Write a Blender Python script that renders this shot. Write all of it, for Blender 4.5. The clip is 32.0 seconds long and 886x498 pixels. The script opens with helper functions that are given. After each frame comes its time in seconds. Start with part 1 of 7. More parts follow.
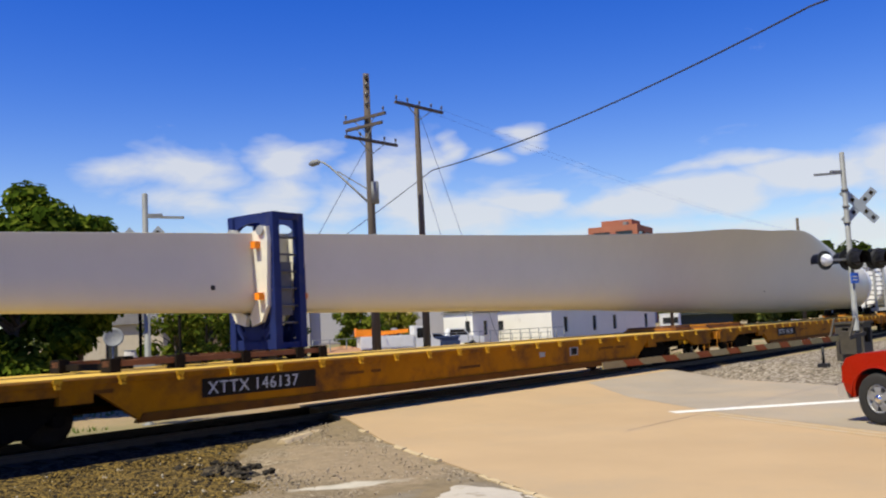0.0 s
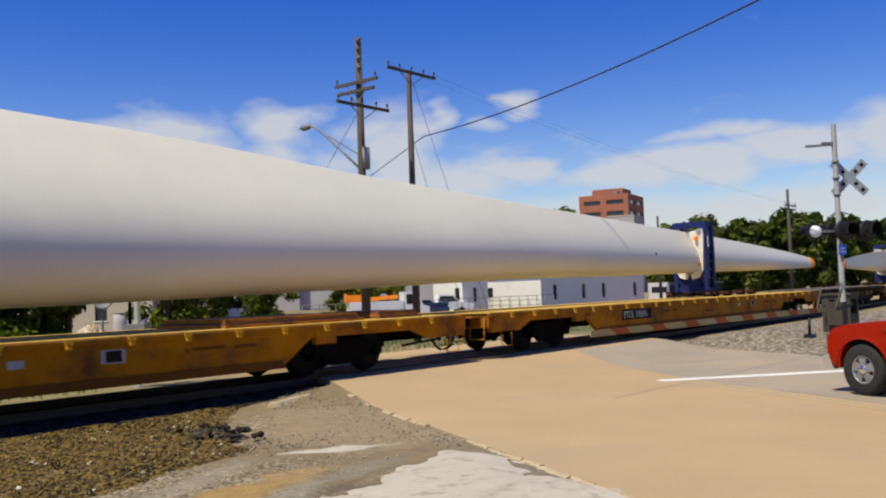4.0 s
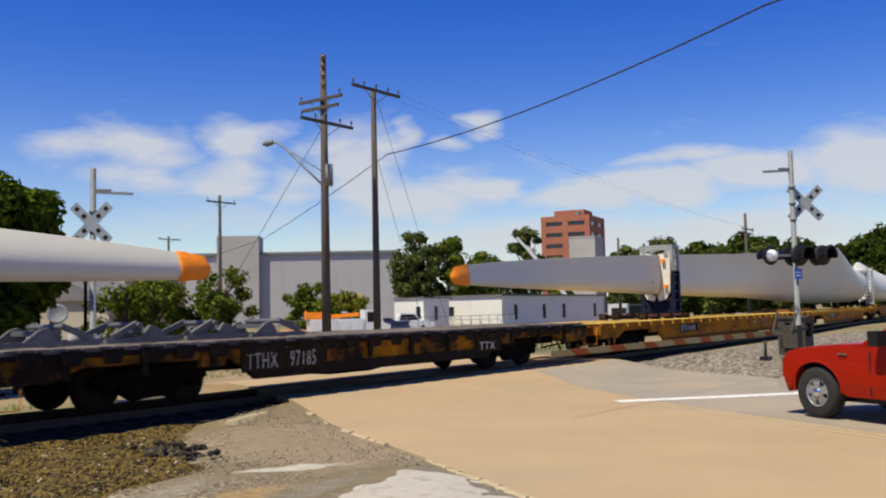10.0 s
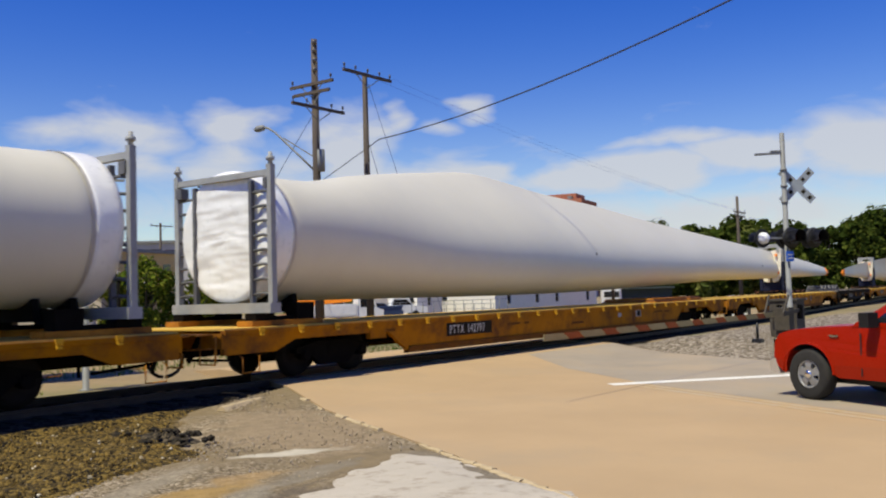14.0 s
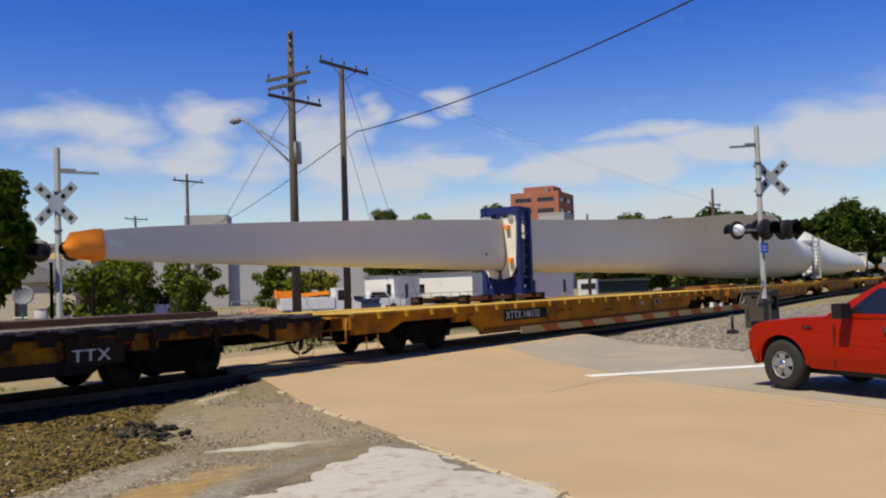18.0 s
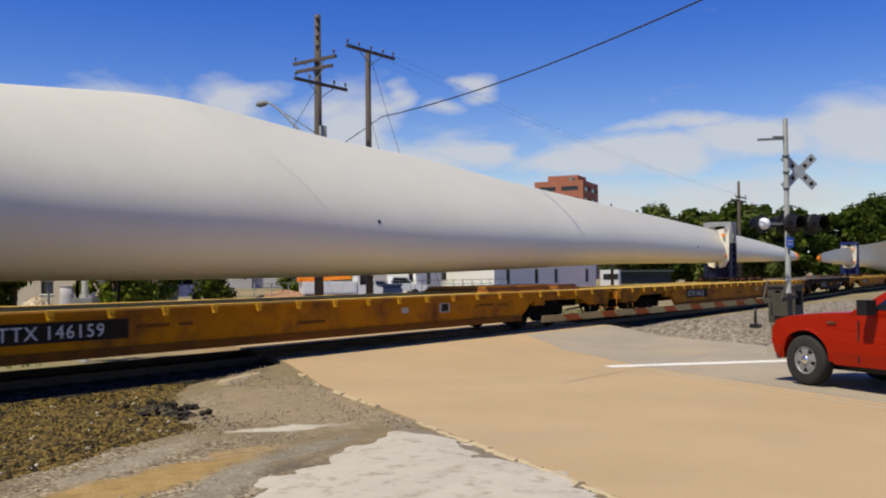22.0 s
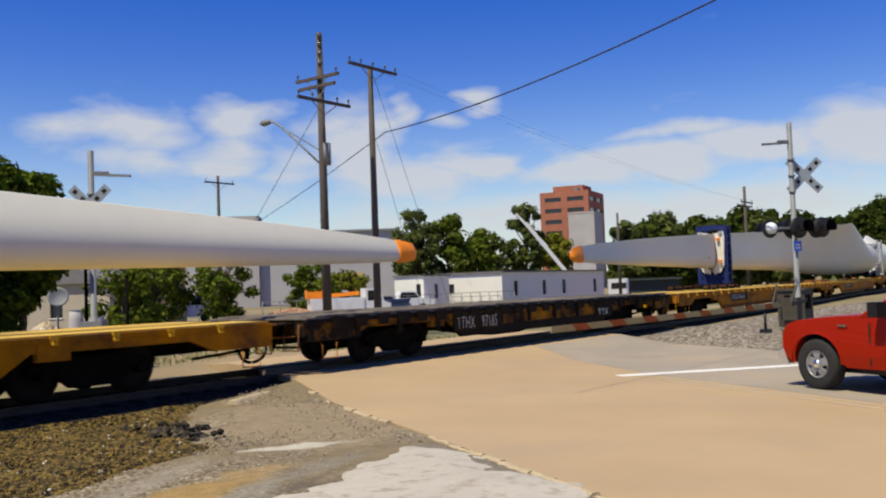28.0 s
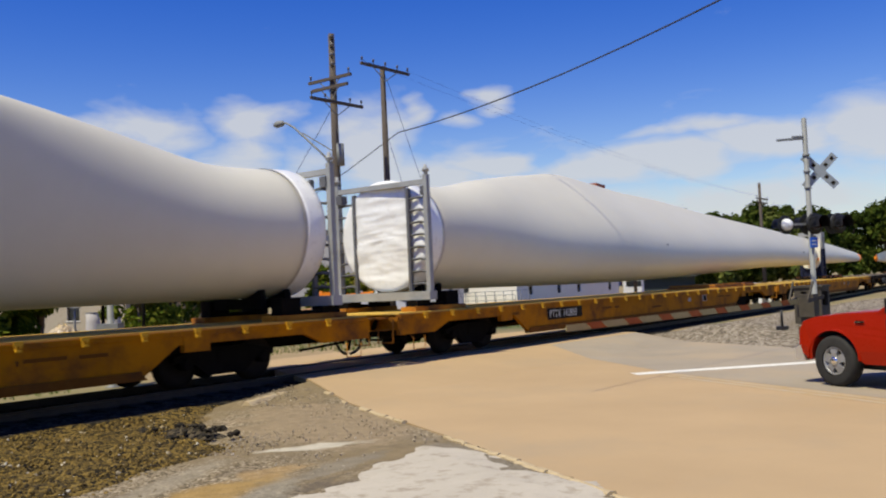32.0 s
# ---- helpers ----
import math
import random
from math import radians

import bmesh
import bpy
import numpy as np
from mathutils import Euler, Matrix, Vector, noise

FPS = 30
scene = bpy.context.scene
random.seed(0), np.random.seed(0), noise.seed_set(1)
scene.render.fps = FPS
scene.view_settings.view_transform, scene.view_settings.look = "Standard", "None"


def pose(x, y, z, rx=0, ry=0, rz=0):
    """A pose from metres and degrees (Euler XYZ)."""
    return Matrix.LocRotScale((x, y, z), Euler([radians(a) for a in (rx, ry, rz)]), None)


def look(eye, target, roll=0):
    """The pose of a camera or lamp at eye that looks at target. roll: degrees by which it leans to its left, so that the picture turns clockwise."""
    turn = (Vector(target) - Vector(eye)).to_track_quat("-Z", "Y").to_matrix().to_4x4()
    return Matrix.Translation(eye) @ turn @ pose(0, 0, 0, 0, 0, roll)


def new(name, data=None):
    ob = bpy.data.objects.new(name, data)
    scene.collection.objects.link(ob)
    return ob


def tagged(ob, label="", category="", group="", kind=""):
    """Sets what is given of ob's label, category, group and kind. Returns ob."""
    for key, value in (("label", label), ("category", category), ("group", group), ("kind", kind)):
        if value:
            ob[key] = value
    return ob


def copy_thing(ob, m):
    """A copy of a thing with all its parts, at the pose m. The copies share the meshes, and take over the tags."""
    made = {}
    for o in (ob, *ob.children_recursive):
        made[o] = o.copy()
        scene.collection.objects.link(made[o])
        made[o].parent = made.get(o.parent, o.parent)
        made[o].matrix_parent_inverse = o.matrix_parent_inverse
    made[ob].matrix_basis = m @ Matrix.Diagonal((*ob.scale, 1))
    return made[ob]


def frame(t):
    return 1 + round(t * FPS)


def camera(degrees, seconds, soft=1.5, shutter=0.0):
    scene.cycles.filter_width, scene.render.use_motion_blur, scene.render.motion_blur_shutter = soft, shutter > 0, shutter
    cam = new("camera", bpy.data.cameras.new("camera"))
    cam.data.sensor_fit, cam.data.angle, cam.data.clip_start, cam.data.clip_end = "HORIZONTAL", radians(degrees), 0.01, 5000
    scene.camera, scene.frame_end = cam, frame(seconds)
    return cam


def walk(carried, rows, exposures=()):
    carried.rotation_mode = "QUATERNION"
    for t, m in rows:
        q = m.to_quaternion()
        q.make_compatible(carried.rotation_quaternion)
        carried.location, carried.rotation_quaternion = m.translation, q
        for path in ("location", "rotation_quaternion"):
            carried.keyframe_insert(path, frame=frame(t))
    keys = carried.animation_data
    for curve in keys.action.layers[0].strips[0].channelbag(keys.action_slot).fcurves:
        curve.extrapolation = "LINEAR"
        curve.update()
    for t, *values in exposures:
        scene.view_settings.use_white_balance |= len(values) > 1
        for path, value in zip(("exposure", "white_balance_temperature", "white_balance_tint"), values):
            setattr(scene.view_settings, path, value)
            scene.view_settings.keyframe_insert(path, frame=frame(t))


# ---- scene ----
# x runs along the track in the train's direction, y away from the viewer, z = 0 at the rail tops
import itertools

cam = camera(51.1, 32.0, 2.1, 0.08)
EYE = 1.6
VIEW = [  # seconds, yaw, pitch, roll of the hand-held camera
    (0.0, -50.28, 4.83, 2.69), (0.5, -52.16, 4.25, 1.97), (1.0, -52.52, 3.68, 1.56), (1.5, -53.19, 3.08, 1.82),
    (2.0, -53.43, 2.43, 2.88), (2.5, -52.14, 2.18, 2.91), (3.0, -51.27, 1.68, 2.57), (3.5, -50.83, 2.30, 1.96),
    (5.5, -51.42, 3.58, 1.98), (6.0, -51.70, 3.84, 0.94), (6.5, -52.29, 3.47, 1.52), (7.0, -51.12, 3.75, 2.21),
    (7.5, -50.85, 2.27, 2.50), (8.0, -49.72, 3.13, 2.32), (8.5, -51.76, 4.60, 1.05), (9.0, -52.83, 4.48, 1.12),
    (9.5, -53.02, 3.86, 1.45), (10.0, -53.32, 3.82, 1.26), (10.5, -53.06, 4.54, 1.10), (11.0, -52.91, 3.63, 1.14),
    (11.5, -52.81, 3.86, 0.83), (12.0, -52.94, 3.15, 1.10), (12.5, -53.26, 3.23, 1.32), (13.0, -53.15, 2.93, 1.66),
    (13.5, -53.68, 2.81, 1.83), (14.0, -53.75, 2.87, 1.66), (14.5, -53.96, 2.84, 1.67), (16.5, -53.99, 2.16, 1.67),
    (17.0, -54.85, 2.00, 1.80), (17.5, -55.25, 2.40, 1.92), (18.0, -55.14, 2.37, 1.87), (18.5, -55.04, 2.65, 1.47),
    (19.0, -55.05, 3.06, 1.34), (19.5, -55.27, 2.61, 1.33), (20.0, -53.52, 2.60, 3.37), (20.5, -52.91, 2.08, 2.29),
    (21.0, -52.25, 2.17, 1.54), (21.5, -52.15, 2.02, 1.49), (22.0, -53.79, 1.58, 0.53), (22.5, -53.90, 1.63, 0.60),
    (23.0, -54.24, 1.58, 1.36), (23.5, -54.95, 1.29, 1.10), (24.0, -55.04, 1.15, 0.62), (24.5, -55.09, 0.67, 0.78),
    (25.0, -54.82, 0.78, 0.88), (25.5, -54.20, 0.89, 0.66), (26.0, -53.99, 2.11, 1.76), (26.5, -52.60, 2.43, 1.90),
    (28.5, -53.44, 2.43, 2.13), (29.0, -51.65, 2.93, 2.57), (29.5, -51.53, 2.53, 3.60), (30.0, -51.29, 2.49, 3.12),
    (30.5, -51.00, 2.48, 2.85), (31.0, -52.29, 2.71, 2.38), (31.5, -54.05, 2.37, 2.67), (32.0, -52.42, 2.44, 2.58),
]
# the camera opens and closes a little as the bright blades pass
EXPOSURE = [(t, -0.60 + e, 6880, -2) for t, e in ((0, 0.22), (1, 0.03), (2, 0.0), (3, -0.02), (6, 0.0), (7, 0.20), (8, 0.05), (11, 0.03), (12, -0.10), (14, 0.0), (17, 0.0), (18, -0.06), (22, -0.06), (24, -0.17), (26, -0.05), (29, 0.0), (32, 0.0))]
walk(cam, [(t, pose(0, 0, EYE, 90 + pitch, roll, yaw)) for t, yaw, pitch, roll in VIEW], EXPOSURE)

# ---- light ----
SUN_DIR = Vector((-0.46, 0.075, 0.0)).normalized()
SUN_EL = radians(62)
sun = new("sun", bpy.data.lights.new("sun", "SUN"))
sun.data.energy, sun.data.angle, sun.data.color = 8.3, radians(0.53), (1.0, 0.90, 0.74)
to_sun = SUN_DIR * math.cos(SUN_EL) + Vector((0, 0, math.sin(SUN_EL)))
sun.matrix_world = look(to_sun * 50, (0, 0, 0))


def nodes_of(tree):
    n = tree.nodes
    n.clear()

    def add(kind, **kw):
        nd = n.new(kind)
        for k, v in kw.items():
            if k in nd.inputs:
                nd.inputs[k].default_value = v
        return nd
    return add, tree.links.new


def math_node(add, link, op, a, b=None, c=None):
    nd = add("ShaderNodeMath")
    nd.operation = op
    for i, v in enumerate((a, b, c)):
        if v is None:
            continue
        if isinstance(v, (int, float)):
            nd.inputs[i].default_value = v
        else:
            link(v, nd.inputs[i])
    return nd.outputs[0]


def ramp(add, link, src, stops):
    nd = add("ShaderNodeValToRGB")
    el = nd.color_ramp.elements
    while len(el) < len(stops):
        el.new(0.5)
    for e, (p, c) in zip(el, stops):
        e.position, e.color = p, (*c, 1) if len(c) == 3 else c
    link(src, nd.inputs[0])
    return nd.outputs[0]


def make_world():
    w = bpy.data.worlds.new("sky")
    scene.world = w
    w.use_nodes = True
    add, link = nodes_of(w.node_tree)
    sky = add("ShaderNodeTexSky")
    sky.sky_type, sky.sun_disc = "NISHITA", False
    sky.sun_elevation, sky.sun_rotation = SUN_EL, math.atan2(SUN_DIR.x, SUN_DIR.y)
    sky.air_density, sky.dust_density, sky.ozone_density = 1.0, 0.3, 3.0
    co = add("ShaderNodeTexCoord")
    sep = add("ShaderNodeSeparateXYZ")
    link(co.outputs["Generated"], sep.inputs[0])
    x, y, z = sep.outputs
    m = lambda *a: math_node(add, link, *a)
    az = m("MULTIPLY", m("ARCTAN2", x, y), 57.2958)       # degrees from +y towards +x
    el = m("MULTIPLY", m("ARCSINE", z), 57.2958)
    flat = add("ShaderNodeCombineXYZ")
    link(m("MULTIPLY", az, 0.10), flat.inputs[0])
    link(m("MULTIPLY", el, 0.24), flat.inputs[1])
    n1 = add("ShaderNodeTexNoise", Scale=1.7, Detail=10.0, Roughness=0.58, Distortion=0.6)
    link(flat.outputs[0], n1.inputs["Vector"])
    wob = m("MULTIPLY", m("SUBTRACT", n1.outputs["Fac"], 0.5), 1.0)
    n2 = add("ShaderNodeTexNoise", Scale=1.1, Detail=4.0, Roughness=0.5)
    link(flat.outputs[0], n2.inputs["Vector"])
    sepn = add("ShaderNodeSeparateColor")
    link(n2.outputs["Color"], sepn.inputs[0])
    # the banks' outlines are warped, so that none stays round
    azw = m("ADD", az, m("MULTIPLY", m("SUBTRACT", sepn.outputs[0], 0.5), 9.0))
    elw = m("ADD", el, m("MULTIPLY", m("SUBTRACT", sepn.outputs[1], 0.5), 4.0))

    def bank(az0, el0, wa, we, power):
        a = m("DIVIDE", m("SUBTRACT", azw, az0), wa)
        e = m("DIVIDE", m("SUBTRACT", elw, el0), we)
        d = m("ADD", m("MULTIPLY", a, a), m("MULTIPLY", e, e))
        return m("MULTIPLY", m("EXPONENT", m("MULTIPLY", d, -1.0)), power)
    dens = None
    for b in BANKS:
        k = bank(*b)
        dens = k if dens is None else m("MAXIMUM", dens, k)
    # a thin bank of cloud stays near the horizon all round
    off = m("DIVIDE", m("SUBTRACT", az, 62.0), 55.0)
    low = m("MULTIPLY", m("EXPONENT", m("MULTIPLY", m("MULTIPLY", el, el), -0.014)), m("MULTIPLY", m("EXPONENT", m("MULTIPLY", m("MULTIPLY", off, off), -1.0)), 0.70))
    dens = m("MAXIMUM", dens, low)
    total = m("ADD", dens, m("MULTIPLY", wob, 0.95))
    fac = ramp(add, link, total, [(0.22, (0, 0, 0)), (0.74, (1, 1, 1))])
    haze = m("MULTIPLY", m("EXPONENT", m("MULTIPLY", m("MULTIPLY", el, el), -0.020)), 0.52)
    fac = m("MAXIMUM", fac, haze)
    hs = add("ShaderNodeHueSaturation", Hue=0.533, Saturation=1.46, Value=2.95)
    link(sky.outputs[0], hs.inputs["Color"])
    mix = add("ShaderNodeMix")
    mix.data_type = "RGBA"
    link(m("MULTIPLY", fac, 0.86), mix.inputs[0])
    link(hs.outputs[0], mix.inputs[6])
    mix.inputs[7].default_value = (13.2, 13.0, 15.2, 1)
    bg = add("ShaderNodeBackground", Strength=0.074)
    link(mix.outputs[2], bg.inputs["Color"])
    out = add("ShaderNodeOutputWorld")
    link(bg.outputs[0], out.inputs[0])


BANKS = [  # azimuth, elevation, half widths, strength of the clouds
    (33.6, 9.9, 4.8, 1.6, 0.88), (35.2, 8.4, 4.8, 1.2, 0.76), (41.4, 10.4, 3.4, 1.3, 0.92), (39.6, 8.9, 3.8, 1.2, 0.84), (44.5, 8.2, 3.4, 1.3, 0.72), (48.4, 8.8, 3.2, 2.8, 0.92), (50.4, 10.9, 1.5, 1.2, 0.72),
    (56.0, 11.5, 1.5, 0.7, 0.68), (53.6, 10.6, 2.0, 0.7, 0.66), (55.8, 7.8, 3.0, 1.2, 0.98), (51.4, 6.9, 5.2, 1.7, 0.90), (61.5, 6.9, 5.4, 1.3, 0.94), (66.5, 7.2, 5.4, 1.2, 0.96), (69.0, 8.8, 4.6, 0.6, 0.66),
    (73.0, 7.8, 5.8, 1.5, 0.98), (80.0, 8.2, 6.8, 2.1, 1.0), (66.0, 4.6, 27.0, 2.4, 0.74), (90.0, 10.0, 9.2, 3.1, 0.82),
]
make_world()


# ---- materials ----
def material(name, base, rough=0.6, metal=0.0, vary=0.25, scale=3.0, bump=0.2, fine=40.0, dirt=None, dirt_amount=0.0, dirt_scale=1.2, emit=None, spec=0.4, stretch=None, per_piece=0.0):
    """Base colour with broad and fine variation, optional stains, and a fine relief."""
    mt = bpy.data.materials.new(name)
    mt.use_nodes = True
    add, link = nodes_of(mt.node_tree)
    co = add("ShaderNodeTexCoord")
    vec = co.outputs["Object"]
    if stretch:
        mp = add("ShaderNodeMapping")
        mp.inputs["Scale"].default_value = stretch
        link(vec, mp.inputs[0])
        vec = mp.outputs[0]
    n1 = add("ShaderNodeTexNoise", Scale=scale, Detail=6.0, Roughness=0.6)
    n2 = add("ShaderNodeTexNoise", Scale=fine, Detail=3.0, Roughness=0.6)
    link(vec, n1.inputs["Vector"])
    link(vec, n2.inputs["Vector"])
    m = lambda *a: math_node(add, link, *a)
    v = m("ADD", m("MULTIPLY", n1.outputs["Fac"], 0.65), m("MULTIPLY", n2.outputs["Fac"], 0.35))
    if per_piece:
        oi = add("ShaderNodeObjectInfo")
        v = m("ADD", v, m("MULTIPLY", m("SUBTRACT", oi.outputs["Random"], 0.5), per_piece))
    lo = [max(0, c * (1 - vary)) for c in base]
    hi = [min(1, c * (1 + vary)) for c in base]
    col = ramp(add, link, v, [(0.32, lo), (0.68, hi)])
    if dirt:
        n3 = add("ShaderNodeTexNoise", Scale=dirt_scale, Detail=8.0, Roughness=0.68)
        link(vec, n3.inputs["Vector"])
        f = ramp(add, link, n3.outputs["Fac"], [(0.62 - 0.3 * dirt_amount, (0, 0, 0)), (0.80 - 0.25 * dirt_amount, (1, 1, 1))])
        mx = add("ShaderNodeMix")
        mx.data_type = "RGBA"
        link(f, mx.inputs[0])
        link(col, mx.inputs[6])
        mx.inputs[7].default_value = (*dirt, 1)
        col = mx.outputs[2]
    bs = add("ShaderNodeBsdfPrincipled", Metallic=metal, Roughness=rough)
    bs.inputs["Specular IOR Level"].default_value = spec
    link(col, bs.inputs["Base Color"])
    link(m("ADD", m("MULTIPLY", n2.outputs["Fac"], 0.25), rough - 0.12), bs.inputs["Roughness"])
    if bump:
        bp = add("ShaderNodeBump", Strength=bump, Distance=0.02)
        link(v, bp.inputs["Height"])
        link(bp.outputs[0], bs.inputs["Normal"])
    if emit:
        bs.inputs["Emission Color"].default_value = (*emit[:3], 1)
        bs.inputs["Emission Strength"].default_value = emit[3]
    out = add("ShaderNodeOutputMaterial")
    link(bs.outputs[0], out.inputs[0])
    return mt


def speckled(name, colours, scale, bump=0.6, rough=0.9, distance=0.03, patch=None, streaks=None, spills=()):
    """Loose stones: small cells of several colours with relief; optional broad patches of fines."""
    mt = bpy.data.materials.new(name)
    mt.use_nodes = True
    add, link = nodes_of(mt.node_tree)
    co = add("ShaderNodeTexCoord")
    vo = add("ShaderNodeTexVoronoi", Scale=scale)
    link(co.outputs["Object"], vo.inputs["Vector"])
    sepc = add("ShaderNodeSeparateColor")
    link(vo.outputs["Color"], sepc.inputs[0])
    k = len(colours)
    col = ramp(add, link, sepc.outputs[0], [((i + 0.5) / k, c) for i, c in enumerate(colours)])
    n = add("ShaderNodeTexNoise", Scale=0.45, Detail=8.0, Roughness=0.65)
    link(co.outputs["Object"], n.inputs["Vector"])
    if patch:
        f = ramp(add, link, n.outputs["Fac"], [(0.44, (0, 0, 0)), (0.60, (1, 1, 1))])
        mx = add("ShaderNodeMix")
        mx.data_type = "RGBA"
        link(f, mx.inputs[0])
        link(col, mx.inputs[6])
        mx.inputs[7].default_value = (*patch, 1)
        col = mx.outputs[2]
    for k, (tint, size, lo) in enumerate(streaks or ()):
        n3 = add("ShaderNodeTexNoise", Scale=size, Detail=7.0, Roughness=0.7, Distortion=0.8)
        mp = add("ShaderNodeMapping")
        mp.inputs["Location"].default_value = (3.7 * k, 9.1 * k, 0)
        mp.inputs["Rotation"].default_value = (0, 0, -0.5)
        mp.inputs["Scale"].default_value = (0.55, 1.6, 1)
        link(co.outputs["Object"], mp.inputs[0])
        link(mp.outputs[0], n3.inputs["Vector"])
        f = ramp(add, link, n3.outputs["Fac"], [(lo, (0, 0, 0)), (lo + 0.10, (0.8, 0.8, 0.8))])
        mx = add("ShaderNodeMix")
        mx.data_type = "RGBA"
        link(f, mx.inputs[0])
        link(col, mx.inputs[6])
        mx.inputs[7].default_value = (*tint, 1)
        col = mx.outputs[2]
    # spilled sand and washed-out fines: uneven blots at their places on the ground
    m = lambda *a: math_node(add, link, *a)
    if spills:
        xyz = add("ShaderNodeSeparateXYZ")
        link(co.outputs["Object"], xyz.inputs[0])
        fray = add("ShaderNodeTexNoise", Scale=2.2, Detail=9.0, Roughness=0.72)
        link(co.outputs["Object"], fray.inputs["Vector"])
    for sx, sy, wx, wy, turn, tint, cover in spills:
        ca, sa = math.cos(radians(turn)), math.sin(radians(turn))
        dx, dy = m("SUBTRACT", xyz.outputs[0], sx), m("SUBTRACT", xyz.outputs[1], sy)
        u = m("DIVIDE", m("ADD", m("MULTIPLY", dx, ca), m("MULTIPLY", dy, sa)), wx)
        v = m("DIVIDE", m("SUBTRACT", m("MULTIPLY", dy, ca), m("MULTIPLY", dx, sa)), wy)
        d = m("EXPONENT", m("MULTIPLY", m("ADD", m("MULTIPLY", u, u), m("MULTIPLY", v, v)), -1.0))
        f = ramp(add, link, m("ADD", d, m("MULTIPLY", m("SUBTRACT", fray.outputs["Fac"], 0.5), 1.6)), [(0.34, (0, 0, 0)), (0.66, (cover, cover, cover))])
        mx = add("ShaderNodeMix")
        mx.data_type = "RGBA"
        link(f, mx.inputs[0])
        link(col, mx.inputs[6])
        mx.inputs[7].default_value = (*tint, 1)
        col = mx.outputs[2]
    n2 = add("ShaderNodeTexNoise", Scale=6.0, Detail=5.0)
    link(co.outputs["Object"], n2.inputs["Vector"])
    hv = add("ShaderNodeHueSaturation")
    link(math_node(add, link, "ADD", math_node(add, link, "MULTIPLY", n2.outputs["Fac"], 0.7), 0.65), hv.inputs["Value"])
    link(col, hv.inputs["Color"])
    bs = add("ShaderNodeBsdfPrincipled", Roughness=rough)
    bs.inputs["Specular IOR Level"].default_value = 0.2
    link(hv.outputs[0], bs.inputs["Base Color"])
    bp = add("ShaderNodeBump", Strength=bump, Distance=distance)
    link(math_node(add, link, "SUBTRACT", 1.0, vo.outputs["Distance"]), bp.inputs["Height"])
    link(bp.outputs[0], bs.inputs["Normal"])
    out = add("ShaderNodeOutputMaterial")
    link(bs.outputs[0], out.inputs[0])
    return mt


M = {}
M["blade"] = material("blade_gelcoat", (0.63, 0.60, 0.505), 0.40, vary=0.04, scale=0.3, bump=0.0, fine=2.0, spec=0.3)
M["seam"] = material("blade_seam", (0.52, 0.515, 0.49), 0.5, vary=0.1)
M["car_black"] = material("grimy_black_steel", (0.014, 0.011, 0.009), 0.85, vary=0.5, scale=2.5, bump=0.2, dirt=(0.05, 0.024, 0.008), dirt_amount=0.2, spec=0.1)
# brown for the shaded lower edge of the cars, also used for stencil bars
M["yellow_low"] = material("shade_and_stencil_brown", (0.16, 0.06, 0.006), 0.8, vary=0.35, scale=1.2, bump=0.15, dirt=(0.05, 0.022, 0.008), dirt_amount=0.5, spec=0.12)
M["rust_yellow"] = material("rusty_yellow_plate", (0.42, 0.17, 0.02), 0.8, vary=0.3, scale=2, bump=0.2, dirt=(0.15, 0.06, 0.02), dirt_amount=0.5, spec=0.15)
M["yellow"] = material("yellow_car_paint", (0.40, 0.148, 0.001), 0.75, spec=0.12, vary=0.2, scale=1.2, bump=0.1, dirt=(0.13, 0.05, 0.012), dirt_amount=0.5, dirt_scale=0.9)
M["yellow_old"] = material("weathered_yellow_paint", (0.40, 0.165, 0.006), 0.8, spec=0.12, vary=0.3, scale=1.5, bump=0.2, dirt=(0.014, 0.009, 0.006), dirt_amount=0.9, dirt_scale=0.8)
M["yellow_bright"] = material("fresh_yellow_paint", (0.66, 0.36, 0.02), 0.6, spec=0.2, vary=0.15, scale=2.0, bump=0.05)
M["deck"] = material("deck_steel", (0.56, 0.36, 0.075), 0.85, spec=0.12, vary=0.25, scale=0.9, bump=0.15, dirt=(0.24, 0.16, 0.07), dirt_amount=0.4, stretch=(0.4, 1, 1))
M["deck_wood"] = material("deck_boards", (0.20, 0.17, 0.14), 0.9, spec=0.12, vary=0.3, scale=1.4, bump=0.3, dirt=(0.08, 0.06, 0.05), dirt_amount=0.6)
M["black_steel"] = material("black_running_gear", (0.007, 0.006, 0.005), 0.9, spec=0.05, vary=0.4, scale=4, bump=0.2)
M["rust"] = material("rusty_steel", (0.16, 0.065, 0.03), 0.8, vary=0.4, scale=3, bump=0.25)
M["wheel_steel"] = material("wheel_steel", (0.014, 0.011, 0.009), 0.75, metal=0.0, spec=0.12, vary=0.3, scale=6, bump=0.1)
M["plate"] = material("black_plate", (0.022, 0.017, 0.010), 0.8, spec=0.1, vary=0.3)
M["letter"] = material("white_lettering", (0.55, 0.54, 0.49), 0.6, vary=0.08)
M["letter_worn"] = material("worn_white_lettering", (0.34, 0.33, 0.30), 0.7, vary=0.3, scale=6)
M["navy"] = material("navy_frame_paint", (0.012, 0.022, 0.11), 0.6, spec=0.2, vary=0.2, bump=0.06, dirt=(0.08, 0.07, 0.07), dirt_amount=0.1)
M["navy_dark"] = material("dark_navy_frame_paint", (0.010, 0.013, 0.035), 0.65, vary=0.25, bump=0.06, spec=0.15)
M["grey_frame"] = material("grey_frame_paint", (0.29, 0.295, 0.30), 0.55, vary=0.15, bump=0.06, dirt=(0.2, 0.19, 0.18), dirt_amount=0.2)
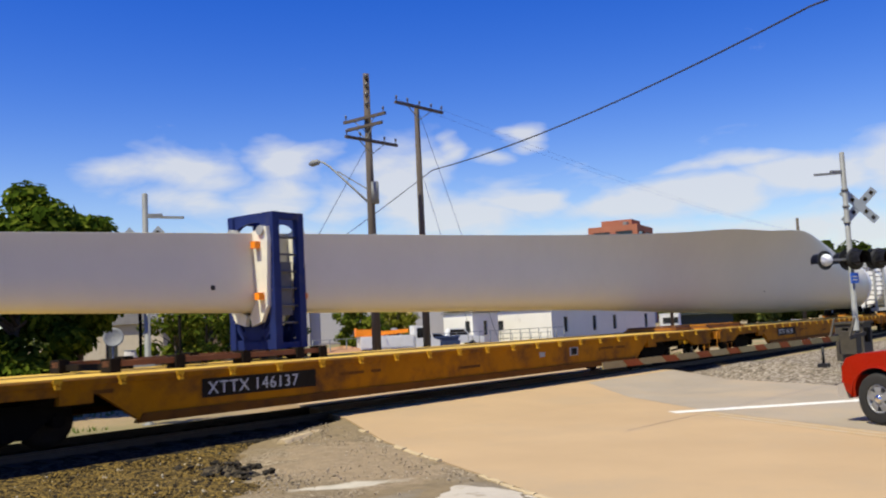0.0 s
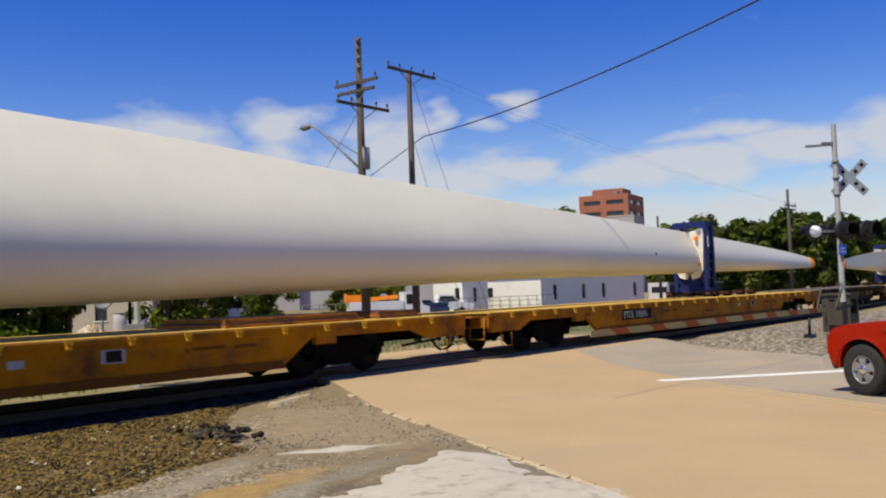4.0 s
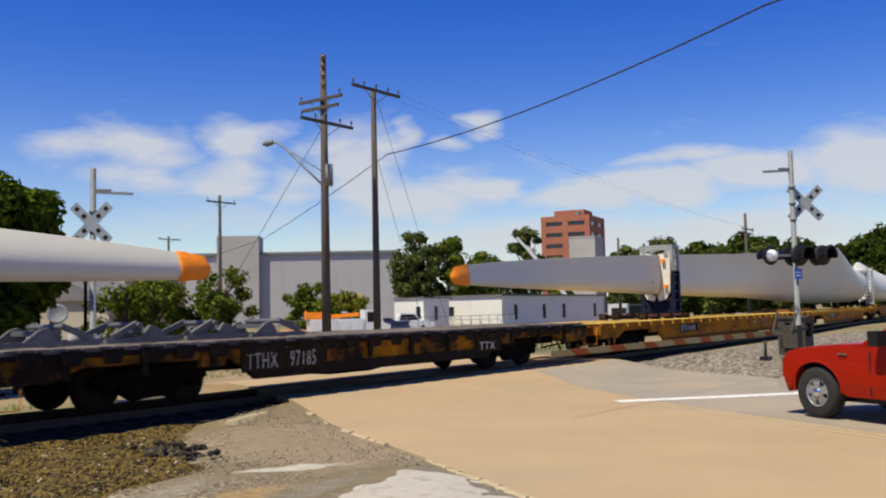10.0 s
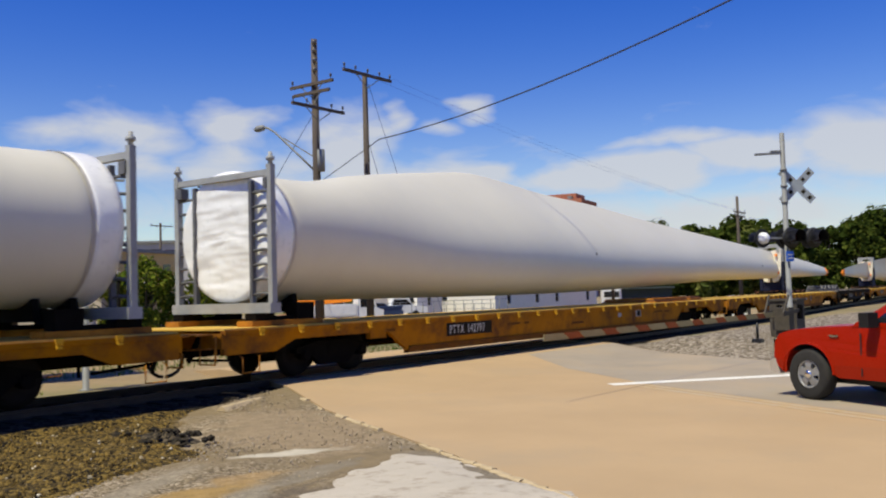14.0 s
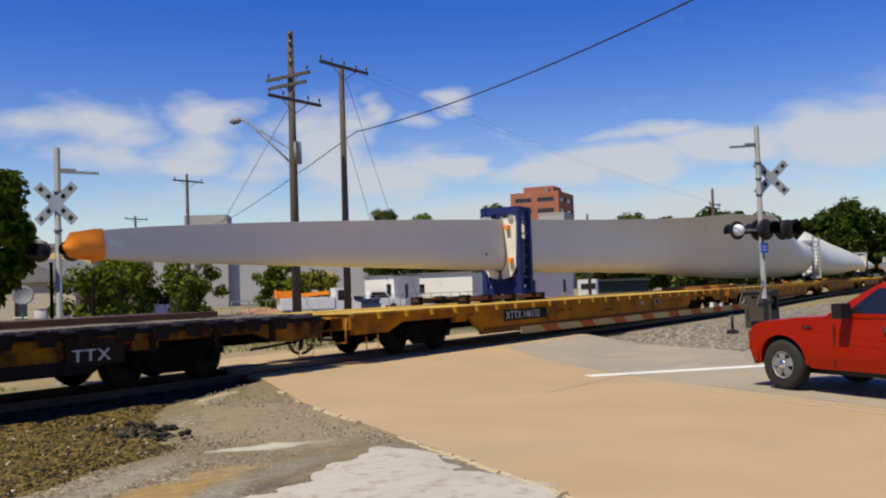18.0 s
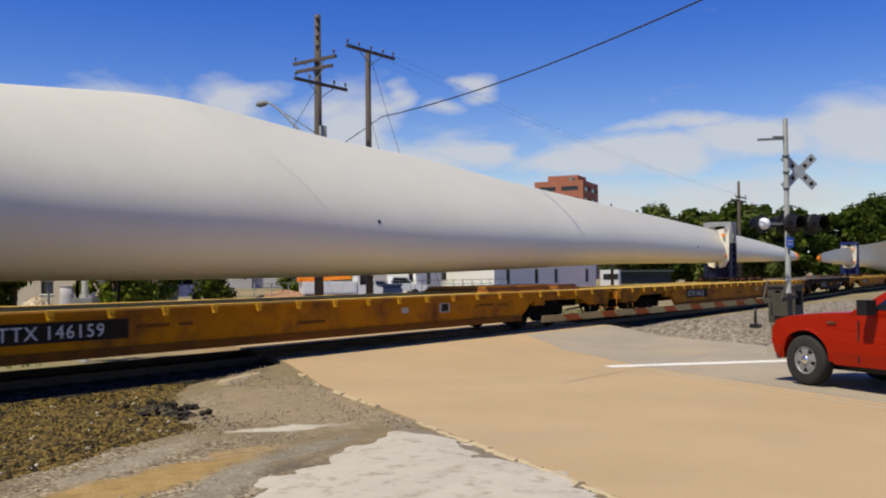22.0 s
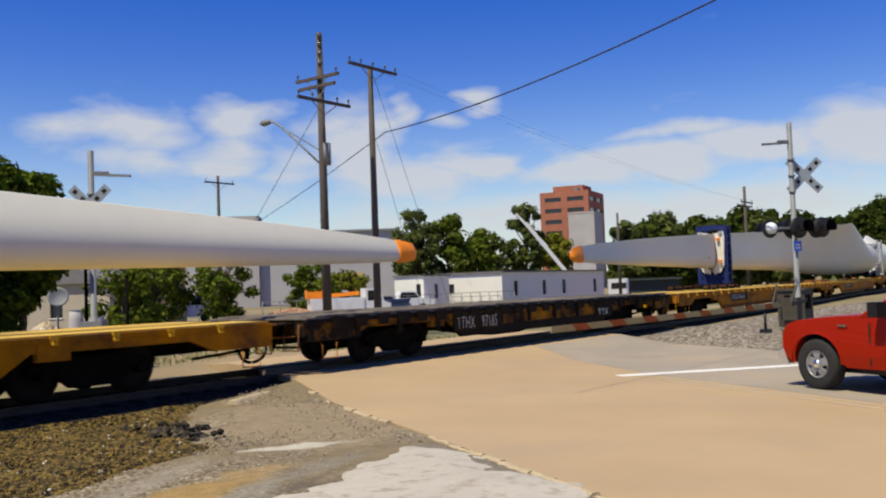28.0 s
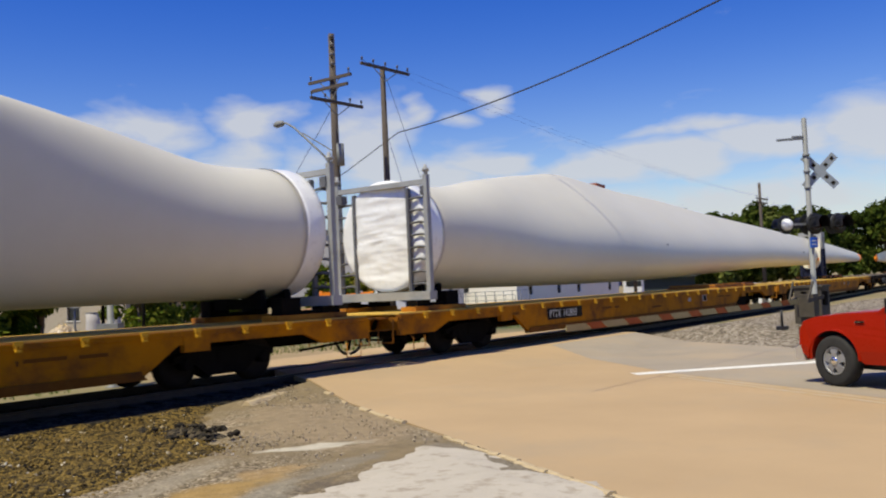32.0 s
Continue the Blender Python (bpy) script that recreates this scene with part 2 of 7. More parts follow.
M["dark_frame"] = material("dark_grey_frame", (0.10, 0.10, 0.11), 0.6, vary=0.2, bump=0.06)
M["cream"] = material("cream_saddle_paint", (0.72, 0.68, 0.58), 0.6, vary=0.1, dirt=(0.35, 0.30, 0.24), dirt_amount=0.15)
M["stand_grey"] = material("weathered_stand_paint", (0.15, 0.145, 0.14), 0.9, vary=0.3, bump=0.1, spec=0.2, dirt=(0.10, 0.075, 0.05), dirt_amount=0.4)
M["orange"] = material("orange_tip_cover", (0.88, 0.25, 0.010), 0.6, vary=0.15, bump=0.2, scale=5)
M["wrap"] = material("white_plastic_wrap", (0.78, 0.78, 0.78), 0.30, vary=0.06, scale=2.5, bump=0.5, fine=7.0, spec=0.6)
M["tape"] = material("grey_band", (0.45, 0.42, 0.38), 0.5, vary=0.15)
M["road"] = material("tan_road", (0.40, 0.285, 0.165), 0.85, vary=0.10, scale=0.35, bump=0.12, fine=60, dirt=(0.36, 0.27, 0.17), dirt_amount=0.35, dirt_scale=0.25, spec=0.2)
M["asphalt"] = material("old_asphalt", (0.30, 0.255, 0.20), 0.9, vary=0.12, scale=0.6, bump=0.15, fine=70, dirt=(0.35, 0.28, 0.20), dirt_amount=0.5, dirt_scale=0.4, spec=0.2)
M["pad"] = material("pale_concrete", (0.43, 0.385, 0.32), 0.9, vary=0.10, scale=2.2, bump=0.25, fine=38, dirt=(0.24, 0.195, 0.14), dirt_amount=0.34, dirt_scale=4.0)
M["kerb"] = material("worn_kerb", (0.42, 0.33, 0.205), 0.85, vary=0.18, scale=2.5, bump=0.3, dirt=(0.34, 0.27, 0.18), dirt_amount=0.35, dirt_scale=4)
M["line_white"] = material("white_road_paint", (0.68, 0.66, 0.61), 0.8, vary=0.12, scale=3, dirt=(0.42, 0.36, 0.28), dirt_amount=0.3, dirt_scale=4)
M["line_yellow"] = material("worn_yellow_road_paint", (0.46, 0.33, 0.16), 0.8, vary=0.15, scale=3, dirt=(0.42, 0.34, 0.24), dirt_amount=0.9, dirt_scale=3)
M["ballast"] = speckled("ballast", [(0.004, 0.003, 0.0015), (0.03, 0.02, 0.005), (0.09, 0.058, 0.012), (0.18, 0.12, 0.03)], 22, bump=0.9, streaks=(((0.02, 0.016, 0.011), 0.6, 0.60), ((0.17, 0.12, 0.045), 0.8, 0.58)),
                        spills=((9.6, 11.6, 0.7, 1.4, -40, (0.20, 0.145, 0.075), 0.8),))
# asphalt darkened to carry the black shadow of the hollow on the bank
M["tar"] = speckled("shadow_dark_asphalt", [(0.008, 0.007, 0.005), (0.03, 0.024, 0.016), (0.055, 0.043, 0.028), (0.10, 0.078, 0.05)], 14, bump=0.9, distance=0.05)
# the train's shade on the track bed is put into these near-black stones
M["ballast_track"] = speckled("shade_dark_track_ballast", [(0.006, 0.005, 0.003), (0.016, 0.013, 0.008), (0.028, 0.022, 0.013), (0.05, 0.04, 0.026)], 16, bump=0.9)
M["gravel"] = speckled("gravel_and_fines", [(0.07, 0.052, 0.03), (0.155, 0.12, 0.075), (0.21, 0.165, 0.105), (0.36, 0.30, 0.215)], 30, bump=0.45, distance=0.014, patch=(0.19, 0.145, 0.085), streaks=(((0.11, 0.088, 0.064), 0.9, 0.57),),
                       spills=((9.6, 9.8, 1.3, 2.6, -28, (0.25, 0.19, 0.12), 0.85), (5.0, 7.2, 1.9, 0.5, 8, (0.30, 0.195, 0.07), 0.9), (6.7, 7.6, 0.5, 0.35, 0, (0.30, 0.20, 0.09), 0.7), (8.15, 8.45, 0.75, 0.25, -30, (0.46, 0.42, 0.34), 0.9),
                               (5.9, 8.2, 1.5, 0.28, 22, (0.25, 0.215, 0.16), 0.7), (5.7, 6.6, 1.0, 0.3, 30, (0.23, 0.205, 0.16), 0.7), (7.3, 7.1, 1.0, 0.25, 10, (0.20, 0.175, 0.135), 0.7), (8.45, 6.2, 0.3, 1.6, -28, (0.18, 0.155, 0.12), 0.7)))
M["mound"] = speckled("grey_gravel", [(0.09, 0.07, 0.05), (0.17, 0.14, 0.105), (0.225, 0.19, 0.145), (0.31, 0.27, 0.22)], 13, bump=0.9)
M["earth"] = material("dry_ground", (0.28, 0.205, 0.11), 0.95, vary=0.25, scale=0.15, bump=0.2, fine=6, dirt=(0.10, 0.11, 0.04), dirt_amount=0.6, dirt_scale=0.06)
# rail and tie colours are lowered too, for the shade under the cars
M["rail"] = material("rail_steel", (0.05, 0.034, 0.024), 0.6, metal=0.2, vary=0.3, scale=5)
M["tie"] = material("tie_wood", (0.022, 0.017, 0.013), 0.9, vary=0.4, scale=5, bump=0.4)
M["pole_wood"] = material("pole_wood", (0.085, 0.068, 0.058), 0.9, vary=0.3, scale=2, bump=0.3, stretch=(6, 6, 0.5))
M["galv"] = material("galvanised_steel", (0.19, 0.195, 0.20), 0.6, metal=0.0, vary=0.2, scale=4)
M["cable"] = material("cable", (0.03, 0.03, 0.035), 0.7, vary=0.2)
M["insulator"] = material("insulator", (0.10, 0.09, 0.09), 0.3, vary=0.2)
M["black"] = material("black_paint", (0.012, 0.012, 0.014), 0.5, vary=0.3)
M["lens_red"] = material("red_lens", (0.025, 0.003, 0.003), 0.2, vary=0.1)
M["lamp_white"] = material("white_lamp_back", (0.75, 0.76, 0.78), 0.5, vary=0.08)
M["blue_sign"] = material("blue_sign", (0.02, 0.10, 0.50), 0.5, vary=0.1)
M["sign_back"] = material("sign_back", (0.30, 0.33, 0.36), 0.5, metal=0.2, vary=0.15)
M["stripe_red"] = material("red_stripe", (0.34, 0.085, 0.02), 0.7, spec=0.15, vary=0.15)
M["stripe_white"] = material("pale_stripe", (0.37, 0.295, 0.13), 0.7, spec=0.15, vary=0.12)
M["pickup_red"] = material("red_car_paint", (0.28, 0.011, 0.002), 0.30, vary=0.05, scale=1, bump=0.0, spec=0.18)
M["glass"] = material("dark_car_glass", (0.012, 0.014, 0.018), 0.06, vary=0.05, bump=0.0, spec=0.7)
M["rubber"] = material("tyre_rubber", (0.022, 0.021, 0.020), 0.85, vary=0.3, scale=8, bump=0.2)
M["alloy"] = material("alloy_rim", (0.26, 0.26, 0.265), 0.4, metal=0.3, vary=0.15)
M["chrome"] = material("chrome", (0.75, 0.75, 0.76), 0.12, metal=1.0, vary=0.05, bump=0.0)
M["plastic"] = material("dark_plastic", (0.012, 0.012, 0.013), 0.7, spec=0.2, vary=0.2)
M["bumper"] = material("silver_bumper", (0.55, 0.52, 0.48), 0.35, metal=0.5, vary=0.1)
M["white_wall"] = material("white_render_wall", (0.74, 0.71, 0.64), 0.85, vary=0.05, scale=0.5, bump=0.08, dirt=(0.55, 0.51, 0.44), dirt_amount=0.1)
M["dark_glass"] = material("dark_window_glass", (0.02, 0.022, 0.025), 0.1, vary=0.1, spec=0.6, bump=0)
M["brick"] = material("red_brick_cladding", (0.34, 0.125, 0.075), 0.9, vary=0.15, scale=0.3, bump=0.1, fine=3)
M["concrete"] = material("grey_concrete", (0.38, 0.355, 0.345), 0.9, vary=0.12, scale=0.2, bump=0.1)
M["metal_wall"] = material("grey_metal_siding", (0.40, 0.385, 0.39), 0.8, vary=0.06, scale=0.3, bump=0.05)
M["dull_wall"] = material("dull_cream_wall", (0.40, 0.34, 0.26), 0.9, vary=0.12, scale=0.6, bump=0.1, dirt=(0.24, 0.19, 0.13), dirt_amount=0.3)
M["tan_wall"] = material("tan_wall", (0.56, 0.40, 0.18), 0.9, vary=0.12, scale=0.4)
M["shingle"] = material("grey_roofing", (0.16, 0.15, 0.15), 0.9, vary=0.25, scale=2, bump=0.2)
M["clay"] = material("orange_clay", (0.36, 0.20, 0.11), 0.95, vary=0.25, scale=0.8, bump=0.4)
M["dark_shed"] = material("dark_green_shed", (0.035, 0.045, 0.045), 0.8, vary=0.2)
M["white_paint"] = material("white_vehicle_paint", (0.70, 0.70, 0.70), 0.35, vary=0.06, bump=0)
M["blue_paint"] = material("dark_blue_vehicle_paint", (0.03, 0.05, 0.12), 0.35, vary=0.1, bump=0)
M["rubble"] = speckled("pale_rubble", [(0.26, 0.20, 0.14), (0.50, 0.41, 0.30), (0.60, 0.51, 0.39), (0.40, 0.30, 0.20)], 3.0, bump=0.9, distance=0.15)
M["gate_grey"] = material("weathered_gate_grey", (0.065, 0.056, 0.045), 0.75, vary=0.3, scale=4, bump=0.15, spec=0.2)
M["bark"] = material("bark", (0.10, 0.075, 0.055), 0.95, vary=0.4, scale=6, bump=0.5)


def leaf_material(name, base, warm):
    mt = bpy.data.materials.new(name)
    mt.use_nodes = True
    add, link = nodes_of(mt.node_tree)
    g = add("ShaderNodeNewGeometry")
    col = ramp(add, link, g.outputs["Random Per Island"], [(0.0, [c * 0.55 for c in base]), (0.5, base), (1.0, warm)])
    n = add("ShaderNodeTexNoise", Scale=0.6, Detail=3.0)
    co = add("ShaderNodeTexCoord")
    link(co.outputs["Object"], n.inputs["Vector"])
    hv = add("ShaderNodeHueSaturation")
    link(math_node(add, link, "ADD", math_node(add, link, "MULTIPLY", n.outputs["Fac"], 1.0), 0.5), hv.inputs["Value"])
    link(col, hv.inputs["Color"])
    d = add("ShaderNodeBsdfDiffuse")
    link(hv.outputs[0], d.inputs["Color"])
    tr = add("ShaderNodeBsdfTranslucent")
    link(hv.outputs[0], tr.inputs["Color"])
    mx = add("ShaderNodeMixShader", Fac=0.3)
    link(d.outputs[0], mx.inputs[1])
    link(tr.outputs[0], mx.inputs[2])
    out = add("ShaderNodeOutputMaterial")
    link(mx.outputs[0], out.inputs[0])
    return mt


M["leaf_dark"] = leaf_material("dark_leaves", (0.05, 0.085, 0.010), (0.17, 0.205, 0.025))
M["leaf_wood"] = leaf_material("woodland_leaves", (0.04, 0.062, 0.012), (0.10, 0.12, 0.022))
M["leaf"] = leaf_material("green_leaves", (0.085, 0.125, 0.016), (0.19, 0.20, 0.03))
M["leaf_far"] = leaf_material("far_leaves", (0.085, 0.11, 0.03), (0.16, 0.17, 0.045))
M["leaf_pale"] = leaf_material("yellow_green_leaves", (0.15, 0.16, 0.02), (0.26, 0.24, 0.035))
M["grass"] = leaf_material("roadside_grass", (0.09, 0.15, 0.03), (0.17, 0.20, 0.05))


# ---- mesh helpers ----
def box(bm, x0, x1, y0, y1, z0, z1, m=None):
    vs = [bm.verts.new((x, y, z)) for x in (x0, x1) for y in (y0, y1) for z in (z0, z1)]
    if m is not None:
        for v in vs:
            v.co = m @ v.co
    for q in ((0, 1, 3, 2), (4, 6, 7, 5), (0, 4, 5, 1), (2, 3, 7, 6), (0, 2, 6, 4), (1, 5, 7, 3)):
        bm.faces.new([vs[i] for i in q])
    return vs


def loft(bm, rings, closed=True, caps=True, smooth=True):
    """Joins rings of equally many points by faces."""
    vr = [[bm.verts.new(p) for p in r] for r in rings]
    n = len(rings[0])
    for a, b in zip(vr, vr[1:]):
        for i in range(n if closed else n - 1):
            j = (i + 1) % n
            f = bm.faces.new((a[i], a[j], b[j], b[i]))
            f.smooth = smooth
    if caps and closed:
        bm.faces.new(vr[0][::-1])
        bm.faces.new(vr[-1])
    return vr


def cyl(bm, p0, p1, r0, r1=None, n=10, smooth=True):
    p0, p1 = Vector(p0), Vector(p1)
    r1 = r0 if r1 is None else r1
    q = (p1 - p0).to_track_quat("Z", "Y")
    ring = lambda p, r: [p + q @ Vector((r * math.cos(2 * math.pi * i / n), r * math.sin(2 * math.pi * i / n), 0)) for i in range(n)]
    return loft(bm, [ring(p0, r0), ring(p1, r1)], smooth=smooth)


def turned(bm, profile, axis0, axis, n=20, caps=True):
    """A turned body: profile of (distance along the axis, radius)."""
    axis0, q = Vector(axis0), Vector(axis).to_track_quat("Z", "Y")
    return loft(bm, [[axis0 + q @ Vector((r * math.cos(2 * math.pi * i / n), r * math.sin(2 * math.pi * i / n), d)) for i in range(n)] for d, r in profile], caps=caps)


def tube(bm, pts, r, n=6):
    """One bent tube through the points."""
    pts = [Vector(q) for q in pts]
    pts = [q for i, q in enumerate(pts) if i == 0 or (q - pts[i - 1]).length > 1e-5]
    rings = []
    for i, q in enumerate(pts):
        d = (pts[min(i + 1, len(pts) - 1)] - pts[max(i - 1, 0)]).normalized()
        side = d.cross(Vector((0.31, 0.17, 0.93))).normalized()
        up = side.cross(d)
        rings.append([q + r * (math.cos(2 * math.pi * k / n) * side + math.sin(2 * math.pi * k / n) * up) for k in range(n)])
    loft(bm, rings)


def bar(bm, a, b, w, h):
    """A square bar from a to b."""
    a, b = Vector(a), Vector(b)
    m = Matrix.Translation(a) @ (b - a).to_track_quat("X", "Z").to_matrix().to_4x4()
    box(bm, 0, (b - a).length, -w / 2, w / 2, -h / 2, h / 2, m)


def prism(bm, outline, y0, y1):
    """An outline in x and z, drawn out along y."""
    loft(bm, [[(x, y0, z) for x, z in outline], [(x, y1, z) for x, z in outline]], smooth=False)


def bevelled(bm, width, segments=2, angle=35):
    es = [e for e in bm.edges if len(e.link_faces) == 2 and e.calc_face_angle(0) > radians(angle)]
    bmesh.ops.bevel(bm, geom=es, offset=width, segments=segments, affect="EDGES", clamp_overlap=True)


def mesh_of(name, bm, mat):
    bmesh.ops.recalc_face_normals(bm, faces=bm.faces)
    me = bpy.data.meshes.new(name)
    bm.to_mesh(me)
    bm.free()
    for mt in (mat if isinstance(mat, (list, tuple)) else [mat]):
        me.materials.append(mt)
    return me


def part(name, bm, mat, parent=None, label="", m=None):
    ob = new(name, mesh_of(name, bm, mat))
    if parent is not None:
        ob.parent = parent
    if m is not None:
        ob.matrix_basis = m
    return tagged(ob, label)


def same(name, me, parent, m=None, label=""):
    """One more part on a shared mesh."""
    ob = new(name, me)
    ob.parent = parent
    if m is not None:
        ob.matrix_basis = m
    return tagged(ob, label)


def thing(name, label, category, m=None, group=""):
    ob = tagged(new(name), label, category, group)
    ob.empty_display_size = 0.2
    if m is not None:
        ob.matrix_basis = m
    return ob


def BM():
    return bmesh.new()


def lettering(text, height, mat, parent, m, name="lettering"):
    cu = bpy.data.curves.new(name, "FONT")
    cu.body, cu.size, cu.extrude, cu.resolution_u = text, height / 0.72, 0.003, 2
    cu.space_character = 1.12
    tmp = bpy.data.objects.new(name, cu)
    scene.collection.objects.link(tmp)
    dg = bpy.context.evaluated_depsgraph_get()
    me = bpy.data.meshes.new_from_object(tmp.evaluated_get(dg))
    bpy.data.objects.remove(tmp)
    me.materials.clear()
    me.materials.append(mat)
    ob = new(name, me)
    ob.parent = parent
    ob.matrix_basis = m
    return ob


# ---- ground, road and track ----
TRACK_Y, GAUGE = 14.8, 0.72


def curve_y(x):
    """The track is straight up to the crossing and then bends gently away."""
    d = min(max(x - 14.0, 0.0), 46.0)
    return TRACK_Y + 0.00098 * d * d + 0.0902 * max(x - 60.0, 0.0)


CURVE_XS = [-150, -20] + list(range(8, 64, 4)) + [80, 120, 200, 420]
ROAD_LEFT = lambda y: 12.09 + (y - 12.17) * 0.5575
ROAD_RIGHT = lambda y: 24.75 + (y - 9.5) * 0.52
GROUND_Y = [(-400, -0.28), (-30, -0.32), (3, -0.31), (7, -0.29), (10.0, -0.34), (12.7, -0.38), (13.5, -0.20), (16.5, -0.17), (18.0, -0.35), (24, -0.4), (60, -0.3), (200, 0.0), (2500, 0.0)]
ROAD_Y = [(-30, -0.31), (3, -0.30), (7, -0.262), (10.8, -0.23), (12.9, -0.03), (16.7, -0.03), (18.5, -0.10), (22, -0.38)]


def profile(table, y):
    for (a, za), (b, zb) in zip(table, table[1:]):
        if a <= y <= b:
            return za + (zb - za) * (y - a) / (b - a)
    return table[0][1] if y < table[0][0] else table[-1][1]


def ground_z(y):
    return profile(GROUND_Y, y)


def sheet(name, xs_of, table, mat, label, category, lift=0.0, steps=1, thick=0.0):
    bm = BM()
    rows = []
    ys = sorted({a + (b - a) * i / steps for (a, _), (b, _) in zip(table, table[1:]) for i in range(steps + 1)})
    for y in ys:
        rows.append([bm.verts.new((x, y, profile(table, y) + lift)) for x in xs_of(y)])
    for a, b in zip(rows, rows[1:]):
        for i in range(len(a) - 1):
            bm.faces.new((a[i], a[i + 1], b[i + 1], b[i]))
    if thick:
        r = bmesh.ops.extrude_face_region(bm, geom=bm.faces[:])
        bmesh.ops.translate(bm, vec=(0, 0, -thick), verts=[v for v in r["geom"] if isinstance(v, bmesh.types.BMVert)])
    return tagged(part(name, bm, mat), label, category, kind="structure")


sheet("ground", lambda y: [-2500, -400, -60, 0, 60, 150, 400, 2500], GROUND_Y, M["earth"], "dry brown ground with sparse weeds along the railway", "ground")
near = [(y, z) for y, z in GROUND_Y if -30 <= y <= 24]


def gravel_sheet(name, x0, x1, y0, y1, mat, label, step=0.22, rough=0.03, lift=0.006):
    """Loose ground with real humps and stones' unevenness."""
    bm = BM()
    nx, ny = int((x1 - x0) / step), int((y1 - y0) / step)
    grid = []
    for j in range(ny + 1):
        row = []
        for i in range(nx + 1):
            x, y = x0 + (x1 - x0) * i / nx, y0 + (y1 - y0) * j / ny
            h = noise.noise((x * 0.5, y * 0.5, 3.1)) * rough * 1.6 + noise.noise((x * 2.1, y * 2.1, 7.7)) * rough * 0.6
            edge = min(1, max(0, (ROAD_LEFT(y) - x) / 1.2))
            if x > 20:
                edge = 1
            z = ground_z(y) + lift + (h + rough) * edge
            near_road = min(1, max(0, 1 - (ROAD_LEFT(y) - x) / 3.6))
            z = max(z, z + near_road * (profile(ROAD_Y, y) - 0.02 - z) + (h * edge if near_road else 0))
            row.append(bm.verts.new((x, y, z)))
        grid.append(row)
    for j in range(ny):
        for i in range(nx):
            x, y = grid[j][i].co.x, grid[j][i].co.y
            if ROAD_LEFT(y) + 0.05 < x < ROAD_RIGHT(y) - 0.3:
                continue
            f = bm.faces.new((grid[j][i], grid[j][i + 1], grid[j + 1][i + 1], grid[j + 1][i]))
            f.smooth = True
    for v in [v for v in bm.verts if not v.link_faces]:
        bm.verts.remove(v)
    return tagged(part(name, bm, mat), label, "gravel", kind="stuff")


gravel_sheet("gravel_verge", -9, 13, -9, 12.9, M["gravel"], "compacted gravel and sandy fines beside the road", 0.16, 0.028)


def ballast_bank():
    """The dark brown stone bank beside the track, ending at the verge in an uneven line."""
    bm = BM()
    step = 0.2
    x0, x1, y0, y1 = -40.0, 12.0, 3.0, 13.0
    nx, ny = int((x1 - x0) / step), int((y1 - y0) / step)
    def height(x, y):
        lim = BANK_END(y) + 0.5 * noise.noise((x * 0.7, y * 0.7, 0.3))
        return min(1.0, (lim - x) / 1.6)
    grid = {}
    for j in range(ny + 1):
        for i in range(nx + 1):
            x, y = x0 + step * i, y0 + step * j
            h = height(x, y)
            if h < -0.25:
                continue
            hump = 0.05 * noise.noise((x * 1.3, y * 1.3, 5.0)) + 0.035 * noise.noise((x * 3.7, y * 3.7, 1.0))
            grid[i, j] = bm.verts.new((x, y, ground_z(y) + (0.10 + hump) * h + 0.012))
    for (i, j), v in list(grid.items()):
        q = [grid.get(k) for k in ((i, j), (i + 1, j), (i + 1, j + 1), (i, j + 1))]
        if all(q):
            bm.faces.new(q).smooth = True
    return tagged(part("ballast_bank", bm, M["ballast"]), "bank of coarse brown ballast stones beside the rails", "ballast", kind="stuff")


BANK_END = lambda y: 7.5 + 1.03 * (y - 9.25) if y > 9.25 else 4.9 + (2.74 if y > 8.3 else 5) * (y - 8.3)
ballast_bank()
# the bed's dark colour and wide near shoulder stand in for the train's shadow
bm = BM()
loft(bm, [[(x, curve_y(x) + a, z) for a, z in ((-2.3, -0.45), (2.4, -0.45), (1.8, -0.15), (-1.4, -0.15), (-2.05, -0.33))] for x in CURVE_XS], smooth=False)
tagged(part("ballast_bed", bm, M["ballast_track"]), "bed of ballast under the sleepers, coloured dark for the train shade", "ballast", kind="stuff")


def road_xs(y):
    a, b = ROAD_LEFT(y), ROAD_RIGHT(y)
    return [a + (b - a) * i / 8 for i in range(9)]


sheet("road", road_xs, ROAD_Y, M["road"], "worn tan concrete road rising gently to the rail crossing", "road", steps=2, thick=0.25)


def strip(name, pts, width, mat, label, category, lift=0.004, kind="structure"):
    """A painted line on the road, from point to point."""
    bm = BM()
    d = (Vector(pts[-1]) - Vector(pts[0])).normalized()
    n = Vector((-d.y, d.x)) * width / 2
    rows = []
    for x, y in pts:
        rows.append([bm.verts.new((x + s * n.x, y + s * n.y, profile(ROAD_Y, y + s * n.y) + lift)) for s in (-1, 1)])
    for a, b in zip(rows, rows[1:]):
        bm.faces.new((a[0], a[1], b[1], b[0]))
    return tagged(part(name, bm, mat), label, category, kind=kind)


strip("stop_line", [(16.75, 8.25), (17.8, 7.45), (18.9, 6.55), (20.2, 5.55)], 0.38, M["line_white"], "worn white stop line painted across the road", "road marking")
strip("centre_line", [(16.75, 7.7), (15.4, 5.3), (14.05, 2.9), (12.0, -0.8)], 0.12, M["line_yellow"], "faded yellow centre line on the road", "road marking")
strip("centre_line", [(17.0, 7.65), (15.65, 5.25), (14.3, 2.85), (12.25, -0.85)], 0.12, M["line_yellow"], "faded yellow centre line on the road", "road marking")


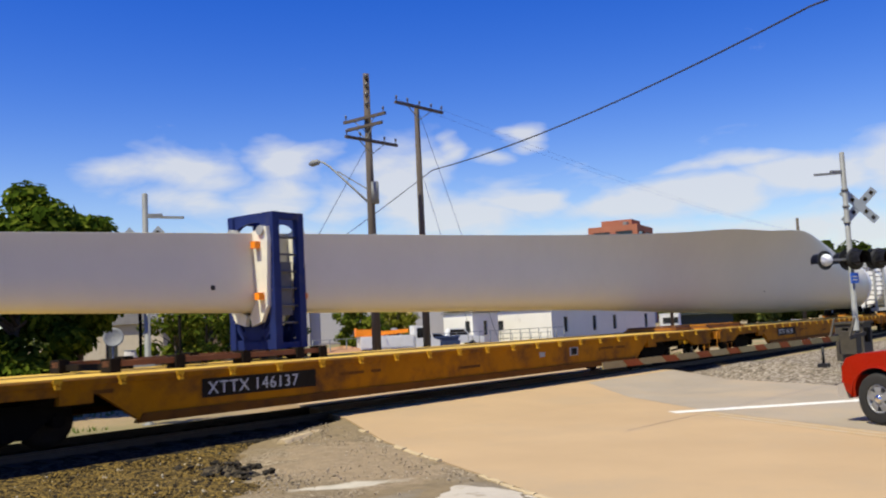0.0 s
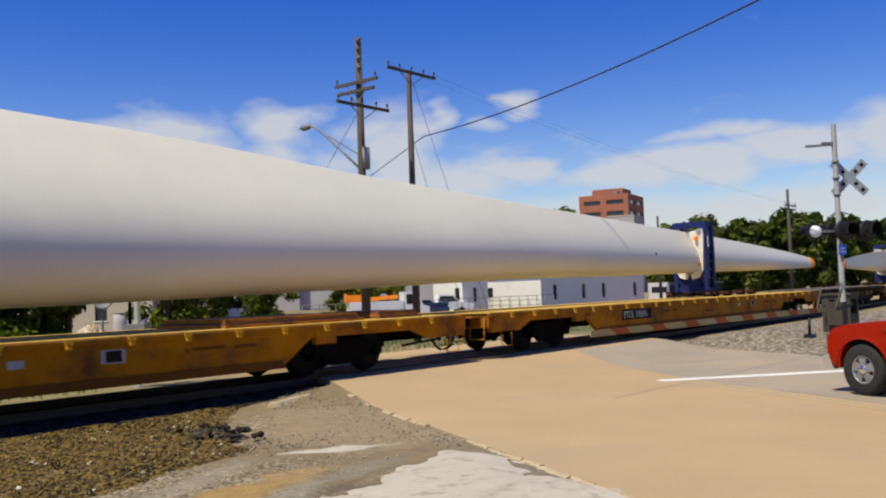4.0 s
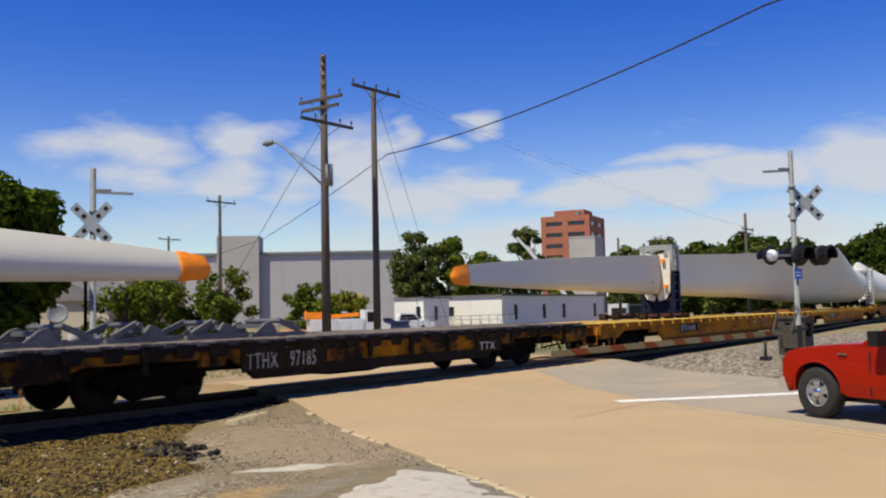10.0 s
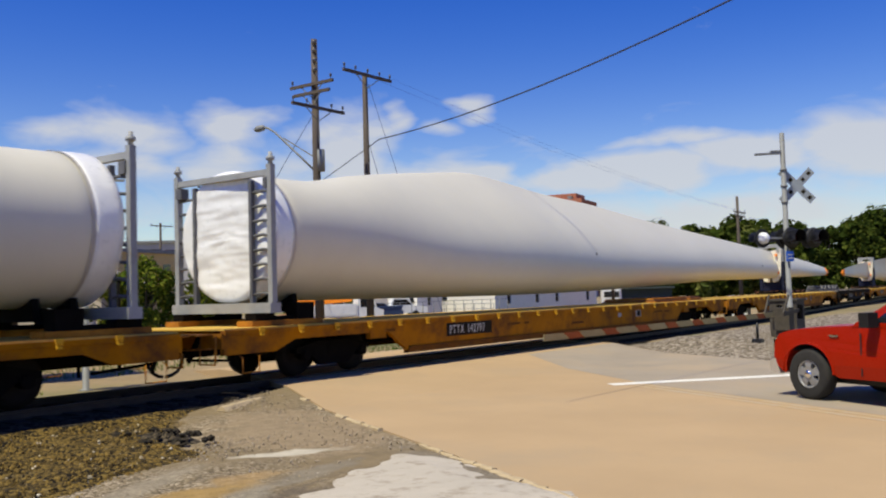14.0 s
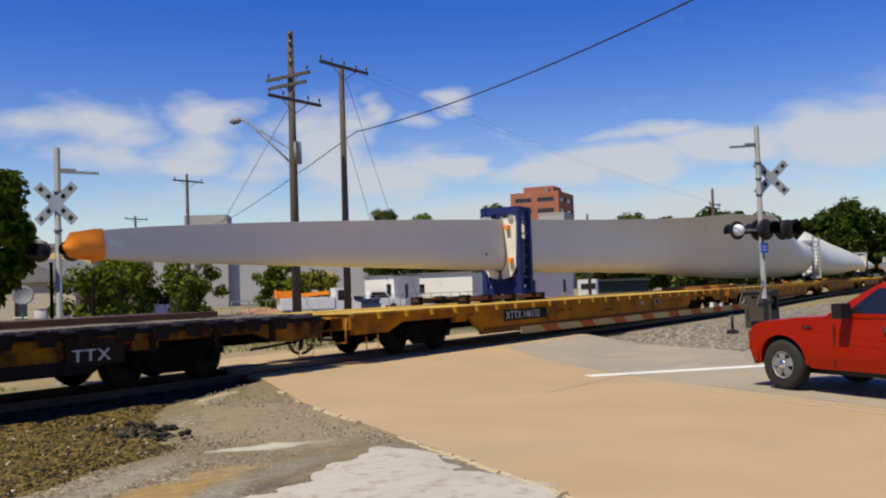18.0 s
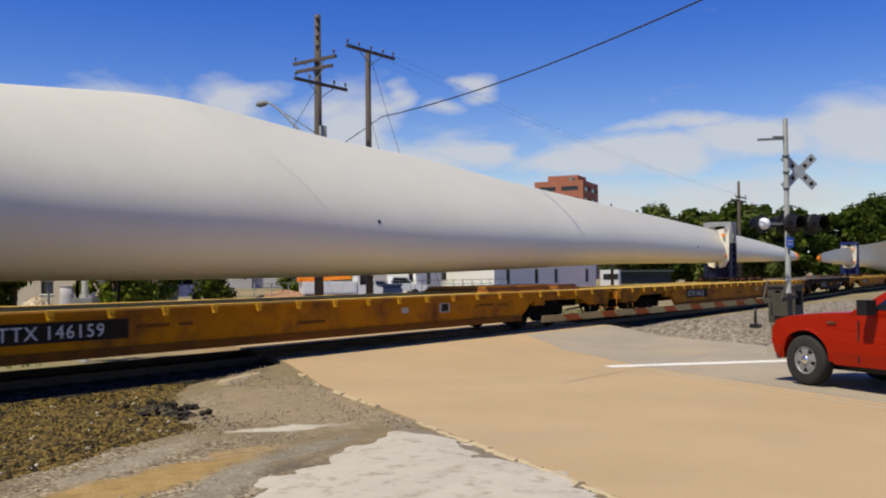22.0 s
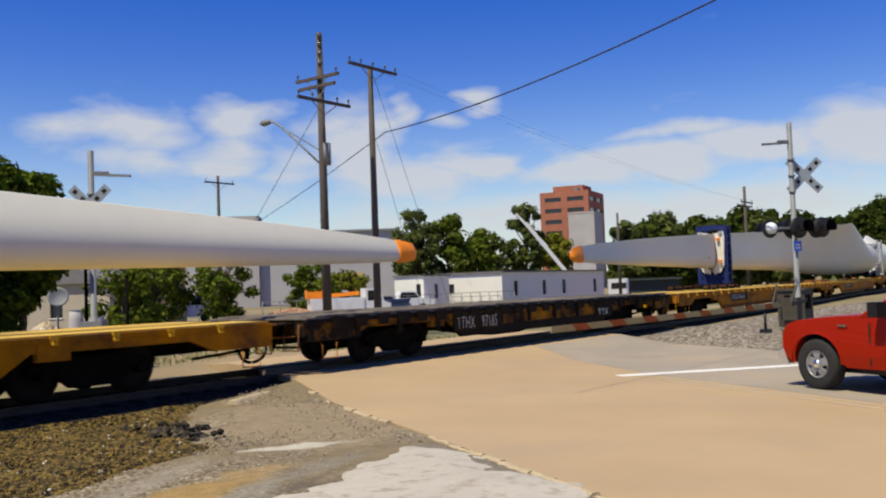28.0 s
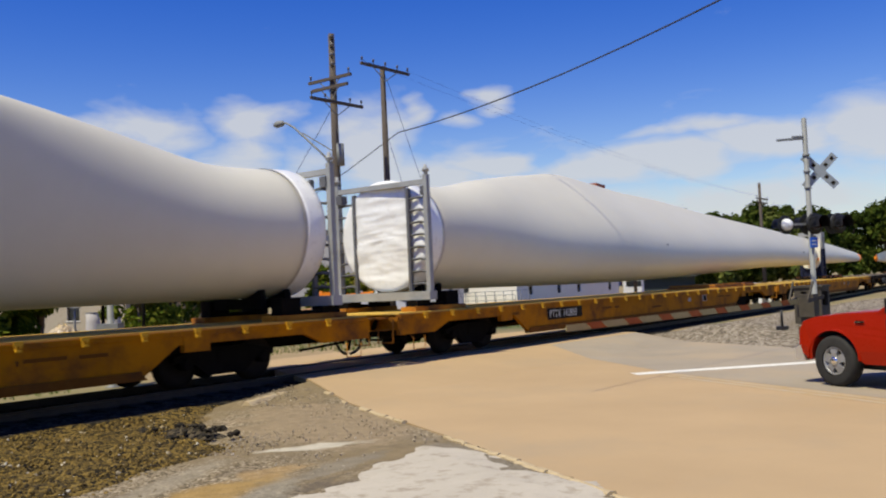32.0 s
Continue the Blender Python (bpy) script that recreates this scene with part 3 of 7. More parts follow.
# the older grey lane beyond the tan slab
bm = BM()
rows = []
for y in (-8, 3, 7, 7.7, 9.2, 10.8, 12.88):
    a, b = ROAD_LEFT(y), ROAD_RIGHT(y)
    rows.append([bm.verts.new((x, y, profile(ROAD_Y, y) + 0.0025)) for x in (17.2 + (y - 7.7) * 0.80 if y > 7.7 else 17.2 + (y - 7.7) * 0.56, a + (b - a) * 0.82, b - 0.05)])
for a, b in zip(rows, rows[1:]):
    for i in range(2):
        bm.faces.new((a[i], a[i + 1], b[i + 1], b[i]))
tagged(part("asphalt_lane", bm, M["asphalt"]), "greyer patched lane of the road before the crossing", "road", kind="structure")


def kerb_pieces():
    """Broken pale edging along the road's gravel side, piece by piece, with worn-away stretches."""
    rnd = random.Random(5)
    holder = tagged(new("road_edging"), "broken pale concrete edging along the gravel", "kerb", kind="structure")
    y = 1.2
    while y < 12.0:
        ln = rnd.uniform(0.22, 0.75)
        gone = 6.9 < y < 7.9 or 9.9 < y < 10.25
        if not gone and rnd.random() < 0.85:
            bm = BM()
            w, h = rnd.uniform(0.04, 0.10), rnd.uniform(0.010, 0.024)
            n = max(2, int(ln / 0.12))
            rows = []
            for k in range(n + 1):
                a, b = -w / 2 + rnd.uniform(-0.03, 0.03), w / 2 + rnd.uniform(-0.02, 0.02)
                t = h + rnd.uniform(-0.010, 0.006)
                rows.append([(a, ln * k / n, -0.06), (b, ln * k / n, -0.06), (b, ln * k / n, t - 0.006), (b - 0.02, ln * k / n, t), (a + 0.03, ln * k / n, t), (a, ln * k / n, t - 0.02)])
            loft(bm, rows, smooth=False)
            part("edging_stone", bm, M["kerb"], holder, m=pose(ROAD_LEFT(y) - 0.05, y, profile(ROAD_Y, y), 0, 0, -29.1))
        y += ln * 0.873 + rnd.uniform(0, 0.03)
    for x0, y0, x1, y1 in ((10.45, 12.35, 11.35, 12.62), (11.4, 12.63, 12.25, 12.78)):
        bm = BM()
        n = 7
        rows = []
        for i in range(n + 1):
            x, yy = x0 + (x1 - x0) * i / n, y0 + (y1 - y0) * i / n
            z = max(ground_z(yy), profile(ROAD_Y, yy) - 0.06)
            rows.append([(x, yy + dy + rnd.uniform(-0.012, 0.012), z + dz) for dy, dz in ((-0.13, -0.10), (-0.05, -0.030), (0.05, -0.026), (0.13, -0.10))])
        loft(bm, rows, smooth=False)
        part("edging_stone", bm, M["kerb"], holder)


kerb_pieces()


def concrete_pad():
    """A thin worn slab that runs out under the gravel along a ragged line."""
    bm = BM()
    step = 0.11
    x0, y0 = 2.6, 0.8
    grid = {}
    for j in range(64):
        for i in range(56):
            x, y = x0 + step * i, y0 + step * j
            rag = 0.34 * noise.noise((x * 1.1, y * 1.1, 2.0)) + 0.26 * noise.noise((x * 3.4, y * 3.4, 6.0)) + 0.06 * noise.noise((x * 11, y * 11, 1.0))
            far_edge = 6.05 + 0.31 * (x - 5.2) - y
            d = min((ROAD_LEFT(y) - 0.42 - x) * 0.87, far_edge, x - 3.2, y - 1.2) + rag
            if d < -0.35:
                continue
            near_road = min(1, max(0, 1 - (ROAD_LEFT(y) - x) / 3.6))
            z = ground_z(y) + 0.034
            z = max(z, z + near_road * (profile(ROAD_Y, y) - 0.02 - z))
            grid[i, j] = bm.verts.new((x, y, z + 0.026 * min(1, max(-1, d / 0.22)) + 0.004 * noise.noise((x * 5, y * 5, 9))))
    for (i, j) in list(grid):
        q = [grid.get(k) for k in ((i, j), (i + 1, j), (i + 1, j + 1), (i, j + 1))]
        if all(q):
            bm.faces.new(q).smooth = True
    tagged(part("concrete_pad", bm, M["pad"]), "pale worn concrete apron half covered by gravel", "pavement", kind="structure")


concrete_pad()


def rails():
    prof = [(-0.07, -0.16), (0.07, -0.16), (0.07, -0.145), (0.012, -0.13), (0.012, -0.04), (0.036, -0.03), (0.036, 0.0), (-0.036, 0.0), (-0.036, -0.03), (-0.012, -0.04), (-0.012, -0.13), (-0.07, -0.145)]
    for sgn in (-1, 1):
        bm = BM()
        loft(bm, [[(x, curve_y(x) + sgn * (GAUGE + 0.036) + a, b) for a, b in prof] for x in CURVE_XS], smooth=False)
        tagged(part("rail", bm, M["rail"]), "steel rail with a worn top", "rail", "track rails", "structure")


rails()


# ---- the train: its place at every time ----
L_LONG, L_SHORT, ROOT_0 = 28.7, 19.6, -73.25
PERIOD = 4 * L_LONG + L_SHORT
travelled = lambda t: 15.93 * t - 0.0165 * t * t + SURGE.get(t, 0.0)
SURGE = {11: -0.15, 17: 0.55, 23: -0.12}                    # slack running in and out between the couplers
MOVING = []                                    # (thing, x at the start, turned round, the two points along it that stay over the track)


DECK_Z, HALF_W = 1.10, 1.5


def wheelset_mesh():
    bm = BM()
    for s in (-1, 1):
        turned(bm, [(-0.07, 0.30), (-0.07, 0.42), (0.055, 0.42), (0.06, 0.455), (0.085, 0.455), (0.085, 0.33), (0.03, 0.30), (0.03, 0.12), (0.06, 0.10)], (0, s * 0.755, 0), (0, -s, 0), 24)
    cyl(bm, (0, -1.05, 0), (0, 1.05, 0), 0.075, n=10)
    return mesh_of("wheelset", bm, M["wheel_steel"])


def truck_frame_mesh():
    bm = BM()
    for s in (-1, 1):
        y0, y1 = (0.93, 1.09) if s > 0 else (-1.09, -0.93)
        prism(bm, [(-1.15, 0.50), (-1.15, 0.60), (-0.55, 0.72), (0.55, 0.72), (1.15, 0.60), (1.15, 0.50), (0.75, 0.47), (0.42, 0.22), (-0.42, 0.22), (-0.75, 0.47)], y0, y1)
        for dx in (-0.16, 0, 0.16):
            cyl(bm, (dx, s * 1.02, 0.26), (dx, s * 1.02, 0.50), 0.07, n=8)
        for dx in (-0.89, 0.89):
            cyl(bm, (dx, s * 0.92, 0.455), (dx, s * 1.16, 0.455), 0.11, n=10)
    box(bm, -0.22, 0.22, -1.1, 1.1, 0.42, 0.68)
    box(bm, -0.62, -0.50, -0.95, 0.95, 0.42, 0.52)
    box(bm, 0.50, 0.62, -0.95, 0.95, 0.42, 0.52)
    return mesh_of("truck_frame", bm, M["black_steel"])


WHEELSET, TRUCK = wheelset_mesh(), truck_frame_mesh()


def clip_mesh():
    bm = BM()
    box(bm, -0.07, 0.07, -0.025, 0.0, -0.045, 0.02)
    box(bm, -0.055, -0.02, -0.03, 0.0, -0.11, -0.045)
    box(bm, 0.02, 0.05, -0.028, 0.0, -0.085, -0.045)
    box(bm, -0.06, 0.03, -0.06, -0.03, -0.135, -0.10)
    return mesh_of("stake_bracket", bm, M["yellow_bright"])


def pocket_mesh():
    bm = BM()
    loft(bm, [[(-0.20 + 0.05 * k, -0.07, 0.03 - 0.15 * k), (0.20 - 0.05 * k, -0.07, 0.03 - 0.15 * k), (0.20 - 0.05 * k, 0.0, 0.03 - 0.15 * k), (-0.20 + 0.05 * k, 0.0, 0.03 - 0.15 * k)] for k in (0, 1, 1.6)], smooth=False)
    return mesh_of("stake_pocket", bm, M["car_black"])


BRACKET, POCKET = clip_mesh(), pocket_mesh()


def long_car(old=False, length=L_LONG, wood=False):
    """A flat car from coupler to coupler; the origin is at its rear coupler."""
    paint = M["yellow_old"] if old else M["yellow"]
    car = thing("flat_car", "weathered, patchily painted old flat car with a dark timber deck" if old else "long yellow railway flat car with black trucks under turbine parts", "railway flat car", group="train cars")
    a, b = 0.45, length - 0.45                # end sills
    ta, tb = a + 3.45, b - 3.45              # truck centres
    belly = 0.33 if not old else 0.42
    bm = BM()
    for s in (-1, 1):
        y0, y1 = sorted((s * HALF_W, s * (HALF_W - 0.10)))
        prism(bm, [(a, 0.98), (a, 0.62), (a + 1.3, 0.62), (ta - 1.6, 0.83), (ta + 1.35, 0.83), (ta + 2.1, belly), (tb - 2.1, belly), (tb - 1.35, 0.83), (tb + 1.6, 0.83), (b - 1.3, 0.62), (b, 0.62), (b, 0.98)], y0, y1)
    part("side_sill", bm, paint, car)
    bm = BM()
    for s in (-1, 1):
        y0, y1 = sorted((s * (HALF_W + 0.035), s * (HALF_W - 0.10)))
        box(bm, a, b, y0, y1, 0.984, DECK_Z - 0.035)
    part("top_flange", bm, M["car_black"] if old else paint, car)
    if not old:
        # shade on the inward-curving bottom flange, painted as a darker brown band
        bm = BM()
        for s in (-1, 1):
            y0, y1 = sorted((s * (HALF_W + 0.03), s * (HALF_W - 0.10)))
            prism(bm, [(ta + 2.0, belly - 0.02), (tb - 2.0, belly - 0.02), (tb - 2.12, belly + 0.13), (ta + 2.12, belly + 0.13)], y0, y1)
        part("lower_chord", bm, M["yellow_low"], car, "brown lower edge, darkened for the shade on the bottom flange")
    else:
        for x in np.arange(a + 0.05, b - 0.2, 1.43):
            for s in (-1, 1):
                bm = BM()
                y0, y1 = sorted((s * (HALF_W + 0.045), s * (HALF_W - 0.05)))
                box(bm, x, x + 0.13, y0, y1, 0.64, 0.983)
                part("side_rib", bm, M["car_black"], car)
        bm = BM()
        for s in (-1, 1):
            y0, y1 = sorted((s * (HALF_W + 0.03), s * (HALF_W - 0.10)))
            prism(bm, [(ta + 2.0, belly - 0.02), (tb - 2.0, belly - 0.02), (tb - 1.7, belly + 0.20), (ta + 1.7, belly + 0.20)], y0, y1)
        part("lower_chord", bm, M["car_black"], car, "black grimy lower edge")
    bm = BM()
    box(bm, a + 0.02, b - 0.02, -HALF_W + 0.012, HALF_W - 0.012, DECK_Z - 0.031, DECK_Z)
    part("deck", bm, M["deck_wood"] if old else M["deck"], car)
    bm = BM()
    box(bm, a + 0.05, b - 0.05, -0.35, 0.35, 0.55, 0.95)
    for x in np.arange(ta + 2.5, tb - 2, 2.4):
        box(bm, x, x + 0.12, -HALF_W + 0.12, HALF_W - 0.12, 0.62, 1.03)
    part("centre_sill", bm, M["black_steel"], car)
    if old:
        bm = BM()
        prism(bm, [(ta + 2.6, 0.548), (ta + 5.2, 0.24), (tb - 5.2, 0.24), (tb - 2.6, 0.548)], -0.33, 0.33)
        part("fishbelly_web", bm, M["black_steel"], car)
    for x, d in ((a, -1), (b, 1)):
        bm = BM()
        x0, x1 = sorted((x, x + d * 0.06))
        box(bm, x0, x1, -HALF_W, HALF_W, 0.74, 1.02)
        part("end_sill", bm, paint, car)
        bm = BM()
        x0, x1 = sorted((x + d * 0.063, x + d * 0.30))
        box(bm, x0, x1, -0.30, 0.62, 0.60, 1.03)
        bevelled(bm, 0.02, 1)
        part("draft_sill", bm, M["yellow_bright"] if not old else paint, car, "boxed yellow draft sill" if not old else "")
        bm = BM()
        x0, x1 = sorted((x + d * 0.063, x + d * 0.42))
        box(bm, x0, x1, -1.25, -0.30, 0.985, 1.02)
        part("end_platform", bm, M["rust_yellow"] if not old else M["car_black"], car)
        for yy in (-1.40, 0.90):
            bm = BM()
            tube(bm, [(x + d * 0.10, yy, 0.98), (x + d * 0.13, yy, 0.46), (x + d * 0.13, yy + 0.42, 0.46), (x + d * 0.10, yy + 0.42, 0.98)], 0.020, 6)
            part("end_ladder", bm, M["rust_yellow"] if not old else M["rust"], car)
        bm = BM()
        bar(bm, (x + d * 0.10, -0.95, 0.97), (x + d * 0.10, -0.62, 0.50), 0.05, 0.10)
        part("brake_lever", bm, M["black_steel"], car)
        bm = BM()
        bar(bm, (x + d * 0.05, -0.62, 0.52), (x - d * 1.1, -0.55, 0.44), 0.04, 0.05)
        part("brake_rod", bm, M["black_steel"], car)
        bm = BM()
        bar(bm, (x - d * 0.35, -1.32, 0.80), (x - d * 0.42, -1.30, 0.40), 0.10, 0.05)
        part("sill_step", bm, M["black_steel"], car)
        bm = BM()
        box(bm, min(x, x + d * 0.40), max(x, x + d * 0.40), -0.11, 0.11, 0.66, 0.86)
        box(bm, min(x + d * 0.26, x + d * 0.44), max(x + d * 0.26, x + d * 0.44), -0.2, 0.16, 0.62, 0.92)
        part("coupler", bm, M["rust"], car)
        bm = BM()
        tube(bm, [(x + d * 0.05, -0.42, 0.64), (x + d * 0.12, -0.46, 0.46), (x + d * 0.22, -0.46, 0.33), (x + d * 0.34, -0.44, 0.27), (x + d * 0.45, -0.42, 0.25)], 0.034, 7)
        part("air_hose", bm, M["black"], car)
        # grab irons and the slanted uncoupling lever
        for s in (-1, 1):
            bm = BM()
            xx = x - d * 0.35
            pts = [(xx, s * (HALF_W + 0.02), 0.60), (xx, s * (HALF_W + 0.10), 0.55), (xx, s * (HALF_W + 0.10), 0.28), (xx - d * 0.42, s * (HALF_W + 0.10), 0.28), (xx - d * 0.42, s * (HALF_W + 0.10), 0.58)]
            tube(bm, pts, 0.014, 5)
            part("grab_iron", bm, M["rust_yellow"], car)
        bm = BM()
        tube(bm, [(x + d * 0.12, -1.3, 0.75), (x + d * 0.2, -0.6, 0.72), (x + d * 0.3, -0.1, 0.78)], 0.018, 5)
        part("uncoupling_lever", bm, M["rust_yellow"], car)
    for x in (ta, tb):
        tr = same("truck", TRUCK, car, pose(x, 0, 0))
        for dx in (-0.89, 0.89):
            same("wheelset", WHEELSET, tr, pose(dx, 0, 0.455))
    for x in (ta, tb):
        bm = BM()
        box(bm, x + (0.7 if x == ta else -1.25), x + (1.25 if x == ta else -0.7), -HALF_W - 0.02, -HALF_W + 0.1, 0.70, 0.985)
        part("jacking_pad", bm, paint, car)
    n = 0
    for x in np.arange(a + 0.9, b - 0.6, 1.07 if not old else 0.72):
        for s in (-1, 1):
            same("stake_pocket" if old else "stake_bracket", POCKET if old else BRACKET, car, pose(x, s * (HALF_W + 0.037), DECK_Z - 0.02, 0, 0, 0 if s < 0 else 180))
    if not old:
        for x0, x1, z0, z1, mat, lab in ((17.55, 17.80, 0.72, 0.84, "letter_worn", "small pale data stencil"), (19.02, 19.44, 0.68, 0.90, "letter_worn", "pale bordered inspection panel"), (19.1, 19.38, 0.70, 0.88, "plate", ""), (20.6, 20.62, 0.74, 0.82, "plate", "")):
            bm = BM()
            off = 0.012 if mat == "plate" else 0.007
            box(bm, x0, x1, -HALF_W - off, -HALF_W - 0.001, z0, z1)
            part("data_panel", bm, M[mat], car, lab)
        for x0, x1, z in ((4.6, 5.5, 0.86), (10.4, 11.1, 0.78), (11.3, 11.6, 0.78), (20.7, 21.4, 0.80), (21.6, 22.1, 0.79), (14.2, 15.0, 0.66)):
            bm = BM()
            box(bm, x0, x1, -HALF_W - 0.005, -HALF_W - 0.001, z - 0.03, z + 0.03)
            part("stencil_bar", bm, M["yellow_low"], car)
    else:
        rnd = random.Random(3)
        for x in np.arange(a + 0.3, b - 0.4, 0.26):
            bm = BM()
            box(bm, x, x + 0.24, -HALF_W + 0.02, HALF_W - 0.02, DECK_Z + 0.001, DECK_Z + 0.035 + rnd.uniform(0, 0.02))
            part("deck_plank", bm, M["deck_wood"], car)
    return car


def mark(car, text, x=7.25):
    k = 1.04 if text[0] == "X" and not text.endswith("138") else 0.82      # the two fleets letter their cars at different widths
    x += 0.0 if k > 1 else 0.38
    bm = BM()
    box(bm, x - 0.10, x + (2.52 if k > 1 else 1.98), -HALF_W - 0.008, -HALF_W - 0.001, 0.60, 0.92)
    p = part("number_panel", bm, M["plate"], car, "black panel with white lettering")
    for word, xx in zip(text.split(), (x + 0.02, x + 0.98 * k)):
        lettering(word, 0.22, M["letter"], p, pose(xx, -HALF_W - 0.012, 0.655, 90, 0, 0) @ Matrix.Diagonal((k, 1, 1, 1)))


# ---- blades ----
#        from root  bottom  top   thick  lean  squareness of the section
BLADE = [(0.0, 1.58, 4.27, 2.69, 0.00, 0.0), (2.2, 1.58, 4.27, 2.69, 0.00, 0.0), (4.2, 1.57, 4.60, 2.60, 0.42, 0.12), (6.5, 1.56, 4.92, 2.42, 1.00, 0.35),
         (9.0, 1.55, 5.22, 2.20, 1.38, 0.65), (11.5, 1.55, 5.46, 2.02, 1.62, 0.85), (14.0, 1.57, 5.37, 1.85, 1.70, 1.0), (17.0, 1.61, 5.19, 1.68, 1.72, 1.0),
         (21.0, 1.69, 5.05, 1.48, 1.58, 1.0), (26.0, 1.81, 4.68, 1.26, 1.15, 1.0), (32.0, 1.95, 4.33, 1.05, 0.65, 1.0), (38.0, 2.00, 4.04, 0.86, 0.40, 1.0),
         (44.0, 2.06, 3.78, 0.70, 0.28, 1.0), (50.0, 2.14, 3.51, 0.54, 0.20, 1.0), (55.0, 2.20, 3.25, 0.40, 0.15, 1.0), (59.0, 2.26, 3.00, 0.28, 0.08, 1.0),
         (60.6, 2.31, 2.86, 0.20, 0.04, 1.0), (61.3, 2.38, 2.74, 0.12, 0.0, 1.0)]


def smooth_table(tab, u):
    """Catmull-Rom through the table."""
    k = max(i for i in range(len(tab)) if tab[i][0] <= u + 1e-9)
    k = min(k, len(tab) - 2)
    p1, p2 = tab[k], tab[k + 1]
    p0, p3 = tab[max(k - 1, 0)], tab[min(k + 2, len(tab) - 1)]
    h = p2[0] - p1[0]
    s = (u - p1[0]) / h
    out = []
    for c in range(1, len(p1)):
        m1 = (p2[c] - p0[c]) / max(p2[0] - p0[0], 1e-6) * h
        m2 = (p3[c] - p1[c]) / max(p3[0] - p1[0], 1e-6) * h
        out.append((2 * s ** 3 - 3 * s * s + 1) * p1[c] + (s ** 3 - 2 * s * s + s) * m1 + (-2 * s ** 3 + 3 * s * s) * p2[c] + (s ** 3 - s * s) * m2)
    return out


def surface(u, a):
    """A point of the skin: a runs from the bottom edge up one flank and down the other."""
    zb, zt, th, lean, sq = smooth_table(BLADE, u)
    s = (1 - math.cos(a)) / 2                # 0 at the bottom edge, 1 at the top edge
    rnd_w = math.sqrt(max(0, 4 * s * (1 - s)))
    bulge = math.sin(math.pi * s ** 0.58)
    air = (bulge ** 0.8 if s < 0.303 else bulge) + 0.02
    w = (rnd_w * (1 - sq) + air * sq) * (1 if math.sin(a) >= 0 else -1) * th / 2
    camber = -sq * th * 0.14 * math.sin(math.pi * s)
    return (u, w + lean * (s ** 1.7 - 0.27) + camber, zb + (zt - zb) * s)


def section(u, n=40):
    """One cross-section: round at the root, leading edge below and trailing edge above further out."""
    return [surface(u, 2 * math.pi * i / n) for i in range(n)]


def blade_mesh():
    bm = BM()
    us = [0, 0.8, 1.6] + list(np.arange(2.2, 60.5, 0.7)) + [60.6, 60.9, 61.1, 61.3]
    loft(bm, [section(float(u)) for u in us])
    return mesh_of("shell", bm, M["blade"])


BLADE_ME = blade_mesh()


def seam_mesh(u_low, u_top, width):
    """A hairline joint that crosses the hollow flank at a slant."""
    bm = BM()
    rows = []
    for i in range(25):
        k = i / 24
        a = 2 * math.pi - math.pi * (0.36 + 0.26 * k)
        u = u_low + (u_top - u_low) * k
        rows.append([bm.verts.new(Vector(surface(u + d, a)) + Vector((0, -0.005, 0.002))) for d in (0, width)])
    for p, q in zip(rows, rows[1:]):
        bm.faces.new((p[0], p[1], q[1], q[0]))
    return mesh_of("seam", bm, M["seam"])


def lifting_mark_mesh(u, z, side):
    """Small dark disc on the flank that marks a lifting point."""
    lo, hi = (0.05, math.pi - 0.05) if side > 0 else (2 * math.pi - 0.05, math.pi + 0.05)
    for _ in range(30):
        mid = (lo + hi) / 2
        if surface(u, mid)[2] < z:
            lo = mid
        else:
            hi = mid
    y = surface(u, lo)[1]
    bm = BM()
    cyl(bm, (u, y - 0.02 * side, z), (u, y + 0.008 * side, z), 0.055, n=12)
    return mesh_of("lifting_mark", bm, M["black"])


def wrap_mesh():
    """Wrinkled plastic sheet stretched over the open root."""
    bm = BM()
    rings = []
    n = 110

    def crease(y, z, u):
        f = 0.30 * noise.noise((y * 1.1 + 4, z * 1.8, u)) + 0.22 * noise.noise((y * 1.6 + z, z * 6.0 + 2, u * 2))
        f += 0.16 * noise.noise((y * 2.4 - z * 1.5, z * 13.0, u * 3))
        return f + 0.45 * abs(noise.noise((y * 0.9 + z * 0.7, z * 2.1 - y, 9)))
    for u, k in [(0.52, 1.004), (0.40, 1.010), (0.25, 1.012), (0.10, 1.012), (0.0, 1.008), (-0.05, 0.985)] + [(-0.07, 0.96 - 0.0345 * i) for i in range(27)]:
        r = []
        for i in range(n):
            a = 2 * math.pi * i / n
            rr = 1.345 * k
            y, z = rr * math.sin(a), -rr * math.cos(a)
            c = crease(y, z, 0.0 if k < 0.99 else u)
            amp = 0.075 * min(1, (1 - k) * 8) if k < 1 else 0
            out = 1 + (0.018 * c if 0.0 <= u < 0.5 else 0)
            r.append((u - amp * c, y * out, 2.925 + z * out))
        rings.append(r)
    loft(bm, rings, caps=True)
    return mesh_of("root_wrap", bm, M["wrap"])


def band_mesh():
    bm = BM()
    n = 48
    ring = lambda u: [(u, 1.362 * math.sin(2 * math.pi * i / n), 2.925 - 1.362 * math.cos(2 * math.pi * i / n)) for i in range(n)]
    loft(bm, [ring(0.50), ring(0.56)], caps=False)
    return mesh_of("band", bm, M["tape"])


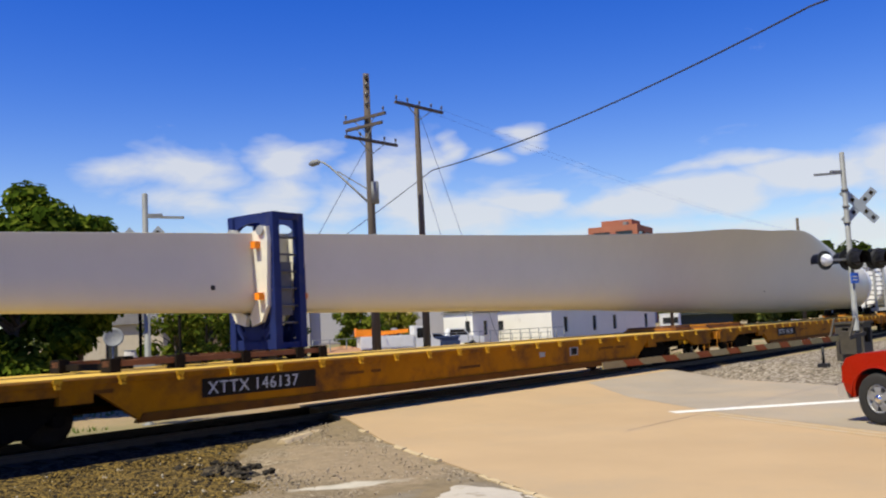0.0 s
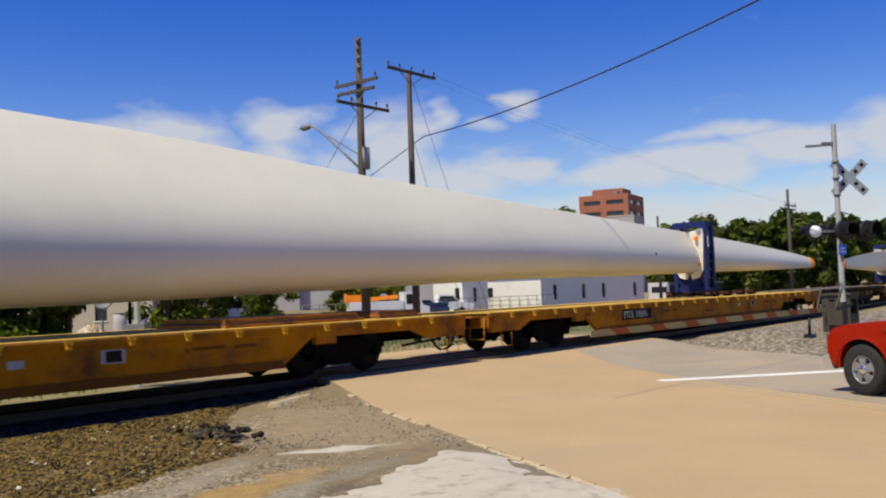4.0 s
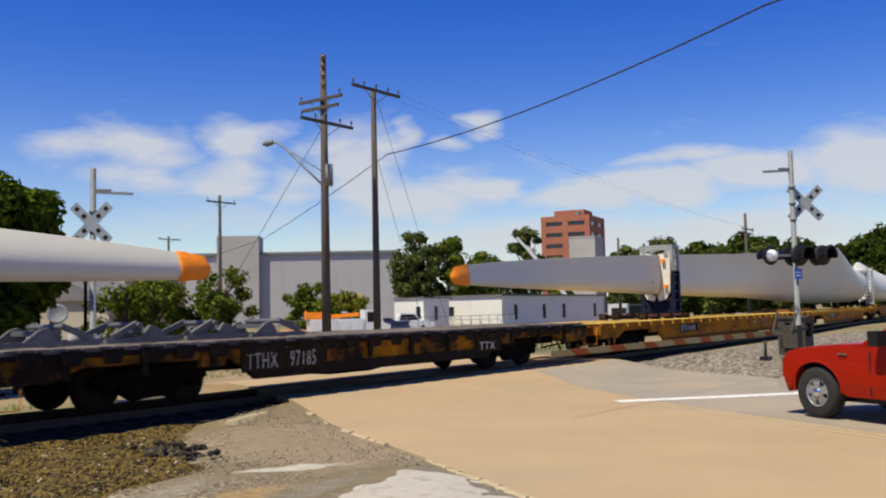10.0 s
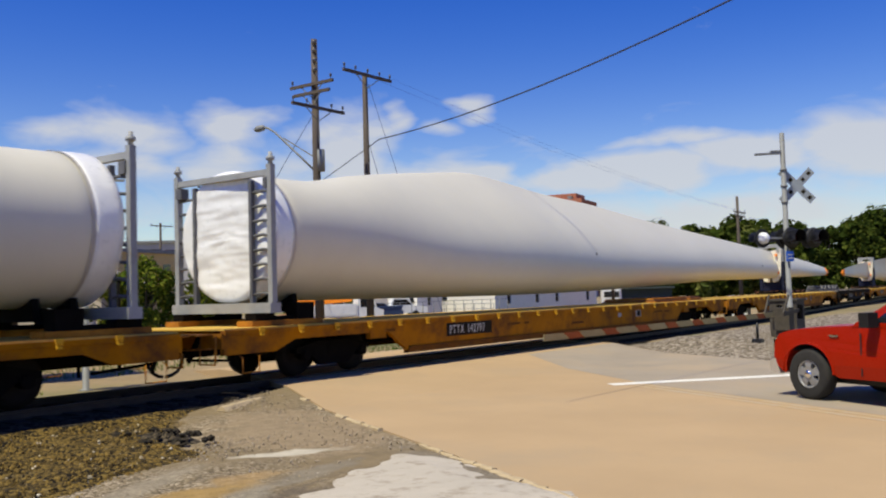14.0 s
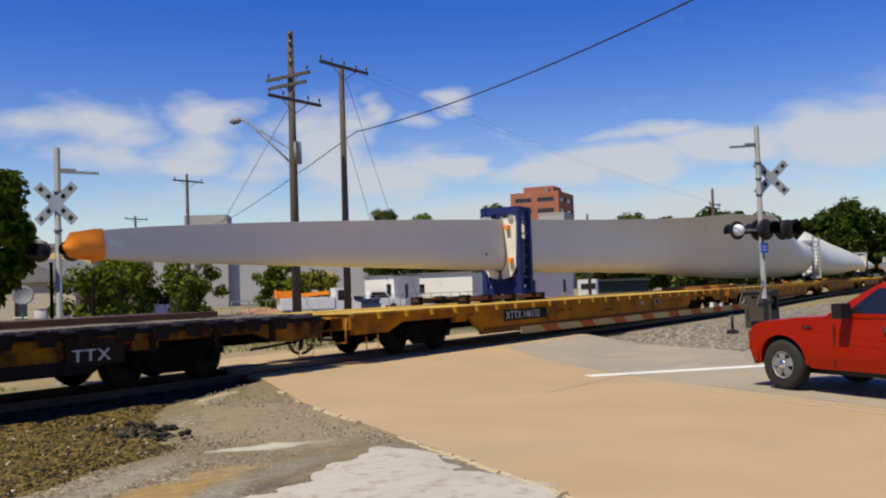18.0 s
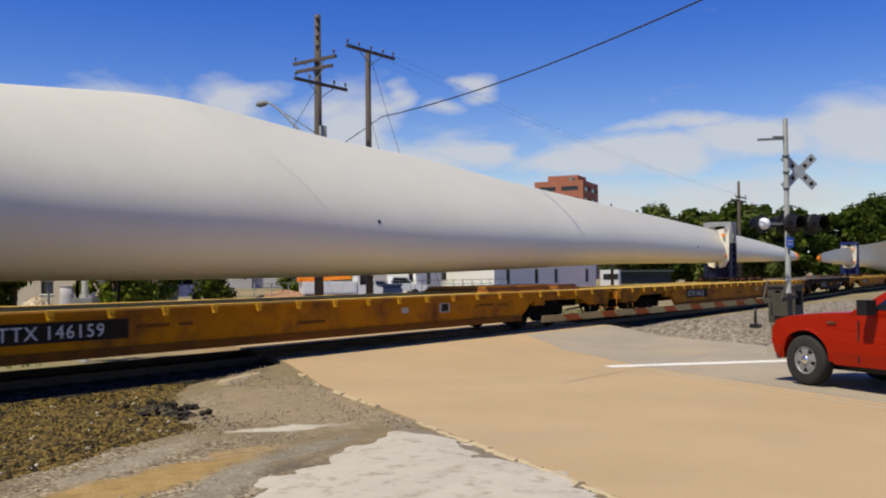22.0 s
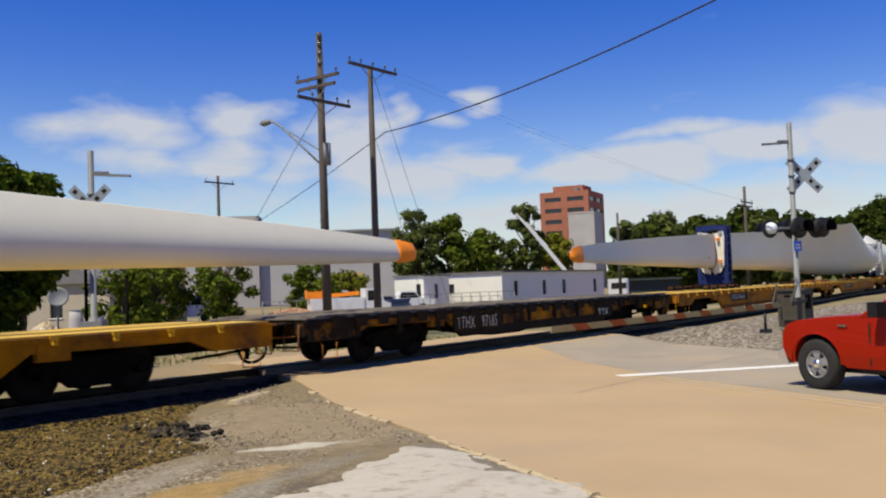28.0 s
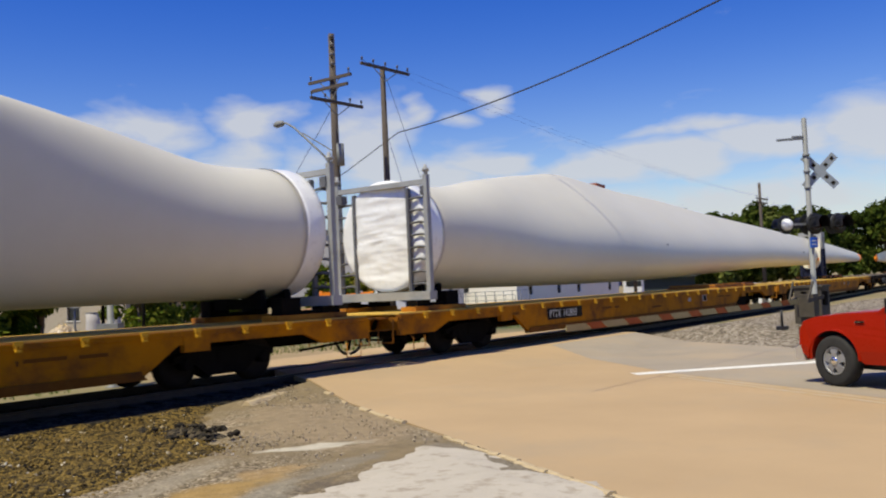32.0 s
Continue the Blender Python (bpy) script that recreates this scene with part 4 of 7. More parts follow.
def tip_mesh():
    bm = BM()
    rings = []
    for u, k in ((60.68, 0.025), (60.71, 0.038), (60.78, 0.034), (60.86, 0.052), (61.0, 0.045), (61.2, 0.055), (61.36, 0.03), (61.46, -0.07)):
        pts = section(min(u, 61.25))
        cz = sum(p[2] for p in pts) / len(pts)
        cy = sum(p[1] for p in pts) / len(pts)
        ring = []
        for p in pts:
            d = Vector((0, (p[1] - cy) * 2.0, p[2] - cz))
            d.normalize()
            o = k + 0.035 * max(0.0, noise.noise((u * 5, p[1] * 8, p[2] * 7)))
            ring.append((u, p[1] + d.y * o * (1 if k > 0 else 0.4), p[2] + d.z * o * (1 if k > 0 else 1.8)))
        rings.append(ring)
    loft(bm, rings)
    return mesh_of("tip_cover", bm, M["orange"])


SEAMS = [seam_mesh(14.0, 13.0, 0.014), seam_mesh(31.0, 30.0, 0.016)]
SPOTS = [lifting_mark_mesh(15.6, 2.85, -1), lifting_mark_mesh(15.75, 2.55, 1), lifting_mark_mesh(46.7, 2.58, 1), lifting_mark_mesh(40.4, 2.77, -1)]
WRAP, BAND, TIP = wrap_mesh(), band_mesh(), tip_mesh()


def blade(forward):
    """forward: the tip points the way the train runs."""
    b = thing("turbine_blade", "white wind turbine blade with an orange wrapped tip on flat cars", "turbine blade", group="turbine blades")
    same("shell", BLADE_ME, b)
    for me in SEAMS:
        same("seam", me, b, label="fine grey seam line")
    for me in SPOTS:
        same("lifting_mark", me, b, label="small dark lifting mark")
    same("root_wrap", WRAP, b, label="wrinkled white plastic wrap over the root")
    same("band", BAND, b, label="grey strap band")
    same("tip_cover", TIP, b, label="orange fabric tip cover")
    return b


# ---- frames that hold the blades ----
def root_frame():
    """Open steel end frame at a blade root, with ladder-like side panels."""
    f = thing("root_frame", "grey steel root frame with ladder-like side rungs, bolted on skids", "transport frame", group="root frames")
    for s in (-1, 1):
        bm = BM()
        box(bm, -0.065, 0.065, s * 1.42 - 0.06, s * 1.42 + 0.06, 1.45, 4.28)
        bevelled(bm, 0.015, 1)
        p = part("post", bm, M["grey_frame"], f)
        bm = BM()
        cyl(bm, (0, s * 1.42, 4.28), (0, s * 1.42, 4.52), 0.05, 0.04, 8)
        cyl(bm, (0, s * 1.42, 4.36), (0, s * 1.42, 4.43), 0.085, n=8)
        part("post_head", bm, M["grey_frame"], p)
        bm = BM()
        box(bm, -0.05, 0.05, s * 0.86 - 0.04, s * 0.86 + 0.04, 1.55, 4.0)
        part("inner_upright", bm, M["dark_frame"], f)
        for k in range(8):
            bm = BM()
            z = 1.72 + k * 0.29
            tube(bm, [(0.0, s * 1.36, z), (0.06, s * 1.12, z + 0.03), (0.0, s * 0.88, z)], 0.03, 6)
            part("rung", bm, M["dark_frame"], f)
        bm = BM()
        box(bm, -0.10, 0.10, s * 1.25 - 0.05, s * 1.38, 3.80, 4.02)
        bevelled(bm, 0.03, 1)
        part("corner_gusset", bm, M["dark_frame"], f)
    bm = BM()
    box(bm, -0.06, 0.06, -1.355, 1.355, 4.06, 4.18)
    part("top_beam", bm, M["grey_frame"], f)
    bm = BM()
    box(bm, -0.14, 0.14, -1.5, 1.5, 1.36, 1.56)
    bevelled(bm, 0.015, 1)
    part("bottom_beam", bm, M["grey_frame"], f)
    for x in (0.62, 1.30):
        bm = BM()
        rows = []
        for i in range(11):
            a = math.radians(-30 + 6 * i)
            y, z = 1.37 * math.sin(a), 2.925 - 1.37 * math.cos(a)
            rows.append([(x - 0.07, y, z), (x + 0.07, y, z), (x + 0.07, y * 1.08, 1.36), (x - 0.07, y * 1.08, 1.36)])
        loft(bm, rows, smooth=False)
        part("root_cradle", bm, M["black_steel"], f, "black curved cradle")
    for s in (-1, 1):
        bm = BM()
        box(bm, -0.45, 1.5, s * 1.1 - 0.22, s * 1.1 + 0.22, DECK_Z + 0.002, DECK_Z + 0.11)
        bevelled(bm, 0.015, 1)
        part("dunnage_board", bm, M["rust_yellow"], f, "worn yellow-brown base board")
        bm = BM()
        box(bm, -0.3, 0.2, s * 1.1 - 0.16, s * 1.1 + 0.16, DECK_Z + 0.113, 1.358)
        box(bm, 0.2, 0.8, s * 1.1 - 0.10, s * 1.1 + 0.10, DECK_Z + 0.113, DECK_Z + 0.19)
        box(bm, 0.8, 1.3, s * 1.1 - 0.16, s * 1.1 + 0.16, DECK_Z + 0.113, 1.55)
        part("skid", bm, M["black_steel"], f)
    return f


def clamp_plate_mesh(side):
    """Cream plate, curved along the blade's flank, with a rounded head."""
    bm = BM()
    pts = [q for q in section(45.6, 48)]
    flank = sorted([(-q[1], q[2]) for q in pts if (-q[1]) * side > -0.02 and 2.02 < q[2] < 3.62], key=lambda q: q[1])
    inner = [(side * 0.05, 2.0)] + [(y + side * 0.03, z) for y, z in flank[1:-1]] + [(flank[-1][0] + side * 0.02, 3.72)]
    outer = [(side * 0.10, 1.80), (side * 0.40, 1.88)] + [(side * (0.58 + 0.02 * k), 2.2 + 0.45 * k) for k in range(4)] + [(side * 0.60, 3.82)]
    inner = [inner[round(i * (len(inner) - 1) / 6)] for i in range(7)]
    rows = []
    for (yi, zi), (yo, zo) in zip(inner, outer):
        rows.append([(-0.05, yi, zi), (0.05, yi, zi), (0.05, yo, zo), (-0.05, yo, zo)])
    loft(bm, rows, smooth=False)
    return mesh_of("clamp_plate", bm, M["cream"])


CLAMP = {s: clamp_plate_mesh(s) for s in (-1, 1)}


def tip_frame(kind):
    """Tall two-bay frame with cream clamp plates that grips the blade towards its tip."""
    low = M["navy"] if kind == "navy" else M["navy_dark"]
    high = M["navy"] if kind == "navy" else M["grey_frame"]
    f = thing("tip_frame", ("navy blue" if kind == "navy" else "grey and navy") + " steel tip frame with cream clamp plates", "transport frame", group="tip frames")
    for x in (-0.34, 0.34):
        for s in (-1, 1):
            bm = BM()
            box(bm, x - 0.09, x + 0.09, s * 0.62 - 0.09, s * 0.62 + 0.09, DECK_Z + 0.22, 3.05)
            bevelled(bm, 0.02, 1)
            p = part("post", bm, low, f)
            bm = BM()
            box(bm, x - 0.085, x + 0.085, s * 0.62 - 0.085, s * 0.62 + 0.085, 3.05, 4.12)
            bevelled(bm, 0.02, 1)
            part("post_extension", bm, high, p)
        # top beam with an arched underside
        bm = BM()
        n = 14
        arch = [(-0.55 + 1.1 * i / n, 3.62 + 0.33 * math.sqrt(max(0.0, 1 - (-1 + 2 * i / n) ** 2)) ** 0.8) for i in range(n + 1)]
        top = [(y, 4.13) for y, _ in arch]
        rows = [[(x - 0.05, y, z), (x + 0.05, y, z), (x + 0.05, yt, zt), (x - 0.05, yt, zt)] for (y, z), (yt, zt) in zip(arch, top)]
        loft(bm, rows, smooth=False)
        part("top_beam", bm, high, f)
        # saddle plate with two openings left between struts
        bm = BM()
        bar(bm, (x, -0.55, 1.42), (x, 0.55, 1.42), 0.10, 0.20)
        for s in (-1, 1):
            bar(bm, (x, s * 0.55, 1.85), (x, s * 0.25, 1.50), 0.10, 0.14)
            bar(bm, (x, s * 0.54, 2.10), (x, s * 0.22, 1.76), 0.10, 0.12)
        box(bm, x - 0.05, x + 0.05, -0.30, 0.30, 1.48, 1.80)
        part("saddle_plate", bm, low, f)
        for s in (-1, 1):
            xx = x + (0.14 if x > 0 else -0.14)
            same("clamp_plate", CLAMP[s], f, pose(xx, 0, 0), "cream painted curved clamp plate")
            bm = BM()
            cyl(bm, (xx - 0.1, s * 0.46, 3.74), (xx + 0.1, s * 0.46, 3.74), 0.10, n=10)
            part("clamp_head", bm, M["grey_frame"], f)
            for z, y in ((3.45, 0.36), (2.40, 0.44)):
                bm = BM()
                vs = box(bm, xx - 0.09 + (0.1 if x > 0 else -0.1), xx + 0.09 + (0.1 if x > 0 else -0.1), s * y - 0.07, s * y + 0.07, z - 0.07, z + 0.07)
                bevelled(bm, 0.05, 2)
                part("soft_pad", bm, M["orange"], f, "orange rubber pad")
    for s in (-1, 1):
        for z in (4.05, 1.38):
            bm = BM()
            box(bm, -0.25, 0.25, s * 0.62 - 0.06, s * 0.62 + 0.06, z - 0.07, z + 0.07)
            part("side_rail", bm, high if z > 3 else low, f)
        for z in (1.85, 2.2, 2.55, 2.9, 3.25, 3.6):
            bm = BM()
            cyl(bm, (-0.25, s * 0.62, z), (0.25, s * 0.62, z), 0.025, n=6)
            part("step_rung", bm, M["dark_frame"], f)
        bm = BM()
        box(bm, -0.16, 0.16, s * 0.53 - 0.05, s * 0.53 + 0.05, 2.0, 3.1)
        bevelled(bm, 0.03, 1)
        part("clamp_screw", bm, M["dark_frame"], f)
        bm = BM()
        box(bm, -4.3, 0.75, s * 0.8 - 0.10, s * 0.8 + 0.10, DECK_Z + 0.10, DECK_Z + 0.20)
        part("skid", bm, M["rust"], f, "rusty brown skid beam")
        for x in (-4.2, -2.9, -1.4, 0.0, 0.65):
            bm = BM()
            box(bm, x - 0.10, x + 0.10, s * 0.8 - 0.15, s * 0.8 + 0.15, DECK_Z + 0.001, DECK_Z + 0.24)
            bevelled(bm, 0.02, 1)
            part("skid_foot", bm, M["car_black"], f)
    for x in (-4.1, -2.2, -0.34, 0.34):
        bm = BM()
        box(bm, x - 0.08, x + 0.08, -0.7, 0.7, DECK_Z + 0.04, DECK_Z + 0.15)
        part("cross_beam", bm, M["car_black"], f)
    return f


# build one of each kind, then set the train together
CAR, CAR_OLD = long_car(), long_car(True, L_SHORT)
BLADE_T, ROOT_T = blade(True), root_frame()
TIP_NAVY, TIP_GREY = tip_frame("navy"), tip_frame("grey")
used, to_mark, old_cars = set(), [], []


def put(ob, x0, turned_round=False, bogies=(-0.5, 0.5)):
    if ob.name in used:
        ob = copy_thing(ob, pose(0, 0, 0))
    else:
        used.add(ob.name)
    MOVING.append((ob, x0, turned_round, bogies))
    return ob


CAR_SHIFT = -1.35
MARKS = {(1, "L2"): "XTTX 146137", (0, "R1"): "PTTX 142696", (0, "L1"): "PTTX 142037", (0, "L2"): "XTTX 146138", (-1, "R2"): "PTTX 142797", (-1, "R1"): "PTTX 142672",
         (-1, "L2"): "XTTX 146132", (-2, "L1"): "XTTX 146107", (-2, "R2"): "XTTX 146159", (-2, "R1"): "XTTX 146153", (-2, "L2"): "XTTX 146143", (-3, "R1"): "XTTX 146149", (-3, "R2"): "PTTX 142808", (0, "R2"): "PTTX 142802"}
TIPS = {1: ("navy", "navy"), 0: ("grey", "navy"), -1: ("navy", "grey"), -2: ("navy", "grey"), -3: ("navy", "grey")}
for k in (2, 1, 0, -1, -2, -3):
    r = ROOT_0 + k * PERIOD                    # the coupling between two blade roots
    cars = []
    if k < 2:
        cars += [("R2", r), ("R1", r + L_LONG), ("old", r + 2 * L_LONG)]
    if k > -4:
        cars += [("L1", r - L_LONG), ("L2", r - 2 * L_LONG)]
    for tag, x in cars:
        c = put(CAR_OLD if tag == "old" else CAR, x + CAR_SHIFT, False, (3.9, 15.7) if tag == "old" else (3.9, 24.8))
        if tag == "old":
            if k != 0:                         # one old car has lost its lettering
                old_cars.append(c)
        else:
            to_mark.append((c, MARKS.get((k, tag), "XTTX 146140")))
    if k < 2:
        put(BLADE_T, r + (0.42 if k == 0 else 0.62), False, (0.6, 60.0))
        put(ROOT_T, r + (0.3 if k == 0 else 0.5))
        put(TIP_NAVY if TIPS[k][1] == "navy" else TIP_GREY, r + (45.9 if k == -2 else 45.5), True, (-15.1, 44.3))
    put(BLADE_T, r - (3.4 if k == 1 else 2.55 if k == -2 else 2.8), True, (0.6, 60.0))
    put(ROOT_T, r - (2.4 if k == -2 else 2.68), True)
    if k > -4:
        put(TIP_NAVY if (k != 0) else TIP_GREY, r - (48.5 if k == 1 else 47.5 if k == -2 else 47.7 if k == -1 else 47.9), False, (-14.75, 44.65))
for c, text in to_mark:
    mark(c, text, 6.72 if text.endswith("808") else 7.75 if text[-3:] in ("107", "159") else 7.25)
for c in old_cars:
    for word, xx, high, wide, z in (("TTHX", 5.62, 0.31, 0.64, 0.595), ("97185", 6.72, 0.31, 0.62, 0.595), ("TTX", 13.3, 0.20, 1.25, 0.60)):
        bm = BM()
        box(bm, xx - 0.1, xx + 0.98, -HALF_W - 0.052, -HALF_W - 0.001, 0.54, 0.955)
        pn = part("number_panel", bm, M["plate"], c, "faded black panel with white lettering")
        lettering(word, high, M["letter" if word == "TTX" else "letter_worn"], pn, pose(xx, -HALF_W - 0.056, z, 90, 0, 0) @ Matrix.Diagonal((wide, 1, 1, 1)))


# ---- loads lying on the decks ----
def plate_stack(length, wide, rusty):
    t = thing("steel_plate_stack", "low stack of rusty brown steel plates lying on a car deck", "steel plates", group="plate stacks")
    z = DECK_Z + 0.002
    for k, (h, w) in enumerate(((0.05, wide), (0.045, wide * 0.94), (0.06, wide * 0.9))):
        bm = BM()
        box(bm, 0.03 * k, length - 0.05 * k, -w / 2, w / 2, z, z + h)
        bevelled(bm, 0.008, 1)
        part("steel_plate", bm, M["rust"] if (k + rusty) % 2 else M["rust_yellow"], t)
        z += h + 0.003
    return t


def folded_stand():
    t = thing("folded_stand", "dull grey folded steel blade stand lying on a flat car", "steel stand", group="folded stands")
    z = DECK_Z + 0.058
    for s in (-1, 1):
        bm = BM()
        bar(bm, (-0.75, s * 0.5, z + 0.04), (0.75, s * 0.5, z + 0.04), 0.10, 0.08)
        part("base_beam", bm, M["stand_grey"], t)
        bm = BM()
        bar(bm, (-0.62, s * 0.5, z + 0.10), (-0.05, s * 0.42, z + 0.34), 0.07, 0.10)
        part("brace", bm, M["stand_grey"], t)
        bm = BM()
        prism(bm, [(0.0, z + 0.082), (0.6, z + 0.082), (0.32, z + 0.28), (0.18, z + 0.31)], s * 0.46 - 0.03, s * 0.46 + 0.03)
        part("gusset_plate", bm, M["stand_grey"], t)
    bm = BM()
    cyl(bm, (-0.06, -0.55, z + 0.31), (-0.06, 0.55, z + 0.31), 0.05, n=8)
    part("pivot_bar", bm, M["dark_frame"], t)
    bm = BM()
    box(bm, 0.15, 0.33, -0.42, 0.42, z + 0.17, z + 0.26)
    part("saddle_block", bm, M["dark_frame"], t)
    return t


STACK_A, STACK_B, STAND = plate_stack(3.6, 2.2, 0), plate_stack(1.4, 2.0, 1), folded_stand()
for k in (1, 0, -1, -2, -3):
    r = ROOT_0 + k * PERIOD
    put(STACK_A, r - 29.4)
    put(STACK_B, r - 31.9)
    if k < 1:
        put(STACK_A, r + 20.4)
        put(STACK_B, r + 24.6)
for i, dx in enumerate((1.0, 2.5, 4.1, 5.8, 7.4)):
    put(STAND, ROOT_0 - PERIOD + 2 * L_LONG + CAR_SHIFT + dx, i % 3 == 1)
BEAMS = thing("steel_beam_bundle", "bundle of long dark steel beams lying on a flat car", "steel beams")
for i in range(4):
    bm = BM()
    z = DECK_Z + 0.058
    bar(bm, (0, -0.45 + 0.3 * i, z + 0.06), (6.0 - 0.3 * i, -0.45 + 0.3 * i, z + 0.06), 0.20, 0.11)
    part("beam", bm, M["dark_frame"] if i % 2 else M["rust"], BEAMS)
MOVING.append((BEAMS, ROOT_0 - 2 * PERIOD + 2 * L_LONG + CAR_SHIFT + 11.2, False, (0.0, 6.0)))


def on_track(x0, turned_round, bogies):
    """The pose of a rigid thing whose two bearing points follow the track."""
    a, b = (-bogies[1], -bogies[0]) if turned_round else bogies
    ya, yb = curve_y(x0 + a), curve_y(x0 + b)
    turn = math.atan2(yb - ya, b - a)
    return pose(x0, ya - a * (yb - ya) / (b - a), 0, 0, 0, math.degrees(turn) + (180 if turned_round else 0))


def motions():
    for ob, x0, turned_round, bogies in MOVING:
        walk(ob, [(t, on_track(x0 + travelled(t), turned_round, bogies)) for t in range(0, 33)])


# ---- poles, wires, signals ----
def wood_pole(x, y, top, label, r=0.15, arms=(), base=-0.4):
    p = thing("utility_pole", label, "utility pole", pose(x, y, base), "utility poles")
    bm = BM()
    turned(bm, [(0, r), (top * 0.5, r * 0.85), (top - base, r * 0.66)], (0, 0, 0), (0, 0, 1), 12)
    part("pole", bm, M["pole_wood"], p)
    for z, half, along, pins in arms:
        d = Vector((1, 0, 0)) if along == "x" else Vector((0, 1, 0))
        n = Vector((0, 1, 0)) if along == "x" else Vector((1, 0, 0))
        bm = BM()
        o = n * (r * 0.7 + 0.06)
        bar(bm, -d * half - o + Vector((0, 0, z - base)), d * half - o + Vector((0, 0, z - base)), 0.10, 0.12)
        arm = part("crossarm", bm, M["pole_wood"], p)
        for s in (-1, 1):
            bm = BM()
            bar(bm, d * s * half * 0.5 - o + Vector((0, 0, z - base - 0.04)), Vector((0, 0, z - base - 0.55)) - n * r * 0.8, 0.03, 0.03)
            part("brace", bm, M["galv"], arm)
        for k in pins:
            bm = BM()
            c = d * half * k - o + Vector((0, 0, z - base + 0.06))
            turned(bm, [(0, 0.015), (0.10, 0.015), (0.10, 0.05), (0.15, 0.035), (0.17, 0.055), (0.23, 0.03)], c, (0, 0, 1), 8)
            part("insulator", bm, M["insulator"], arm)
    return p


pole_a = wood_pole(27.5, 26.4, 12.3, "tall dark wooden power pole with two crossarms and a lamp", 0.20,
                   [(9.42, 1.53, "x", (-0.95, -0.45, 0.5, 0.95)), (10.40, 1.20, "y", (-0.9, 0.9)), (10.05, 1.0, "y", ())])
for z in (11.2, 11.6, 12.0, 12.35):
    bm = BM()
    turned(bm, [(0, 0.04), (0.08, 0.10), (0.16, 0.10), (0.2, 0.05)], (-0.10, -0.1, z + 0.1), (0, 0, 1), 8)
    part("insulator", bm, M["insulator"], pole_a)
bm = BM()
cyl(bm, (0.0, -0.26, 7.2), (0.0, -0.26, 8.1), 0.16, n=12)
part("cable_box", bm, M["galv"], pole_a)
bm = BM()
tube(bm, [(0, 0.15, 7.3), (0, 1.3, 8.25), (0, 2.4, 9.15), (0, 2.8, 9.38), (0, 3.1, 9.46)], 0.045, 8)
bar(bm, (0, 0.15, 7.85), (0, 1.9, 8.85), 0.045, 0.045)
arm = part("lamp_arm", bm, M["galv"], pole_a)
bm = BM()
turned(bm, [(0, 0.05), (0.12, 0.13), (0.45, 0.15), (0.65, 0.06)], (0, 3.0, 9.44), (0, 1, -0.03), 12)
part("lamp_head", bm, M["galv"], arm, "cobra-head street lamp")
wood_pole(30.3, 26.1, 11.35, "dark wooden power pole with one long top crossarm", 0.17, [(11.22, 1.58, "x", (-0.95, -0.5, 0.0, 0.5, 0.95))])
wood_pole(48.9, 58.6, 11.3, "distant wooden pole with a crossarm", 0.17, [(10.7, 1.5, "x", (-0.9, 0.9))])
wood_pole(74.1, 98.8, 11.9, "far wooden pole with a crossarm", 0.2, [(11.5, 1.7, "x", (-0.9, 0.9))])
wood_pole(91.5, 30.5, 10.6, "far wooden pole with two crossarms", 0.2, [(9.0, 1.7, "x", (-0.9, 0.9)), (8.6, 1.5, "x", (-0.9, 0.9))])
wood_pole(101.9, 49.4, 9.9, "plain far wooden pole without crossarms", 0.2)


def wire(name, pts, r, label, sag=0.0):
    bm = BM()
    out = []
    for (a, b) in zip(pts, pts[1:]):
        a, b = Vector(a), Vector(b)
        for i in range(13):
            k = i / 12
            out.append(a.lerp(b, k) - Vector((0, 0, sag * 4 * k * (1 - k))))
    tube(bm, out, r, 5)
    return tagged(part(name, bm, M["cable"]), label, "cable")


wire("overhead_cable", [(30.7, 25.7, 8.45), (21.8, 6.6, 8.62), (12.0, -14.5, 9.4)], 0.025, "thick black cable strung from a pole over the road", 0.37)
wire("overhead_cable", [(30.7, 25.7, 8.45), (47.7, 52.2, 7.3), (70, 92, 7.6)], 0.022, "thick black cable running between power poles", 0.1)
wire("guy_wire", [(27.6, 26.3, 9.6), (24.6, 31.8, -0.35)], 0.012, "thin steel guy wire from a power pole")
wire("guy_wire", [(30.4, 26.0, 10.9), (34.6, 25.0, -0.38)], 0.010, "thin steel guy wire from a power pole")
wire("guy_wire", [(30.4, 26.0, 8.2), (33.2, 25.4, -0.38)], 0.010, "thin steel guy wire from a power pole")
for k in (-1.5, 1.5):
    wire("power_line", [(30.3 + k, 26.0, 11.4), (91.5 + k, 30.3, 9.2)], 0.004, "thin overhead power line between poles", 0.6)


def crossbuck(parent, centre, turn, back):
    """Two crossed boards; the front carries dark lettering bars that cannot be read."""
    holder = None
    for k, ang in enumerate((45, -45)):
        bm = BM()
        m = Matrix.Translation(centre) @ pose(0, 0, 0, 0, 0, turn) @ pose(0, 0.012 * k, 0, 0, ang, 0)
        box(bm, -0.61, 0.61, -0.006, 0.006, -0.115, 0.115, m)
        bd = part("sign_board", bm, M["sign_back"], parent, "crossed railway warning board")
        for i in range(5):
            bm = BM()
            x = -0.48 + 0.24 * i
            if abs(x) < 0.1:
                continue
            box(bm, x - 0.05, x + 0.05, -0.0095, -0.0062, -0.05, 0.05, m)
            part("letter_bar", bm, M["plate"] if not back else M["black"], bd)


